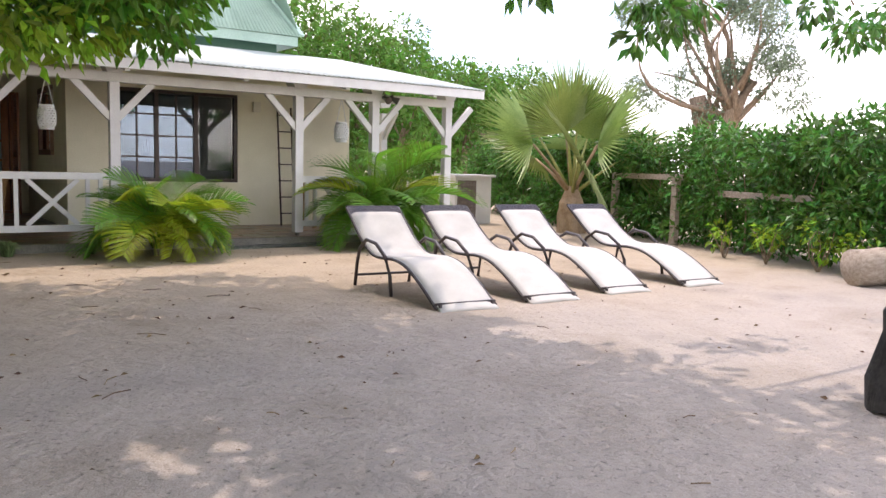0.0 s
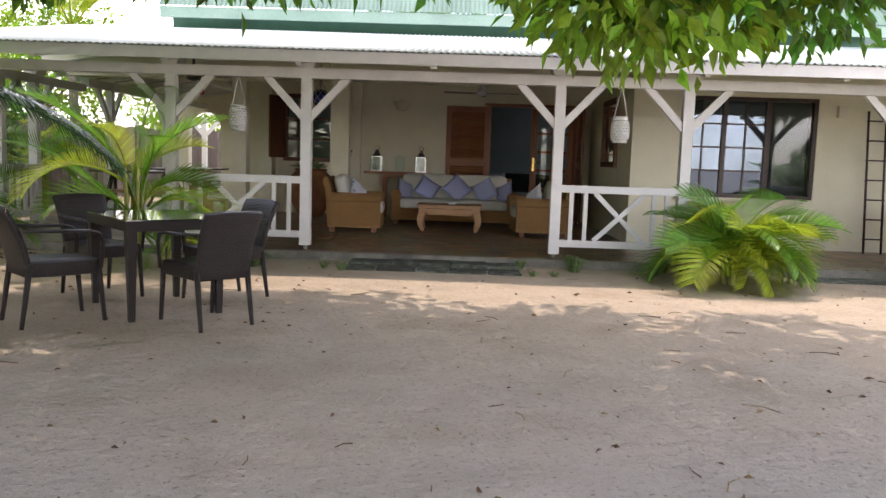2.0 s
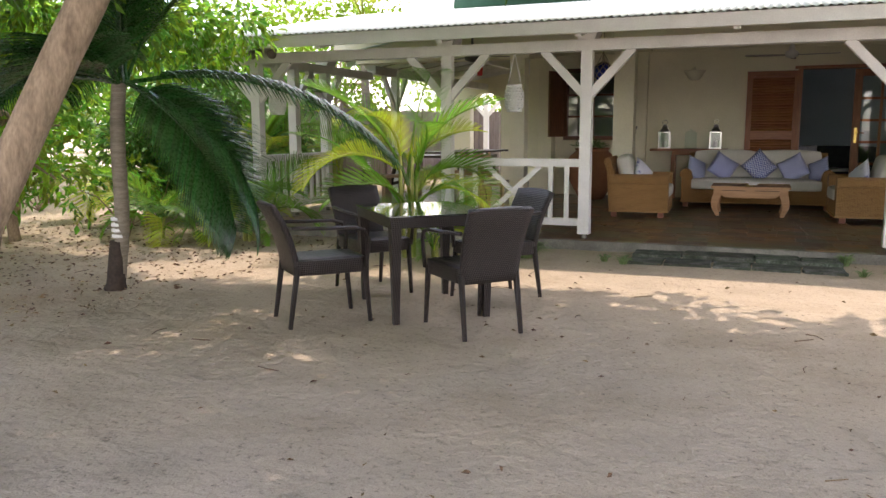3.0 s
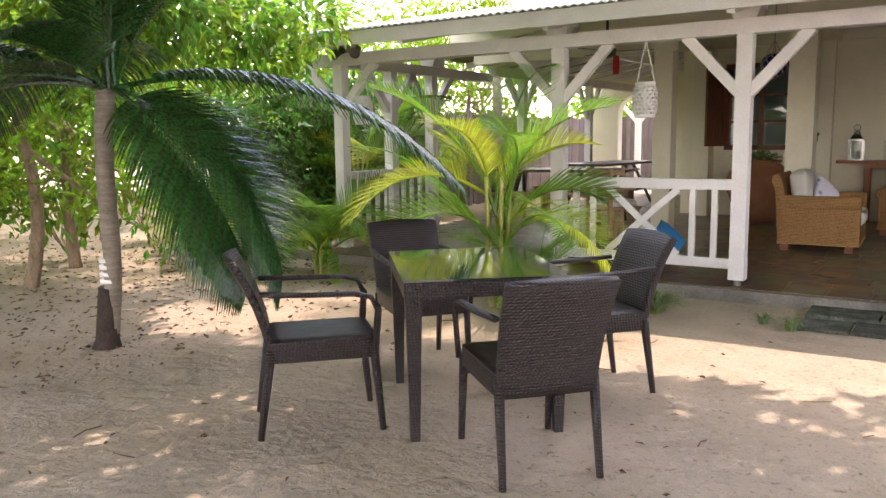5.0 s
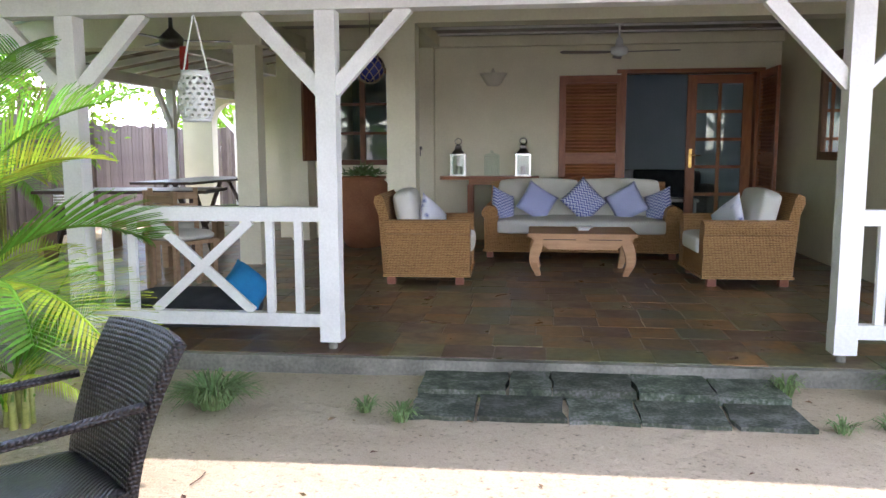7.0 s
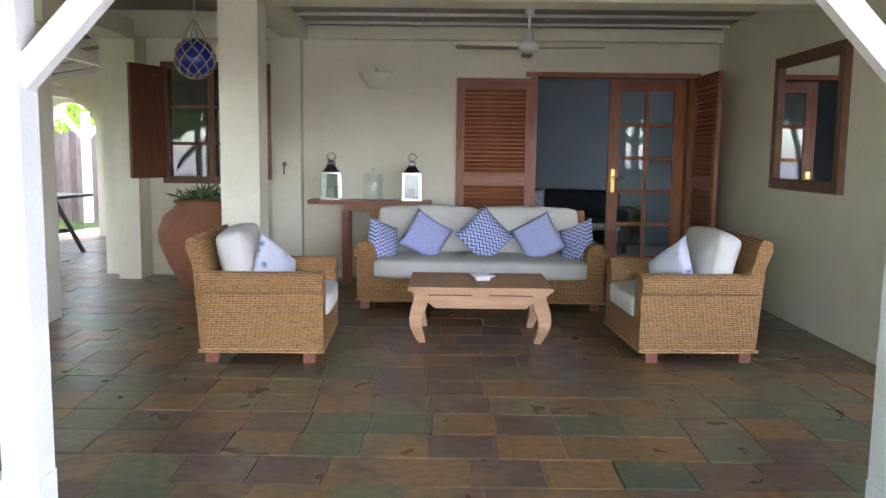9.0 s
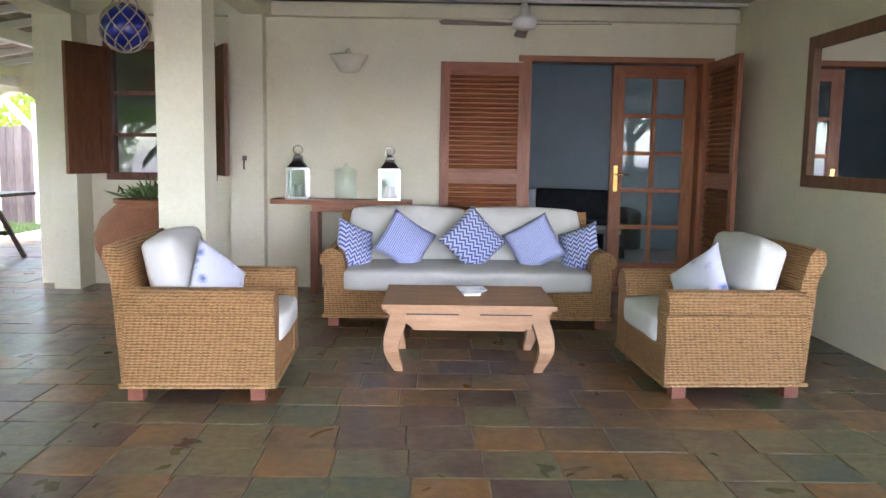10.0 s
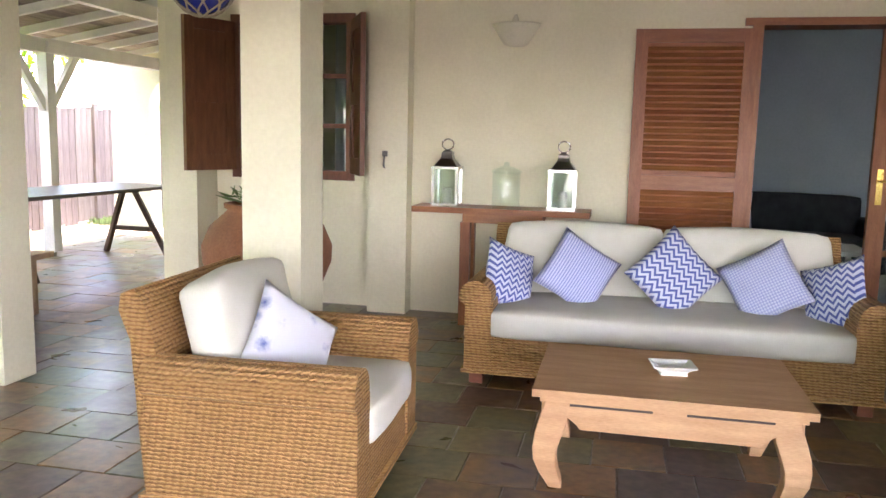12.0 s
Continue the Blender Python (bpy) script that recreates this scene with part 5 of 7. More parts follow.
def wicker_chair(m):
    """Dark wicker armchair facing -y."""
    ch = thing("garden_chair", "dark brown woven wicker armchair", "chair", "chairs round the garden table")
    W, D = 0.208, 0.23
    part("seat", soft_box(-W, -D - 0.02, 0.335, W, D, 0.445, 0.008, 4, 0.02, 0.0), WICKER, ch, "", True)
    bm = bmesh.new()
    rows = []
    for j in range(9):
        u = j / 8
        z = 0.34 + 0.46 * u
        y = D - 0.01 + 0.13 * u * u + 0.02 * u
        hw = W - 0.01 + 0.02 * u
        rows.append([bm.verts.new((i / 5 * hw, y + 0.03 * (1 - (i / 5) ** 2) * u, z + 0.012 * (1 - (i / 5) ** 2) * (j == 8))) for i in range(-5, 6)])
    for r, s in zip(rows, rows[1:]):
        for k in range(10):
            bm.faces.new((r[k], r[k + 1], s[k + 1], s[k]))
    bk = part("backrest", bm, WICKER, ch, "", True)
    so = bk.modifiers.new("thickness", "SOLIDIFY")
    so.thickness, so.offset = 0.032, 0
    for s in (-1, 1):
        bm = bmesh.new()
        tube(bm, [(s * (W - 0.01), -D + 0.0, 0.40), (s * (W - 0.005), -D - 0.035, 0.0)], [0.021, 0.015], 8)
        part("leg", bm, WICKER, ch, "", True)
        bm = bmesh.new()
        tube(bm, [(s * (W - 0.015), D - 0.01, 0.40), (s * (W - 0.01), D + 0.05, 0.0)], [0.022, 0.015], 8)
        part("leg", bm, WICKER, ch, "", True)
        bm = bmesh.new()
        tube(bm, [(s * (W + 0.012), -D - 0.005, 0.38), (s * (W + 0.022), -D - 0.02, 0.56), (s * (W + 0.025), -D + 0.01, 0.622), (s * (W + 0.025), -D + 0.08, 0.64), (s * (W + 0.022), 0.05, 0.645), (s * (W + 0.01), D + 0.03, 0.655)], 0.017, 8, True, 0.75)
        part("armrest", bm, WICKER, ch, "", True)
    ch.matrix_basis = m
    return ch


TC = Vector((-0.467, -3.37))
TA = 41
c0 = wicker_chair(pose(0.06, -3.80, SAND_Z, 0, 0, 228))
for x, y, a in ((-0.97, -3.91, 137), (-0.095, -2.83, -39), (-1.095, -2.90, 52)):
    copy_thing(c0, pose(x, y, SAND_Z, 0, 0, a))

gt = thing("garden_table", "square dark wicker garden table with a tinted glass top", "table", "", (TC.x, TC.y, SAND_Z), TA)
TU, TV = 0.36, 0.46
boxpart("glass_top", (-TU - 0.005, -TV - 0.005, 0.712, TU + 0.005, TV + 0.005, 0.72), TABLE_GLASS, gt, "tinted glass sheet", 0.002)
for d in ((-TU, -TV, 0.64, TU, -TV + 0.045, 0.71), (-TU, TV - 0.045, 0.64, TU, TV, 0.71), (-TU, -TV + 0.045, 0.64, -TU + 0.045, TV - 0.045, 0.71), (TU - 0.045, -TV + 0.045, 0.64, TU, TV - 0.045, 0.71)):
    boxpart("apron", d, WICKER, gt, "", 0.004)
boxpart("underlay", (-TU + 0.04, -TV + 0.04, 0.695, TU - 0.04, TV - 0.04, 0.705), WICKER, gt)
for sx in (-1, 1):
    for sy in (-1, 1):
        bm = bmesh.new()
        cx, cy = sx * (TU - 0.04), sy * (TV - 0.04)
        rings = [[bm.verts.new((cx + i * w, cy + j * w, z)) for i, j in ((-1, -1), (1, -1), (1, 1), (-1, 1))] for w, z in ((0.02, 0), (0.036, 0.66))]
        bm.faces.new(rings[0][::-1])
        bm.faces.new(rings[1])
        for k in range(4):
            bm.faces.new((rings[0][k], rings[0][(k + 1) % 4], rings[1][(k + 1) % 4], rings[1][k]))
        part("leg", bm, WICKER, gt, "", False, 0.004)


# ---- hanging wicker lanterns ----
def basket_lantern(x, y):
    la = thing("hanging_lantern", "white woven basket lantern on a looped cord", "lantern", "hanging basket lanterns", (x, y, 1.36))
    prof = [(0.075, 0.0), (0.082, 0.02), (0.103, 0.06), (0.108, 0.14), (0.103, 0.22), (0.082, 0.265), (0.078, 0.29)]
    for z0, z1, r in ((0.0, 0.022, 0.08), (0.262, 0.295, 0.082)):
        bm = bmesh.new()
        lathe(bm, [(r, z0), (r + 0.004, (z0 + z1) / 2), (r, z1), (r - 0.006, z1), (r - 0.006, z0)], 24)
        part("rim", bm, WHITE_BASKET, la, "", True)
    bm = bmesh.new()
    cells, rows = 15, 8

    def wall(a, h):
        r = float(np.interp(h, [p[1] for p in prof], [p[0] for p in prof]))
        return (r * math.cos(a), r * math.sin(a), h)
    for j in range(rows):
        h0, h1 = 0.02 + 0.245 * j / rows, 0.02 + 0.245 * (j + 1) / rows
        for i in range(cells):
            a0 = 2 * math.pi * (i + 0.5 * (j % 2)) / cells
            da = 2 * math.pi / cells
            outer = [bm.verts.new(wall(a0 + u * da, h0 + v * (h1 - h0))) for u, v in ((0, 0), (0.5, 0), (1, 0), (1, 0.5), (1, 1), (0.5, 1), (0, 1), (0, 0.5))]
            hole = [bm.verts.new(wall(a0 + u * da, h0 + v * (h1 - h0))) for u, v in ((0.27, 0.3), (0.5, 0.2), (0.73, 0.3), (0.8, 0.5), (0.73, 0.7), (0.5, 0.8), (0.27, 0.7), (0.2, 0.5))]
            for k in range(8):
                bm.faces.new((outer[k], outer[(k + 1) % 8], hole[(k + 1) % 8], hole[k]))
    bmesh.ops.remove_doubles(bm, verts=bm.verts[:], dist=1e-5)
    so = part("basket", bm, WHITE_BASKET, la, "open white weave").modifiers.new("thickness", "SOLIDIFY")
    so.thickness = 0.007
    bm = bmesh.new()
    for s in (-1, 1):
        tube(bm, [(s * 0.075, 0, 0.29), (s * 0.04, 0, 0.46), (0, 0, 0.63)], 0.006, 5)
    part("cord", bm, WHITE_BASKET, la, "plaited white cord")
    bm = bmesh.new()
    lathe(bm, [(0.03, 0.02), (0.03, 0.10)], 12)
    part("candle", bm, CANVAS, la)
    return la


basket_lantern(-0.80, 0.0)
basket_lantern(3.62, 0.0)
basket_lantern(-3.83, 0.0)
basket_lantern(7.55, 0.0)

# ---- flood lamps at the veranda corners ----
def flood_lamp(x, y, z, turn):
    fl_ = thing("flood_lamp", "small dark flood lamp fixed under the eave", "flood lamp", "flood lamps", (x, y, z), turn)
    bm = bmesh.new()
    lathe(bm, [(0.022, -0.075), (0.034, -0.06), (0.036, 0.0), (0.055, 0.06), (0.058, 0.075), (0.050, 0.072)], 16)
    bmesh.ops.rotate(bm, verts=bm.verts[:], cent=(0, 0, 0), matrix=Matrix.Rotation(radians(115), 3, "X"))
    part("head", bm, DARK_STEEL, fl_, "", True)
    bm = bmesh.new()
    tube(bm, [(0, 0.0, 0.02), (0, 0.03, 0.06), (0, 0.05, 0.11)], 0.011, 6)
    part("bracket", bm, DARK_STEEL, fl_)
    return fl_


for x, y, turn in ((-3.78, -0.14, 20), (-4.02, -0.14, -30), (8.22, -0.14, 10), (8.36, -0.14, 60)):
    flood_lamp(x, y, 2.10 if x < 0 else 2.03, turn)

# ---- stone apron, grass edge, stump, log ----
def stone_apron(name, x0, x1, y0, y1, nx, ny, seed):
    rnd = random.Random(seed)
    ap = thing(name, "cracked dark stone slabs with moss before the veranda", "paving")
    ap["kind"] = "structure"
    for j in range(ny):
        cuts = [x0] + sorted(x0 + (x1 - x0) * (i + rnd.uniform(-0.28, 0.28)) / nx for i in range(1, nx)) + [x1]
        for i in range(nx):
            a, b = cuts[i] + 0.008, cuts[i + 1] - 0.008
            c, d = y0 + (y1 - y0) * j / ny + 0.008, y0 + (y1 - y0) * (j + 1) / ny - 0.008
            poly = []
            for (px, py), (qx, qy) in zip(((a, c), (b, c), (b, d), (a, d)), ((b, c), (b, d), (a, d), (a, c))):
                for u in (0, 0.33, 0.66):
                    poly.append((px + (qx - px) * u + rnd.uniform(-0.014, 0.012), py + (qy - py) * u + rnd.uniform(-0.012, 0.014)))
            bm = bmesh.new()
            prism(bm, poly, -0.16, -0.082 + 0.03 * j + rnd.uniform(-0.009, 0.009), "z")
            part("slab", bm, STONE, ap)
    return ap


stone_apron("stone_apron", 0.60, 2.50, -0.94, -0.21, 5, 2, 3)
stone_apron("stone_apron", 5.55, 7.2, -0.62, -0.21, 3, 1, 5)

st = thing("tree_stump", "dark weathered stump on the sand", "stump", "", (6.15, -8.82, SAND_Z))
bm = bmesh.new()
bmesh.ops.create_cone(bm, cap_ends=True, segments=22, radius1=0.24, radius2=0.20, depth=0.52)
bmesh.ops.subdivide_edges(bm, edges=bm.edges[:], cuts=3, use_grid_fill=True)
for v in bm.verts:
    v.co.z += 0.26
    f = 1 + 0.28 * noise.noise(v.co * 4)
    v.co.x *= f
    v.co.y *= f
    v.co.z = max(0, v.co.z + 0.05 * noise.noise(v.co * 6))
part("trunk", bm, CHAR, st)

lg = thing("log", "sun-bleached fallen log beside the hedge", "log", "", (10.95, -6.55, SAND_Z))
bm = bmesh.new()
tube(bm, [(-0.55, 0.35, 0.19), (-0.2, 0.2, 0.20), (0.4, -0.1, 0.21), (1.2, -0.5, 0.2)], [0.19, 0.2, 0.2, 0.19], 16)
bmesh.ops.subdivide_edges(bm, edges=[e for e in bm.edges], cuts=1, use_grid_fill=True)
for v in bm.verts:
    v.co += Vector((0, 0.03, 0.03)) * noise.noise(v.co * 5)
part("trunk", bm, DEAD_WOOD, lg, "", True)

# ---- right end: ladder rack, window, utility box, side table ----
ld = thing("bamboo_ladder", "dark bamboo towel ladder against the wall", "ladder", "", (7.50, 1.93, 0))
for sx in (-0.12, 0.12):
    bm = bmesh.new()
    tube(bm, [(sx, -0.16, 0), (sx, 0.03, 1.95)], 0.016, 8)
    part("rail", bm, DARK_WOOD, ld, "", True)
for i in range(7):
    z = 0.2 + i * 0.27
    bm = bmesh.new()
    tube(bm, [(-0.14, -0.16 + 0.19 * z / 1.95, z), (0.14, -0.16 + 0.19 * z / 1.95, z)], 0.011, 6)
    part("rung", bm, DARK_WOOD, ld, "", True)

w2 = thing("window_2", "dark framed paned window reflecting the sky", "window")
w2["kind"] = "structure"
for nm, d in (("window_frame", (WIN_X0, FRONT_Y + 0.02, WIN_Z0, WIN_X1, FRONT_Y + 0.12, WIN_Z0 + 0.05)), ("window_frame", (WIN_X0, FRONT_Y + 0.02, WIN_Z1 - 0.05, WIN_X1, FRONT_Y + 0.12, WIN_Z1)), ("window_frame", (WIN_X0, FRONT_Y + 0.02, WIN_Z0 + 0.05, WIN_X0 + 0.05, FRONT_Y + 0.12, WIN_Z1 - 0.05)), ("window_frame", (WIN_X1 - 0.05, FRONT_Y + 0.02, WIN_Z0 + 0.05, WIN_X1, FRONT_Y + 0.12, WIN_Z1 - 0.05)), ("mullion", (6.02, FRONT_Y + 0.03, WIN_Z0 + 0.05, 6.09, FRONT_Y + 0.11, WIN_Z1 - 0.05)), ("mullion", (5.42, FRONT_Y + 0.03, WIN_Z0 + 0.05, 5.48, FRONT_Y + 0.11, WIN_Z1 - 0.05))):
    boxpart(nm, d, DARK_WOOD, w2, "", 0.003)
boxpart("window_sill", (WIN_X0 - 0.06, FRONT_Y - 0.06, WIN_Z0 - 0.05, WIN_X1 + 0.06, FRONT_Y + 0.04, WIN_Z0 - 0.003), CREAM, w2, "", 0.006)
hz = (WIN_Z1 - WIN_Z0 - 0.1) / 4
for i in range(1, 4):
    boxpart("glazing_bar", (WIN_X0 + 0.05, FRONT_Y + 0.05, WIN_Z0 + 0.05 + i * hz - 0.012, 6.02, FRONT_Y + 0.08, WIN_Z0 + 0.05 + i * hz + 0.012), DARK_WOOD, w2)
for xx in (5.16, 5.75):
    boxpart("glazing_bar", (xx - 0.012, FRONT_Y + 0.05, WIN_Z0 + 0.05, xx + 0.012, FRONT_Y + 0.08, WIN_Z1 - 0.05), DARK_WOOD, w2)
for x0, x1 in ((WIN_X0 + 0.05, 5.148), (5.172, 5.42), (5.48, 5.738), (5.762, 6.02)):
    for i in range(4):
        boxpart("pane", (x0, FRONT_Y + 0.062, WIN_Z0 + 0.062 + i * hz, x1, FRONT_Y + 0.067, WIN_Z0 + 0.038 + (i + 1) * hz), SKY_TINT_GLASS, w2).visible_shadow = False
boxpart("pane", (6.09, FRONT_Y + 0.062, WIN_Z0 + 0.05, WIN_X1 - 0.05, FRONT_Y + 0.067, WIN_Z1 - 0.05), GLASS, w2).visible_shadow = False
# no curtain here: a dark sheet stands in for the shaded room inside
boxpart("dark_sheet", (WIN_X0 + 0.05, FRONT_Y + 0.14, WIN_Z0 + 0.05, WIN_X1 - 0.05, FRONT_Y + 0.15, WIN_Z1 - 0.05), DARK_SOFA, w2, "dark sheet standing in for the unlit room behind the panes")

wl = thing("wall_lamp", "small pale box lamp on the wall", "wall lamp", "", (7.02, FRONT_Y, 1.85))
boxpart("body", (-0.06, -0.08, 0, 0.06, 0, 0.16), SCONCE, wl, "", 0.01)

ub = thing("utility_box", "white cabinet with a grey louvred front", "cabinet", "", (11.75, 2.6, SAND_Z))
boxpart("body", (-0.45, -0.3, 0, 0.45, 0.3, 0.95), WHITE, ub, "", 0.01)
boxpart("top", (-0.52, -0.36, 0.95, 0.52, 0.36, 1.0), WHITE, ub, "", 0.006)
ud = boxpart("door", (-0.40, -0.325, 0.08, 0.05, -0.30, 0.88), FENCE_WOOD, ub)
for i in range(10):
    boxpart("slat", (-0.36, -0.34, 0.14 + i * 0.07, 0.01, -0.325, 0.18 + i * 0.07), FENCE_WOOD, ud)

tb = thing("side_table", "weathered wooden side table on the veranda", "side table", "", (8.0, 1.3, 0))
boxpart("tabletop", (-0.4, -0.25, 0.68, 0.4, 0.25, 0.72), LIGHT_WOOD, tb, "", 0.006)
for sx in (-0.34, 0.34):
    for sy in (-0.2, 0.2):
        boxpart("leg", (sx - 0.025, sy - 0.025, 0, sx + 0.025, sy + 0.025, 0.68), LIGHT_WOOD, tb)


# ---- dining end of the veranda ----
def trestle_table(x, y, turn, L=1.7, W=0.75, label="dark wooden trestle dining table"):
    tt = thing("trestle_table", label, "table", "trestle tables", (x, y, 0), turn)
    boxpart("tabletop", (-L / 2, -W / 2, 0.72, L / 2, W / 2, 0.755), DARK_WOOD, tt, "", 0.005)
    for sx in (-1, 1):
        for sy in (-1, 1):
            bm = bmesh.new()
            beam(bm, (sx * (L / 2 - 0.28), sy * 0.06, 0.72), (sx * (L / 2 - 0.18), sy * (W / 2 - 0.06), 0.0), 0.045, 0.05)
            part("leg", bm, DARK_WOOD, tt)
        bm = bmesh.new()
        beam(bm, (sx * (L / 2 - 0.22), -0.22, 0.28), (sx * (L / 2 - 0.22), 0.22, 0.28), 0.04, 0.05)
        part("crossbar", bm, DARK_WOOD, tt)
    return tt


trestle_table(-3.77, 6.75, 86, 2.2, 0.9)
trestle_table(-3.3, 3.9, 6, 1.9, 0.8, "long dark wooden dining table")
for bx, by, a in ((-3.2, 3.15, 4), (-3.3, 4.65, 4)):
    be = thing("bench", "light wooden dining bench", "bench", "dining benches", (bx, by, 0), a)
    boxpart("seat", (-0.8, -0.17, 0.42, 0.8, 0.17, 0.46), LIGHT_WOOD, be, "", 0.005)
    for sx in (-0.65, 0.65):
        boxpart("leg", (sx - 0.03, -0.14, 0, sx + 0.03, 0.14, 0.42), LIGHT_WOOD, be)
for cx, cy, a in ((-2.05, 2.3, 200), (-1.75, 1.75, 150)):
    dc = thing("dining_chair", "light wooden slatted dining chair with a pale seat pad", "chair", "dining chairs", (cx, cy, 0), a)
    boxpart("seat", (-0.22, -0.22, 0.42, 0.22, 0.22, 0.45), LIGHT_WOOD, dc, "", 0.005)
    part("seat_pad", soft_box(-0.2, -0.2, 0.45, 0.2, 0.2, 0.50), CANVAS, dc, "pale seat pad", True)
    for sx in (-0.19, 0.19):
        boxpart("leg", (sx - 0.02, -0.2, 0, sx + 0.02, -0.16, 0.42), LIGHT_WOOD, dc)
        boxpart("leg", (sx - 0.02, 0.17, 0, sx + 0.02, 0.21, 0.86), LIGHT_WOOD, dc)
    for z in (0.56, 0.66, 0.76):
        boxpart("slat", (-0.19, 0.18, z, 0.19, 0.20, z + 0.06), LIGHT_WOOD, dc)
bb = thing("floor_cushion", "dark floor cushion on the veranda", "cushion", "", (-1.25, 0.75, 0))
part("pad", soft_box(-0.45, -0.32, 0, 0.45, 0.32, 0.17, 0.03), DARK_SOFA, bb, "", True)
bc = part("pillow", pillow(0.32, 0.14), BLUE_CLOTH, None, "", True)
bc.matrix_basis = pose(-0.80, 0.72, 0.25, -58, 42, 20)
tagged(bc, "turquoise cotton cushion on the dark floor pad", "cushion")
df = thing("hanging_fan", "dark ceiling fan over the dining end", "ceiling fan", "", (-2.35, 3.0, 2.25))
bm = bmesh.new()
lathe(bm, [(0.03, -0.08), (0.11, -0.05), (0.12, 0.02), (0.06, 0.08), (0.02, 0.12), (0.015, 0.45)], 16)
part("motor", bm, DARK_STEEL, df, "", True)
for a in (20, 140, 260):
    bm = bmesh.new()
    prism(bm, [(0.1, -0.04), (0.55, -0.06), (0.57, 0.02), (0.1, 0.03)], -0.004, 0.004, "z")
    bmesh.ops.rotate(bm, verts=bm.verts[:], cent=(0, 0, 0), matrix=Matrix.Rotation(radians(a), 3, "Z"))
    part("blade", bm, DARK_STEEL, df)
rf = part("ribbon", soft_box(-0.04, -0.01, -0.22, 0.04, 0.01, 0.0, 0.005, 2, 0.008), RED_CLOTH, df, "red cloth tied under the motor", True)
rf.location = (0.12, 0, -0.06)


# ---- board fences beyond the arch and to the west ----
def board_fence(x0, y0, x1, y1, h, label, gap=0.008, w=0.14):
    fe = thing("fence", label, "fence")
    L = math.hypot(x1 - x0, y1 - y0)
    ang = math.degrees(math.atan2(y1 - y0, x1 - x0))
    fe.matrix_basis = pose(x0, y0, SAND_Z, 0, 0, ang)
    bm = bmesh.new()
    box(bm, 0, -0.01, 0.02, w - gap, 0.01, h)
    me = mesh_of("board", bm, FENCE_WOOD)
    n = int(L / w)
    for i in range(n):
        ob = new("board", me)
        ob.parent = fe
        ob.location = (i * w, 0.003 * math.sin(i * 2.1), 0.02 * math.sin(i * 1.3))
    for z in (0.35, h - 0.3):
        boxpart("rail", (0, 0.012, z, L, 0.05, z + 0.08), FENCE_WOOD, fe)
    for i in range(int(L / 2.2) + 1):
        boxpart("fence_post", (i * 2.2 - 0.05, -0.06, 0, i * 2.2 + 0.05, -0.012, h + 0.08), FENCE_WOOD, fe)
    return fe


board_fence(-10.0, 12.6, -1.5, 12.6, 1.75, "grey-pink board fence beyond the arch")
board_fence(-6.6, 4.4, -6.6, 12.5, 1.75, "grey-pink board fence along the side garden")

# hedge fence posts
hf = thing("post_and_rail", "weathered post-and-rail fence before the hedge", "fence")
for x, y in ((12.3, -2.3), (12.75, -0.6)):
    boxpart("fence_post", (x - 0.05, y - 0.05, SAND_Z, x + 0.05, y + 0.05, 1.02), DEAD_WOOD, hf)
for (x0, y0), (x1, y1), z in (((12.75, -0.6), (12.25, -2.45), 0.97), ((12.15, -3.2), (11.6, -5.0), 0.75)):
    bm = bmesh.new()
    beam(bm, (x0, y0, z), (x1, y1, z), 0.05, 0.09)
    part("rail", bm, DEAD_WOOD, hf)


# ---- plants ----
LEAF = surface("broad_leaf", (0.065, 0.185, 0.018), (0.17, 0.37, 0.04), 3, 0.42, 0.1, 30, rand=0.4, translucent=0.55)
LEAF_BRIGHT = surface("sunlit_leaf", (0.14, 0.28, 0.015), (0.33, 0.50, 0.04), 3, 0.5, 0.1, 30, rand=0.45, translucent=0.5)
LEAF_HEDGE = surface("hedge_leaf", (0.035, 0.13, 0.018), (0.12, 0.27, 0.04), 3, 0.4, 0.1, 30, rand=0.5, translucent=0.3)
LEAF_FAR = surface("distant_leaf", (0.05, 0.15, 0.018), (0.14, 0.29, 0.035), 2, 0.6, 0.1, 10, rand=0.4, translucent=0.35)
LEAF_GREY = surface("feathery_leaf", (0.14, 0.20, 0.12), (0.27, 0.33, 0.22), 2, 0.7, 0.1, 10, rand=0.35, translucent=0.4)
PALM = surface("palm_leaflet", (0.09, 0.24, 0.02), (0.20, 0.40, 0.045), 2, 0.35, 0.1, 40, rand=0.35, translucent=0.5)
PALM_YELLOW = surface("yellow_palm_leaflet", (0.29, 0.40, 0.02), (0.52, 0.57, 0.06), 2, 0.4, 0.1, 40, rand=0.35, translucent=0.45)
PALM_DARK = surface("coconut_leaflet", (0.014, 0.065, 0.014), (0.05, 0.14, 0.035), 2, 0.28, 0.1, 40, rand=0.35, translucent=0.3)
FAN_LEAF = surface("fan_palm_leaf", (0.16, 0.245, 0.055), (0.32, 0.40, 0.115), 2, 0.45, 0.15, 40, rand=0.25, translucent=0.3)
STALK = surface("palm_stalk", (0.22, 0.25, 0.06), (0.40, 0.40, 0.12), 5, 0.5, 0.1, 40)
TAN = surface("dry_palm_fibre", (0.26, 0.17, 0.09), (0.46, 0.33, 0.20), 6, 0.9, 0.6, 40)
GRASS = surface("grass_blade", (0.11, 0.18, 0.06), (0.24, 0.33, 0.13), 4, 0.6, 0.1, 40, rand=0.4, translucent=0.35)
LITTER = surface("dry_leaf", (0.075, 0.042, 0.022), (0.22, 0.135, 0.075), 6, 0.9, 0.3, 60, rand=0.5)
HILL = surface("wooded_hill", (0.05, 0.12, 0.05), (0.12, 0.20, 0.09), 0.25, 0.95, 0.6, 3)


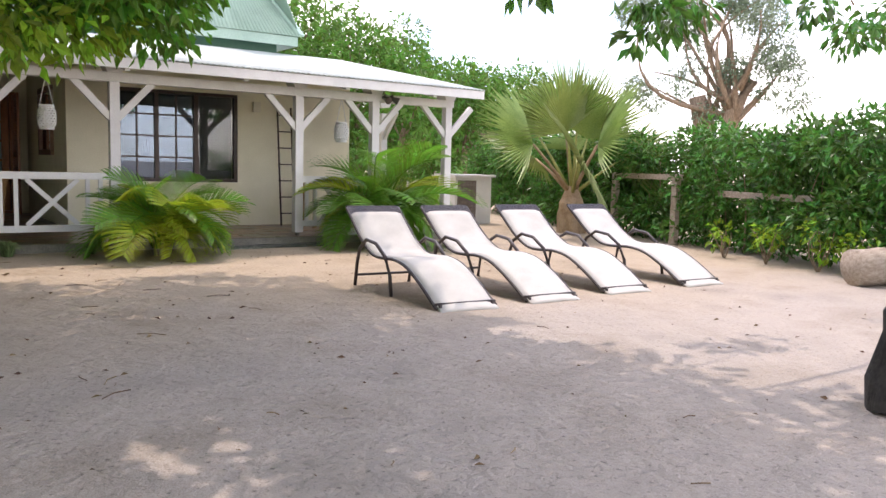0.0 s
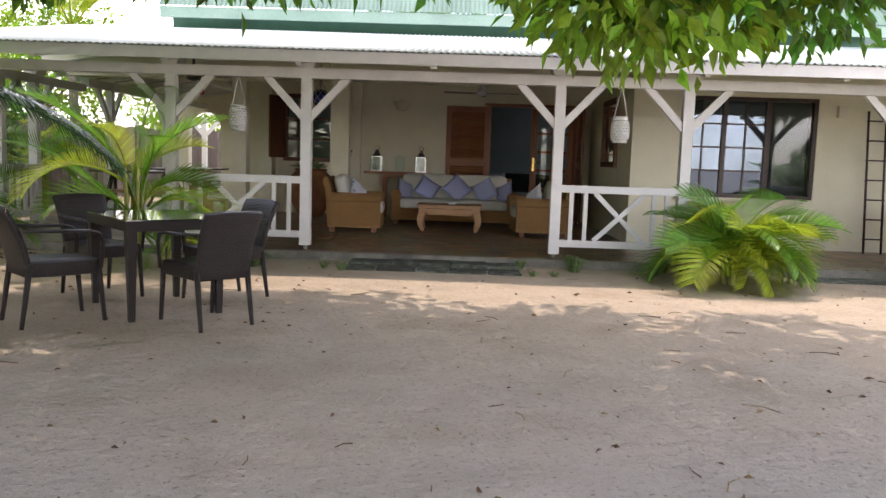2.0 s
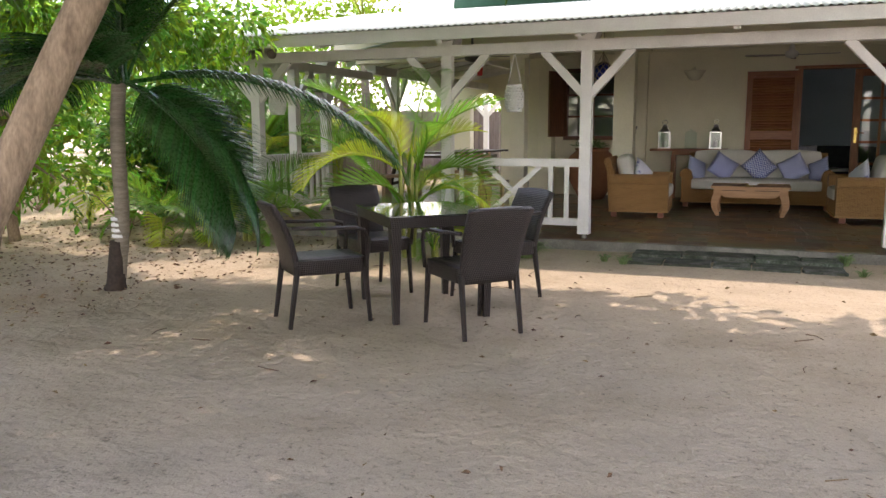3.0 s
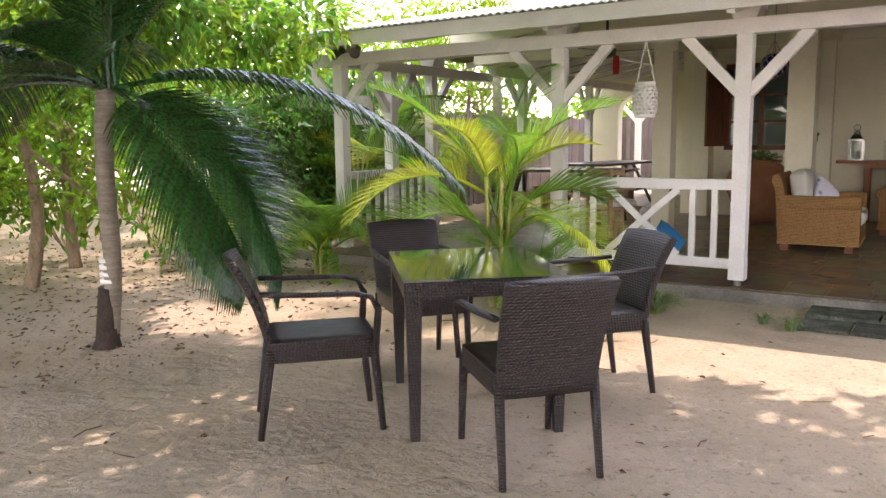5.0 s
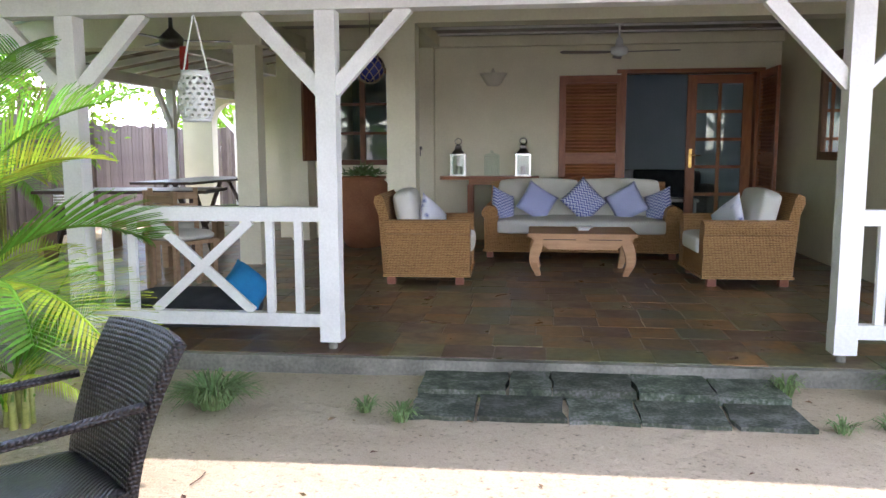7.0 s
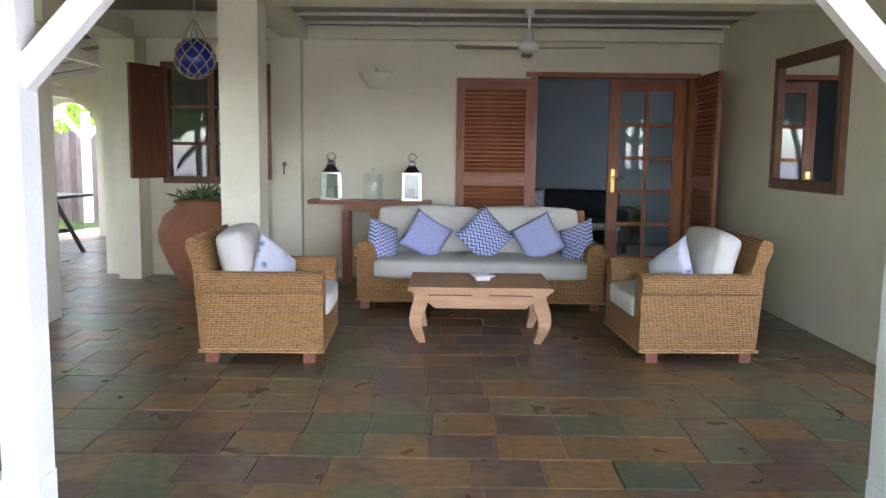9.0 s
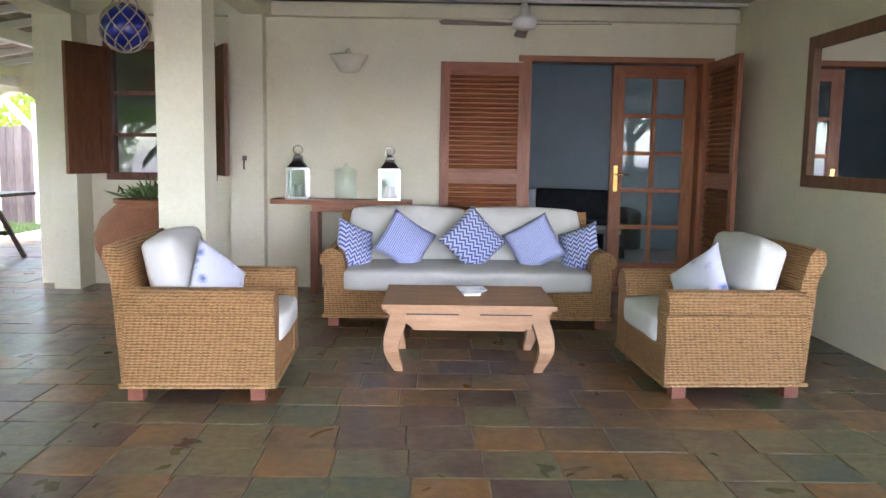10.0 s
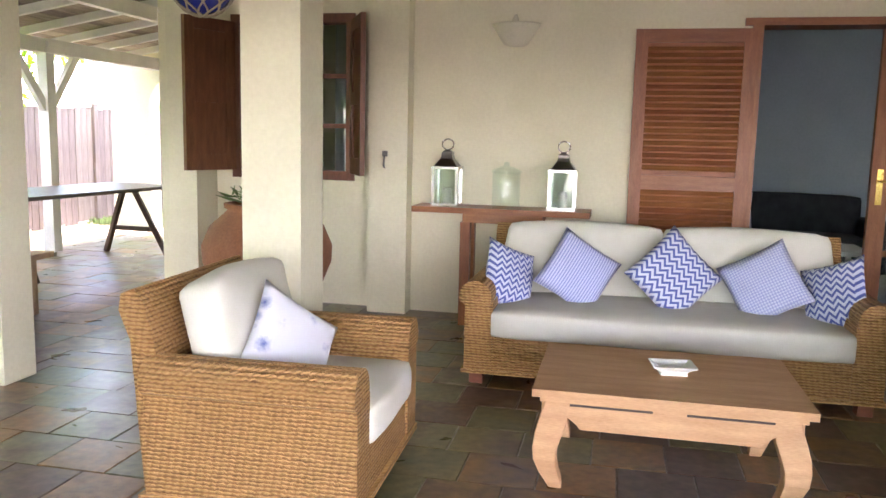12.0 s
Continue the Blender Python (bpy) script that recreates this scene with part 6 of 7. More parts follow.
def leaf_mesh(name, pts, dirs, sizes, material, fold=0.35, aspect=0.45):
    """Many pointed leaves, each folded along its rib, in one mesh."""
    n = len(pts)
    d = dirs / np.linalg.norm(dirs, axis=1)[:, None]
    up = np.random.normal(size=(n, 3)) + np.array([0, 0, 1.2])
    side = np.cross(d, up)
    side /= np.linalg.norm(side, axis=1)[:, None] + 1e-9
    nrm = np.cross(side, d)
    s = sizes[:, None]
    tip = pts + d * s - nrm * s * 0.12
    mid = pts + d * s * 0.45
    a = mid + side * s * aspect * 0.5 + nrm * s * fold * 0.25
    b = mid - side * s * aspect * 0.5 + nrm * s * fold * 0.25
    v = np.stack([pts, a, tip, b], 1).reshape(-1, 3)
    i = np.arange(n) * 4
    f = np.concatenate([np.stack([i, i + 1, i + 2], 1), np.stack([i, i + 2, i + 3], 1)])
    me = bpy.data.meshes.new(name)
    me.from_pydata(v.tolist(), [], f.tolist())
    me.materials.append(material)
    return me


def clumps(centres, radii, per, size, droop=0.3, flat=0.75):
    """Leaf positions in and mostly near the surface of the given clumps."""
    P, D, S = [], [], []
    for c, r in zip(centres, radii):
        k = max(8, int(per * r * r))
        u = np.random.normal(size=(k, 3))
        u /= np.linalg.norm(u, axis=1)[:, None]
        rr = r * np.random.uniform(0.35, 1.05, k)[:, None] ** 0.6
        lump = 1 + 0.35 * np.sin(u[:, :1] * 5 + c[0] * 3) * np.cos(u[:, 1:2] * 4 + c[1])
        P.append(np.array(c) + u * rr * lump * np.array([1, 1, flat]))
        D.append(u + np.random.normal(size=(k, 3)) * 0.6 - np.array([0, 0, droop]))
        S.append(np.random.uniform(0.6, 1.25, k) * size)
    return np.concatenate(P), np.concatenate(D), np.concatenate(S)


def crown(name, parent, centres, radii, per, size, material, label="", droop=0.3):
    ob = new(name, leaf_mesh(name, *clumps(centres, radii, per, size, droop), material))
    if parent is not None:
        ob.parent = parent
    return tagged(ob, label)


def limb(bm, p, q, r0, r1, bend=0.12, n=6, sides=8):
    p, q = Vector(p), Vector(q)
    pts = []
    off = Vector(np.random.normal(size=3)) * bend * (q - p).length * 0.5
    for i in range(n + 1):
        u = i / n
        pts.append(p.lerp(q, u) + off * math.sin(math.pi * u))
    tube(bm, pts, [r0 + (r1 - r0) * i / n for i in range(n + 1)], sides)


def tree(x, y, h, spread, label, leaf_mat, leaf=0.14, per=90, trunk_r=0.09, n_clump=14, z0=None, lean=(0, 0), low=0.45, base=SAND_Z):
    tr_ = thing("tree", label, "tree", "", (x, y, base))
    top = Vector((lean[0], lean[1], h * 0.55))
    bm = bmesh.new()
    limb(bm, (0, 0, -0.05), top, trunk_r, trunk_r * 0.6, 0.08)
    part("trunk", bm, BARK, tr_, "", True)
    cs, rs = [], []
    for i in range(n_clump):
        a = i * 2.4 + random.uniform(-0.4, 0.4)
        rad = spread * math.sqrt(random.uniform(0.05, 1)) * 0.8
        z = h * random.uniform(low, 0.95)
        c = Vector((top.x + rad * math.cos(a), top.y + rad * math.sin(a), z))
        cs.append(tuple(c))
        rs.append(spread * random.uniform(0.28, 0.5))
        if i < 7:
            bm = bmesh.new()
            limb(bm, top * random.uniform(0.7, 1.0), c, trunk_r * 0.5, trunk_r * 0.15, 0.15)
            part("limb", bm, BARK, tr_, "", True)
    crown("crown", tr_, cs, rs, per, leaf, leaf_mat)
    return tr_


def frond_mesh(name, length, arch, n, leaflet, width, material, hang=0.5, spread=0.8, petiole=0.2, twist=0.0):
    """A feather palm leaf growing from the origin along +x, arching down."""
    def rach(u):
        a = radians(arch[0]) + (radians(arch[1]) - radians(arch[0])) * u
        return a
    pts = [Vector((0, 0, 0))]
    steps = 18
    for i in range(steps):
        a = rach((i + 0.5) / steps)
        pts.append(pts[-1] + Vector((math.cos(a), 0, math.sin(a))) * length / steps)
    bm = bmesh.new()
    tube(bm, pts, [0.016 * (1 - 0.8 * i / steps) * (0.6 + length * 0.25) for i in range(steps + 1)], 5)
    rnd = random.Random(name + str(length))
    for i in range(n):
        u = petiole + (1 - petiole) * (i + 0.5) / n
        k = u * steps
        j = min(int(k), steps - 1)
        p = pts[j].lerp(pts[j + 1], k - j)
        t = (pts[j + 1] - pts[j]).normalized()
        up = Vector((0, 1, 0)).cross(t) * -1
        L = leaflet * (0.45 + 0.75 * math.sin(math.pi * min(1, 0.12 + (u - petiole) / (1 - petiole) * 0.86)))
        for s in (-1, 1):
            d = (t * (0.5 + 0.25 * u) + Vector((0, s, 0)) * spread + up * (0.25 - 0.0 * u)).normalized()
            q = []
            cur = p.copy()
            dd = d.copy()
            for m_ in range(5):
                q.append(cur.copy())
                cur = cur + dd * L / 4 * rnd.uniform(0.9, 1.1)
                dd = (dd + Vector((0, 0, -hang)) * 0.5 * (0.5 + m_ * 0.35)).normalized()
            sd = d.cross(Vector((0, 0, 1)))
            sd = (sd if sd.length > 0.05 else Vector((0, 1, 0))).normalized()
            ws = [0.5, 1.0, 0.85, 0.5, 0.04]
            ring = [(bm.verts.new(a + sd * width * w_ / 2 + Vector((0, 0, 0.003))), bm.verts.new(a - sd * width * w_ / 2)) for a, w_ in zip(q, ws)]
            for (a, b), (c, e) in zip(ring, ring[1:]):
                bm.faces.new((a, b, e, c))
    me = bpy.data.meshes.new(name)
    bm.to_mesh(me)
    bm.free()
    me.materials.append(material)
    return me


ARECA = [frond_mesh("frond", L, arch, 46, 0.27 * L, 0.0125, mt, 0.28, 0.75, 0.26) for L, arch, mt in ((1.1, (86, -50), PALM), (1.0, (80, -60), PALM), (1.25, (90, 0), PALM), (0.95, (80, -55), PALM_YELLOW), (1.15, (88, -25), PALM_YELLOW))]


def areca(x, y, scale, n, label, yellow=0.35, seed=0, tall=0.0, z=SAND_Z, leaves=None):
    rnd = random.Random(seed)
    pl = thing("areca_palm", label, "palm", "areca palms", (x, y, z))
    for k in range(5):
        bm = bmesh.new()
        a = k * 1.3 + seed
        tube(bm, [(0.05 * math.cos(a), 0.05 * math.sin(a), -0.03), (0.09 * math.cos(a) * scale, 0.09 * math.sin(a) * scale, (0.25 + tall) * scale)], [0.022, 0.014], 6)
        part("cane", bm, STALK, pl, "", True)
    for i in range(n):
        me = rnd.choice((leaves or ARECA)[3:]) if rnd.random() < yellow else rnd.choice((leaves or ARECA)[:3])
        fo = new("frond", me)
        fo.parent = pl
        s = scale * rnd.uniform(0.75, 1.12)
        a = i * 137.5 + rnd.uniform(-20, 20)
        fo.matrix_basis = pose(0.07 * math.cos(a), 0.07 * math.sin(a), (0.10 + tall * rnd.uniform(0.3, 1)) * scale, rnd.uniform(-25, 25), rnd.uniform(-14, 30), a) @ Matrix.Diagonal((s, s, s, 1))
    return pl


areca(4.66, -0.95, 0.98, 72, "bushy areca palm with yellowing fronds by the railing", 0.45, 1)
areca(7.75, -0.85, 1.15, 60, "dark green areca palm at the veranda corner", 0.08, 2, 0.15)
ARECA_TALL = [frond_mesh("frond", L, arch, 42, 0.24 * L, 0.0105, mt, 0.18, 0.62, 0.22) for L, arch, mt in ((1.15, (84, -5), PALM), (1.0, (76, -35), PALM), (1.2, (92, 30), PALM), (1.05, (78, -20), PALM_YELLOW), (1.15, (82, 5), PALM_YELLOW))]
areca(-1.52, -1.25, 1.16, 15, "tall areca palm with bright yellow-green fronds", 0.42, 3, 0.62, SAND_Z, ARECA_TALL)
areca(-1.22, -1.20, 0.66, 12, "small areca palm beside the railing", 0.1, 31, 0.1, SAND_Z, ARECA_TALL)
areca(-3.75, -0.8, 0.95, 18, "young areca palm near the low step", 0.2, 4)
areca(-4.9, -1.0, 1.0, 14, "young areca palm under the trees", 0.3, 5)
areca(-5.4, 1.8, 1.5, 16, "tall areca palm beside the side veranda", 0.4, 6, 0.5)
areca(-5.9, 5.2, 1.3, 16, "tall areca palm beside the side veranda", 0.5, 7, 0.7)
areca(-6.8, 0.4, 1.3, 14, "areca palm in the side garden", 0.4, 8, 0.3)
areca(10.2, 1.3, 0.75, 12, "dark green young palm near the utility box", 0.0, 9)


# coconut palms with long drooping fronds
COCO = [frond_mesh("frond", 2.1, (35, -48), 70, 0.60, 0.030, PALM_DARK, 0.95, 0.8, 0.14), frond_mesh("frond", 2.4, (62, -12), 64, 0.52, 0.027, PALM_DARK, 0.5, 0.8, 0.14), frond_mesh("frond", 1.9, (10, -72), 62, 0.64, 0.034, PALM_DARK, 0.38, 0.85, 0.10), frond_mesh("frond", 2.2, (14, -46), 72, 0.50, 0.030, PALM_DARK, 0.9, 0.8, 0.10)]


def coconut(x, y, h, fronds, label, r=0.075, leaves=COCO, lean=0.0):
    pl = thing("coconut_palm", label, "palm", "coconut palms", (x, y, SAND_Z))
    bm = bmesh.new()
    n = 22
    pts = [(0.03 * math.sin(i * 0.2) + lean * i / n, 0.02 * math.sin(i * 0.3), h * i / n - 0.03) for i in range(n + 1)]
    tube(bm, pts, [r * (1.35 if i == 0 else 1.12 if i < 3 else 1.0 + 0.05 * (i % 2)) for i in range(n + 1)], 14)
    part("trunk", bm, PALM_BARK, pl, "pale ringed trunk", True)
    bm = bmesh.new()
    tube(bm, [(0, 0, 0), (0.004 + lean * 0.03, 0, 0.05), (0.006 + lean * 0.4 / h, 0.003, 0.40)], [r * 1.75, r * 1.4, r * 1.12], 14)
    part("root_collar", bm, DARK_BARK, pl, "dark fibrous base", True)
    for k in range(4):
        bm = bmesh.new()
        tube(bm, [(0.012 + lean * 0.5 / h, 0.006, 0.43 + 0.045 * k), (0.012 + lean * 0.5 / h, 0.006, 0.455 + 0.045 * k)], r * 1.08, 14)
        part("painted_ring", bm, WHITE, pl, "worn white painted ring", True)
    for k, az, pitch, s, *roll in fronds:
        fo = new("frond", leaves[k])
        fo.parent = pl
        fo.matrix_basis = pose(lean + 0.04 * math.cos(radians(az)), 0.04 * math.sin(radians(az)), h - 0.05, roll[0] if roll else 0, -pitch, az) @ Matrix.Diagonal((s, s, s, 1))
    return pl


coconut(-3.05, -3.63, 1.68, [(3, 35, 0, 1.0), (2, 24, -22, 0.85, 20), (2, 6, -32, 0.8, 30), (2, 48, -28, 0.75, -20), (1, 78, 8, 0.85), (1, 112, 12, 1.0), (0, 150, 6, 1.0), (0, 185, -8, 1.0), (1, 200, 10, 1.0), (2, 215, 5, 0.9), (0, 240, -4, 0.95), (2, 265, 10, 0.8), (2, 290, 30, 0.7), (1, 330, 34, 0.7), (1, 55, 34, 0.8), (1, 20, 55, 0.8), (1, 180, 50, 0.9), (1, 260, 48, 0.8)], "young coconut palm with drooping glossy fronds", 0.054, lean=0.19)
COCO_Y = [frond_mesh("frond", 2.3, (58, -20), 60, 0.5, 0.034, PALM_YELLOW, 0.5, 0.8, 0.14)]
coconut(-6.6, -5.0, 1.9, [(1, a, 4, 1.0) for a in range(0, 360, 45)], "young coconut palm under the trees")
coconut(-6.3, 7.2, 3.7, [(0, a + 10, 6, 1.0) for a in range(0, 360, 40)], "tall palm with yellowing fronds behind the side veranda", 0.09, COCO_Y)
coconut(-5.0, -6.0, 2.3, [(1, a + 15, 4, 0.9) for a in range(0, 360, 45)], "young coconut palm under the trees")


# fan palm
def fan_leaf_mesh(R=1.30, seg=40, spread=150):
    bm = bmesh.new()
    c = bm.verts.new((0, 0, 0))
    for i in range(seg):
        a0 = radians(-spread / 2 + spread * i / seg)
        a1 = radians(-spread / 2 + spread * (i + 1) / seg)
        am = (a0 + a1) / 2
        rr = R * (0.80 + 0.2 * math.cos(am * 0.5)) * (0.95 + 0.1 * math.sin(i * 7.3))
        m1 = [bm.verts.new((rr * 0.55 * math.cos(t), rr * 0.55 * math.sin(t), z)) for t, z in ((a0, -0.012), (am, 0.018), (a1, -0.012))]
        tip = bm.verts.new((rr * math.cos(am), rr * math.sin(am), -0.10 - 0.05 * math.sin(i * 3.1)))
        bm.faces.new((c, m1[0], m1[1]))
        bm.faces.new((c, m1[1], m1[2]))
        bm.faces.new((m1[0], tip, m1[1]))
        bm.faces.new((m1[1], tip, m1[2]))
    me = bpy.data.meshes.new("fan_blade")
    bm.to_mesh(me)
    bm.free()
    me.materials.append(FAN_LEAF)
    return me


FAN = fan_leaf_mesh()
fp = thing("fan_palm", "large fan palm with stiff pleated leaves", "palm", "", (12.25, -0.02, SAND_Z))
bm = bmesh.new()
tube(bm, [(0, 0, -0.05), (0.02, 0, 0.25), (0.0, 0.02, 0.55), (0, 0, 0.85)], [0.27, 0.25, 0.21, 0.12], 16)
bmesh.ops.subdivide_edges(bm, edges=bm.edges[:], cuts=2, use_grid_fill=True)
for v in bm.verts:
    f = 1 + 0.25 * noise.noise(Vector((v.co.x * 9, v.co.y * 9, v.co.z * 5)))
    v.co.x *= f
    v.co.y *= f
part("trunk", bm, TAN, fp, "fibrous brown trunk")
for k in range(13):
    az = k * 137.5 + 20
    el = 86 - k * 5.0
    L = 1.12 + 0.14 * math.sin(k * 2.3)
    d = Vector((math.cos(radians(az)) * math.cos(radians(el)), math.sin(radians(az)) * math.cos(radians(el)), math.sin(radians(el))))
    lf = new("leaf_blade", FAN)
    lf.parent = fp
    stalk = bmesh.new()
    tube(stalk, [(0, 0, 0.68), tuple(Vector((0, 0, 0.75)) + d * L * 0.6), tuple(Vector((0, 0, 0.75)) + d * L)], [0.045, 0.026, 0.018], 6)
    lf.parent = part("leaf_stalk", stalk, TAN if k % 2 else STALK, fp, "", True)
    x_ax = (d + Vector((0, 0, -0.12 - 0.02 * k))).normalized()
    z_ax = Vector((0, 0, 1)) - x_ax * x_ax.z
    z_ax = (z_ax if z_ax.length > 0.05 else Vector((math.cos(az), math.sin(az), 0))).normalized()
    y_ax = z_ax.cross(x_ax)
    tilt_ = Matrix.Rotation(radians(60 * math.sin(k * 1.9 + 0.6)), 3, x_ax)
    y_ax, z_ax = tilt_ @ y_ax, tilt_ @ z_ax
    lf.matrix_basis = Matrix.Translation(Vector((0, 0, 0.75)) + d * L) @ Matrix((x_ax, y_ax, z_ax)).transposed().to_4x4()


# hedge along the east side
def hedge(line, depth, h, label):
    he = thing("hedge", label, "hedge")
    for (x0, y0), (x1, y1) in zip(line, line[1:]):
        L = math.hypot(x1 - x0, y1 - y0)
        cs, rs = [], []
        n = int(L * 24)
        for i in range(n):
            u = random.random()
            o = random.uniform(-depth / 2, depth / 2)
            z = SAND_Z + random.uniform(0.25, h - 0.22)
            cs.append((x0 + (x1 - x0) * u - (y1 - y0) / L * o, y0 + (y1 - y0) * u + (x1 - x0) / L * o, z))
            rs.append(random.uniform(0.28, 0.44))
        crown("foliage", he, cs, rs, 1500, 0.12, LEAF_HEDGE)
        bm = bmesh.new()
        for i in range(int(L * 3)):
            u = random.random()
            o = random.uniform(-depth / 3, depth / 3)
            b = Vector((x0 + (x1 - x0) * u - (y1 - y0) / L * o, y0 + (y1 - y0) * u, SAND_Z - 0.03))
            limb(bm, b, b + Vector((random.uniform(-0.3, 0.3), random.uniform(-0.3, 0.3), h * 0.7)), 0.016, 0.006, 0.2, 4, 5)
        tagged(part("stem", bm, BARK, he), kind="stuff")
    return he


hedge([(15.6, 6.5), (14.6, 3.2), (13.6, 0.6), (12.9, -2.2), (12.0, -5.0), (11.2, -8.5)], 1.0, 1.95, "dense green hedge with glossy leaves")
hedge([(-5.75, -0.2), (-6.0, 1.6), (-6.15, 3.9)], 0.9, 2.2, "dark green hedge beside the side veranda")
for x, y, s in ((11.3, -4.6, 0.3), (11.15, -5.4, 0.34), (11.4, -3.9, 0.24), (10.95, -6.0, 0.26)):
    pl = thing("garden_shrub", "small yellow-green shrub before the hedge", "shrub", "shrubs before the hedge", (x, y, SAND_Z))
    bm = bmesh.new()
    for k in range(5):
        limb(bm, (0, 0, -0.02), (random.uniform(-s, s), random.uniform(-s, s), s * 1.5), 0.010, 0.004, 0.2, 3, 5)
    tagged(part("stem", bm, BARK, pl), kind="stuff")
    crown("foliage", pl, [(random.uniform(-s, s) * 0.6, random.uniform(-s, s) * 0.6, s * random.uniform(0.7, 1.7)) for _ in range(6)], [s * 0.5] * 6, 700, 0.11, LEAF_BRIGHT)


# the shade tree over the yard
sh = thing("shade_tree", "broad shade tree with a leaning trunk", "tree", "", (0, 0, 0))
bm = bmesh.new()
tube(bm, [(-1.12, -6.85, SAND_Z - 0.05), (-0.95, -6.70, 0.41), (-0.81, -6.60, 0.745), (-0.71, -6.45, 1.09), (-0.625, -6.37, 1.33), (-0.535, -6.25, 1.63), (-0.2, -6.0, 2.5), (0.3, -5.8, 3.2)], [0.13, 0.085, 0.074, 0.068, 0.066, 0.066, 0.062, 0.055], 14)
part("trunk", bm, BARK, sh, "", True)
cs, rs = [], []
for i in range(300):
    x, y = random.uniform(-6.5, 5.5), random.uniform(-10.2, -1.25)
    cs.append((x, y, random.uniform(3.75, 4.8) if y > -5 or x > 3 else random.uniform(3.3, 4.6)))
    rs.append(random.uniform(0.55, 0.85))
crown("crown", sh, cs, rs, 600, 0.23, LEAF, "", 0.5)
for i in range(10):
    bm = bmesh.new()
    c = cs[i * 7]
    limb(bm, (0.3 - 0.1 * (i % 3), -5.8, 3.15), c, 0.06, 0.018, 0.12, 6, 7)
    part("limb", bm, BARK, sh, "", True)
# low hanging branches
low_c = [(2.45, -6.25, 1.68), (2.75, -6.1, 1.74), (2.3, -6.0, 1.8), (2.95, -5.9, 1.83), (2.6, -5.7, 1.85), (3.2, -6.2, 1.93), (2.2, -5.6, 2.0), (2.7, -6.2, 2.05), (3.3, -5.8, 1.85), (2.95, -6.3, 1.95), (3.4, -6.1, 2.1), (2.35, -5.9, 2.15), (2.6, -6.05, 1.9), (3.0, -5.6, 2.1)]
# lowest clumps take the brighter leaf: sunlight put into their colour
for lo_, mt_ in (([c for c in low_c if c[2] < 1.85], LEAF_BRIGHT), ([c for c in low_c if c[2] >= 1.85], LEAF)):
    tagged(crown("low_branch", sh, lo_, [0.28] * len(lo_), 3000, 0.105, mt_, "", 0.7), kind="stuff")
low_c = [(1.6 - 0.45 * i + random.uniform(-0.2, 0.2), -4.6 + random.uniform(-0.5, 0.5), 2.2 + random.uniform(-0.05, 0.2)) for i in range(12)]
tagged(crown("low_branch", sh, low_c, [0.36] * len(low_c), 1500, 0.12, LEAF, "", 0.9), kind="stuff")
# eastern clumps use the darker hedge leaf, which puts their shade into the colour
low_c = [(5.4, -6.6, 2.2), (6.77, -6.6, 2.16), (6.5, -6.6, 1.98), (7.05, -6.6, 2.32), (6.65, -6.5, 2.3), (8.75, -6.6, 2.5), (9.3, -6.6, 2.36), (9.8, -6.6, 2.5)]
tagged(crown("low_branch", sh, low_c, (0.13, 0.2, 0.12, 0.2, 0.18, 0.18, 0.22, 0.28), 1700, 0.13, LEAF_HEDGE, "", 1.2), kind="stuff")
for a, b in (((0.3, -5.8, 3.2), (2.5, -6.0, 1.95)), ((0.3, -5.8, 3.2), (-1.5, -4.7, 2.4)), ((2.5, -6.4, 3.6), (6.7, -6.6, 2.4)), ((3.2, -6.2, 3.7), (9.3, -6.6, 2.6))):
    bm = bmesh.new()
    limb(bm, a, b, 0.03, 0.009, 0.1, 7, 6)
    part("limb", bm, BARK, sh, "", True)

for mt_, k_ in ((LEAF, 10), (LEAF_BRIGHT, 8)):
    low_c = [(random.uniform(-4.9, -3.5), -2.9 + 2.2 * random.random(), random.uniform(1.95, 2.5)) for i in range(k_)]
    tagged(crown("low_branch", sh, low_c, [0.38] * k_, 900, 0.12, mt_, "", 0.9), kind="stuff")
bm = bmesh.new()
limb(bm, (-0.3, -5.9, 3.1), (-4.2, -1.9, 2.5), 0.035, 0.010, 0.1, 8, 6)
part("limb", bm, BARK, sh, "", True)

# garden trees to the west
west = [(-7.6, 8.4, 4.9, 1.9), (-5.6, -2.7, 2.9, 1.1), (-6.3, -1.8, 2.7, 1.2), (-7.6, -3.2, 3.4, 1.5), (-8.2, -0.2, 3.3, 1.4), (-7.0, -5.6, 3.6, 1.4), (-9.6, -4.4, 4.2, 1.8), (-10.5, -1.5, 4.4, 1.9), (-10.2, 2.2, 4.3, 1.8), (-9.6, 7.0, 4.0, 1.7), (-12.5, 4.5, 5.2, 2.2), (-13.0, -6.0, 5.5, 2.4), (-13.5, 0.5, 5.4, 2.4), (-11.0, -8.6, 4.6, 2.0), (-8.6, -8.0, 4.0, 1.7), (-11.5, 10.5, 5.0, 2.1), (-6.8, 15.0, 4.4, 1.9), (-3.0, 16.0, 4.6, 2.0), (-8.8, -2.4, 3.9, 1.7), (-9.0, 4.0, 4.0, 1.6), (-11.8, -3.4, 5.0, 2.2), (-15.5, -2.5, 6.4, 2.8), (-15.0, 3.5, 6.4, 2.8), (-14.5, 8.5, 6.2, 2.6), (-8.8, 10.8, 4.4, 1.8)]
for i, (x, y, h, s) in enumerate(west):
    bright = i % 3 != 2
    tree(x, y, h, s, "small garden tree with bright yellow-green leaves" if bright else "small garden tree with dark green leaves", LEAF_BRIGHT if bright else LEAF, 0.14 if i < 6 else 0.2, 420 if i < 6 else 240, 0.07, 20, low=0.22)
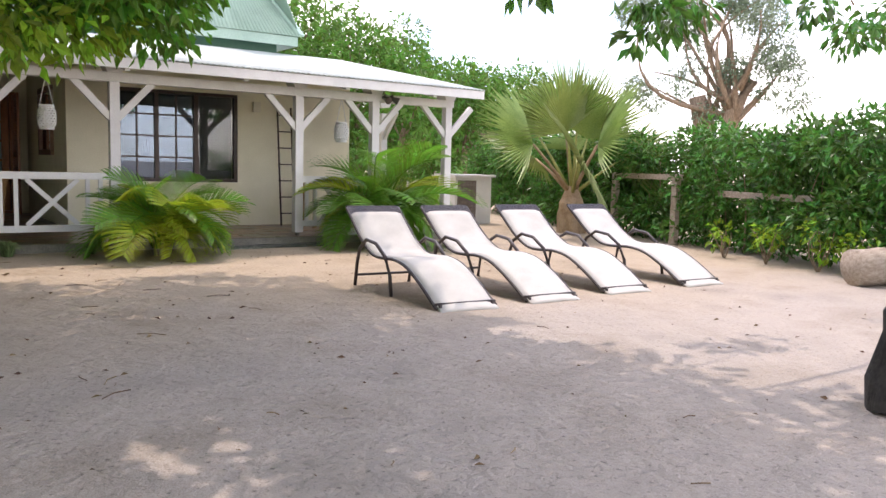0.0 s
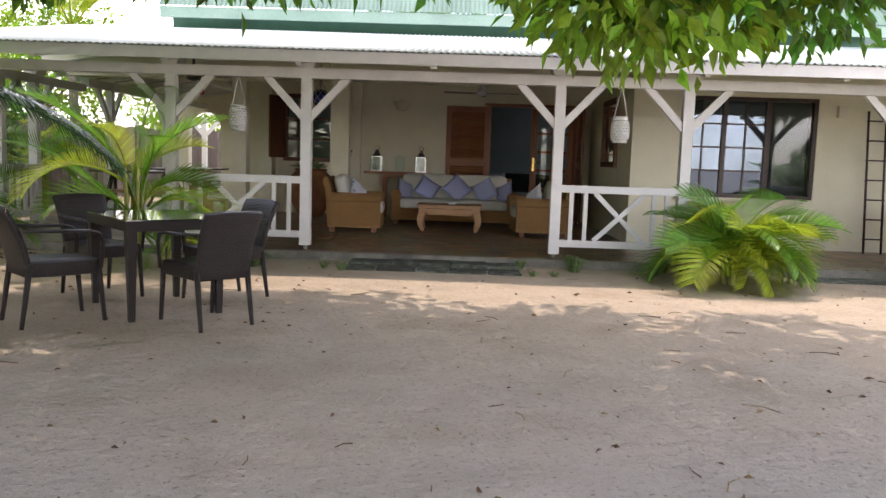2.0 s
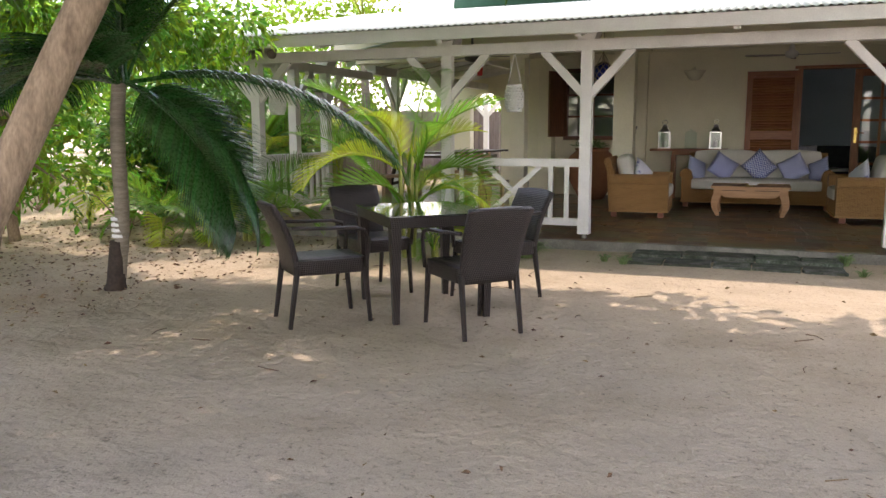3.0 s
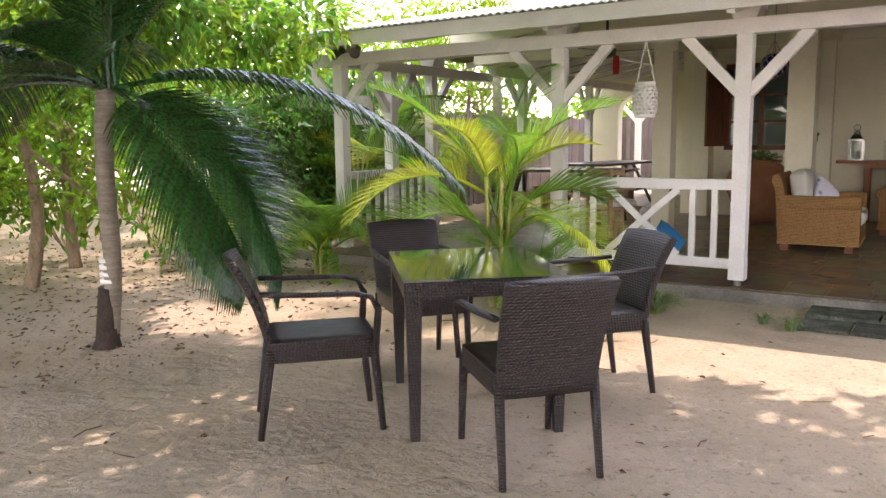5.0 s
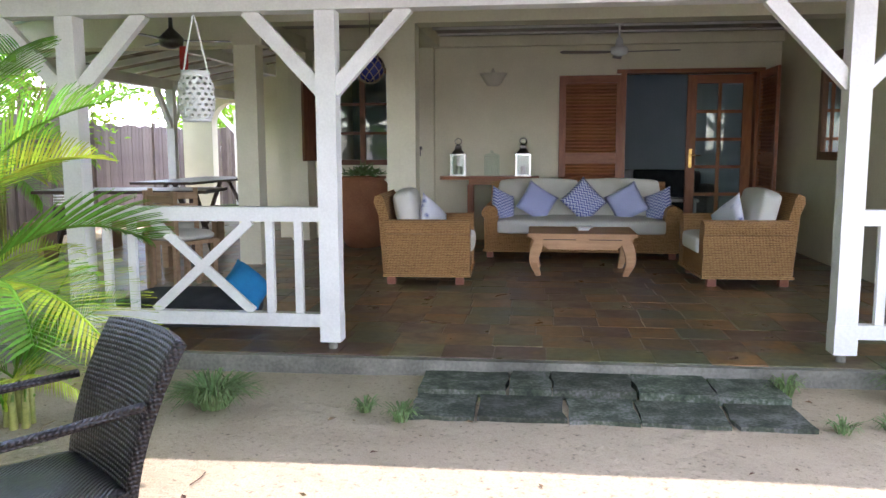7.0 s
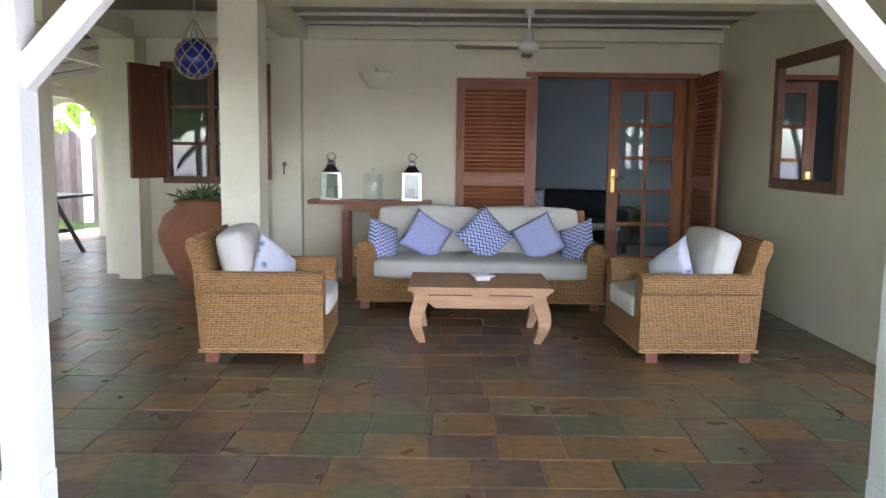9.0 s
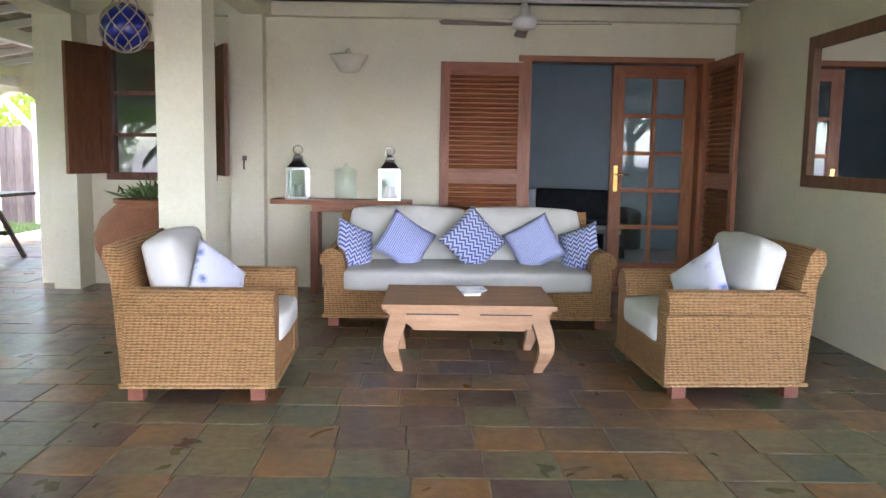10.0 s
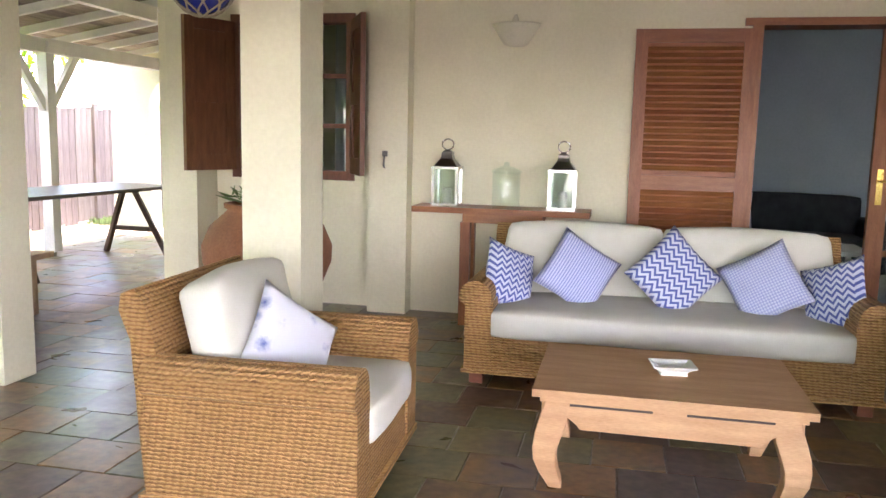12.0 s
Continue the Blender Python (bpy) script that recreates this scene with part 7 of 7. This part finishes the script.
for i, (x, y) in enumerate(((-5.2, -1.2), (-6.0, -0.4), (-7.0, -1.4), (-7.2, -4.2), (-5.9, -4.2), (-8.4, -2.0), (-9.0, 1.0), (-7.4, 2.6))):
    s = 0.42 + 0.1 * (i % 3)
    pl = thing("garden_shrub", "leafy bright green shrub under the trees", "shrub", "shrubs under the trees", (x, y, SAND_Z))
    bm = bmesh.new()
    for k in range(6):
        limb(bm, (0, 0, -0.02), (random.uniform(-s, s), random.uniform(-s, s), s * 1.4), 0.014, 0.005, 0.2, 3, 5)
    tagged(part("stem", bm, BARK, pl), kind="stuff")
    crown("foliage", pl, [(random.uniform(-s, s) * 0.7, random.uniform(-s, s) * 0.7, s * random.uniform(0.5, 1.8)) for _ in range(8)], [s * 0.45] * 8, 420, 0.13, LEAF_BRIGHT if i % 2 else LEAF)

# trees behind the house and the large feathery tree to the east
for i, (x, y, h, s) in enumerate(((13, 15, 6.6, 2.6), (16.5, 16, 6.2, 2.6), (20, 17, 5.8, 2.5), (23.5, 17, 5.4, 2.3), (17, 22, 9.0, 3.2), (12, 22, 10.0, 3.6), (22, 24, 8.0, 3.4), (27, 20, 6.0, 2.6), (6, 20, 9.0, 3.4), (0, 19, 7.5, 3.0), (19, 12.5, 4.6, 2.0), (15.5, 11, 4.2, 1.8))):
    tree(x, y, h, s, "leafy green tree behind the house", LEAF_FAR, 0.26, 190, 0.14, 28, low=0.18)

bt = thing("tree", "tall feathery tree with twisted bare limbs", "tree", "", (31.0, 11.4, SAND_Z))
bm = bmesh.new()
tube(bm, [(0, 0, -0.1), (0.1, 0.2, 1.5), (0, 0.1, 3.2), (-0.2, 0.4, 4.4)], [0.65, 0.52, 0.46, 0.36], 14)
part("trunk", bm, BARK, bt, "", True)
bm = bmesh.new()
tube(bm, [(0.1, -0.8, -0.1), (0.0, -0.9, 1.5), (0.1, -1.2, 3.6), (0.3, -1.9, 5.0)], [0.5, 0.42, 0.36, 0.26], 12)
part("trunk", bm, BARK, bt, "", True)
cs, rs = [], []
for k in range(20):
    a = k * 2.4
    q = Vector((random.uniform(-1, 1) * 1.5, math.sin(a) * random.uniform(2.0, 5.2), random.uniform(4.4, 9.5)))
    bm = bmesh.new()
    limb(bm, (0, random.uniform(-1.6, 0.3), random.uniform(3.2, 4.6)), q, 0.12, 0.025, 0.22, 8, 7)
    part("limb", bm, BARK, bt, "", True)
    for m_ in range(3):
        w = q + Vector((random.uniform(-0.8, 0.8), random.uniform(-1.3, 1.3), random.uniform(-0.9, 0.5)))
        cs.append(tuple(w))
        rs.append(random.uniform(0.45, 0.85))
crown("crown", bt, cs, rs, 620, 0.17, LEAF_GREY, "", 0.9)

bm = bmesh.new()
n = 40
rows = []
for j in range(6):
    row = []
    for i in range(n + 1):
        x = -120 + 460 * i / n
        prof = 62 * math.exp(-((x - 120) / 95) ** 2) + 14 * math.exp(-((x - 260) / 60) ** 2) + 12
        row.append(bm.verts.new((x, 300 + 40 * j, SAND_Z - 1 + prof * math.sin(math.pi * 0.5 * j / 5) * (1 + 0.12 * noise.noise(Vector((x * 0.03, j, 2)))))))
    rows.append(row)
for r, s in zip(rows, rows[1:]):
    for k in range(n):
        bm.faces.new((r[k], r[k + 1], s[k + 1], s[k]))
structure("backdrop", bm, HILL, "wooded green hill in the distance", "hill", True)


# grass tufts and litter
def tuft(x, y, r, n, label="wild grass tuft at the veranda edge", h=0.28):
    bm = bmesh.new()
    rnd = random.Random(int(x * 100 + y * 10))
    for i in range(n):
        a = rnd.uniform(0, 6.28)
        d = rnd.uniform(0, r * 0.35)
        b = Vector((d * math.cos(a), d * math.sin(a), 0))
        L = h * rnd.uniform(0.6, 1.15)
        out = Vector((math.cos(a), math.sin(a), 0)) * r * rnd.uniform(0.4, 1.1)
        sd = Vector((-math.sin(a), math.cos(a), 0)) * 0.005
        q = [b, b + out * 0.3 + Vector((0, 0, L * 0.7)), b + out * 0.7 + Vector((0, 0, L * 0.9)), b + out + Vector((0, 0, L * 0.65))]
        ring = [(bm.verts.new(p + sd * w_), bm.verts.new(p - sd * w_)) for p, w_ in zip(q, (1, 0.9, 0.6, 0.1))]
        for (u0, u1), (v0, v1) in zip(ring, ring[1:]):
            bm.faces.new((u0, u1, v1, v0))
    me = bpy.data.meshes.new("grass_tuft")
    bm.to_mesh(me)
    bm.free()
    me.materials.append(GRASS)
    ob = new("grass_tuft", me)
    ob.location = (x, y, SAND_Z - 0.01)
    tagged(ob, label, "grass", "grass tufts", "stuff")


for x, y, r, n, h in ((-0.42, -0.82, 0.25, 340, 0.15), (3.12, -0.42, 0.18, 160, 0.19), (0.38, -0.84, 0.08, 50, 0.08), (0.58, -0.95, 0.10, 70, 0.09), (2.52, -0.36, 0.11, 80, 0.12), (2.62, -0.9, 0.09, 40, 0.07), (2.85, -0.85, 0.09, 40, 0.07), (-0.9, -0.4, 0.1, 50, 0.10), (4.0, -0.5, 0.12, 60, 0.12)):
    tuft(x, y, r, n, h=h)
n = 1000
xy = np.stack([np.random.uniform(-9, 9, n), np.random.uniform(-11, -0.3, n)], 1)
pz = np.array([ground_height(a, b) for a, b in xy]) + 0.006
ang = np.random.uniform(0, 6.28, n)
n_w = 5200
wx = np.stack([-2.4 - 7.0 * np.random.beta(1.3, 1.6, n_w), np.random.uniform(-8.5, 0.2, n_w)], 1)
wz = np.array([ground_height(a, b) for a, b in wx]) + 0.006
wa = np.random.uniform(0, 6.28, n_w)
lw2 = new("leaf_litter", leaf_mesh("leaf_litter", np.column_stack([wx, wz]), np.column_stack([np.cos(wa), np.sin(wa), np.random.uniform(0.0, 0.3, n_w)]), np.random.uniform(0.02, 0.06, n_w), LITTER))
tagged(lw2, "brown leaf litter under the garden trees", "litter", "", "stuff")
lit = new("leaf_litter", leaf_mesh("leaf_litter", np.column_stack([xy, pz]), np.column_stack([np.cos(ang), np.sin(ang), np.random.uniform(0.0, 0.35, n)]), np.random.uniform(0.015, 0.055, n), LITTER))
tagged(lit, "scattered dry leaves on the sand", "litter", "", "stuff")
bm = bmesh.new()
for i in range(90):
    x, y, a, L = random.uniform(-8, 7), random.uniform(-10, -1), random.uniform(0, 6.28), random.uniform(0.05, 0.2)
    tube(bm, [(x, y, ground_height(x, y) + 0.006), (x + L * math.cos(a) * 0.5, y + L * math.sin(a) * 0.5, ground_height(x, y) + 0.010), (x + L * math.cos(a + 0.2), y + L * math.sin(a + 0.2), ground_height(x, y) + 0.006)], 0.0028, 4)
n = 9000
gxy = np.stack([np.random.uniform(-6.5, -2.6, n), np.random.uniform(10.6, 12.5, n)], 1)
lw = new("lawn", leaf_mesh("lawn", np.column_stack([gxy, np.full(n, SAND_Z - 0.01)]), np.random.normal(size=(n, 3)) * 0.45 + np.array([0, 0, 1.0]), np.random.uniform(0.06, 0.14, n), GRASS, 0.3, 0.14))
tagged(lw, "short green grass before the board fence", "grass", "", "stuff")
tw = part("twigs", bm, LITTER, None)
tagged(tw, "thin dry twigs lying on the sand", "litter", "", "stuff")
# plant in the terracotta jar
P_ = np.random.normal(size=(160, 3)) * np.array([0.1, 0.1, 0.01]) + np.array([0, 0, 0.88])
D_ = np.random.normal(size=(160, 3)) * np.array([1, 1, 0.3]) + np.array([0, 0, 0.7])
pg = new("foliage", leaf_mesh("foliage", P_, D_, np.random.uniform(0.08, 0.2, 160), GRASS, 0.3, 0.12))
pg.parent = pot


# ---- slate floor tiles ----
TW, TD = 0.305, 0.30
bm = bmesh.new()
box(bm, 0.002, 0.002, -0.011, TW - 0.003, TD - 0.003, 0.0)
bmesh.ops.bevel(bm, geom=[e for e in bm.edges if all(v.co.z > -0.005 for v in e.verts)], offset=0.003, segments=1, affect="EDGES")
tile_me = mesh_of("tile", bm, SLATE)
near = []
rt = random.Random(4)
y = FLOOR_Y0
verts, faces = [], []
while y < 9.6:
    off = rt.uniform(0, TW)
    x = FLOOR_X0 - off
    while x < 8.6:
        if x >= FLOOR_X0 and not (y > BACK_Y - 0.02 and x > -2.3) and not (y > FRONT_Y - 0.02 and x > RIGHT_X):
            dz = rt.uniform(-0.0025, 0.002)
            if -1.0 < x < 4.0 and 0.2 < y < 5.2 and len(near) < 300:
                near.append((x, y, dz))
            else:
                b = len(verts)
                x0, x1, y0, y1 = x + 0.002, min(x + TW - 0.003, FLOOR_X1), y + 0.002, y + TD - 0.003
                verts += [(x0, y0, -0.011), (x1, y0, -0.011), (x1, y1, -0.011), (x0, y1, -0.011), (x0, y0, dz), (x1, y0, dz), (x1, y1, dz), (x0, y1, dz)]
                faces += [(b + 4, b + 5, b + 6, b + 7), (b, b + 1, b + 5, b + 4), (b + 1, b + 2, b + 6, b + 5), (b + 2, b + 3, b + 7, b + 6), (b + 3, b, b + 4, b + 7)]
        x += TW
    y += TD
me = bpy.data.meshes.new("tiles")
me.from_pydata(verts, [], faces)
me.materials.append(SLATE)
tl = new("tiles", me)
tl.parent = floor_slab
tagged(tl, kind="stuff")
for x, y, dz in near:
    ob = new("tile", tile_me)
    ob.parent = floor_slab
    ob.location = (x, y, dz)
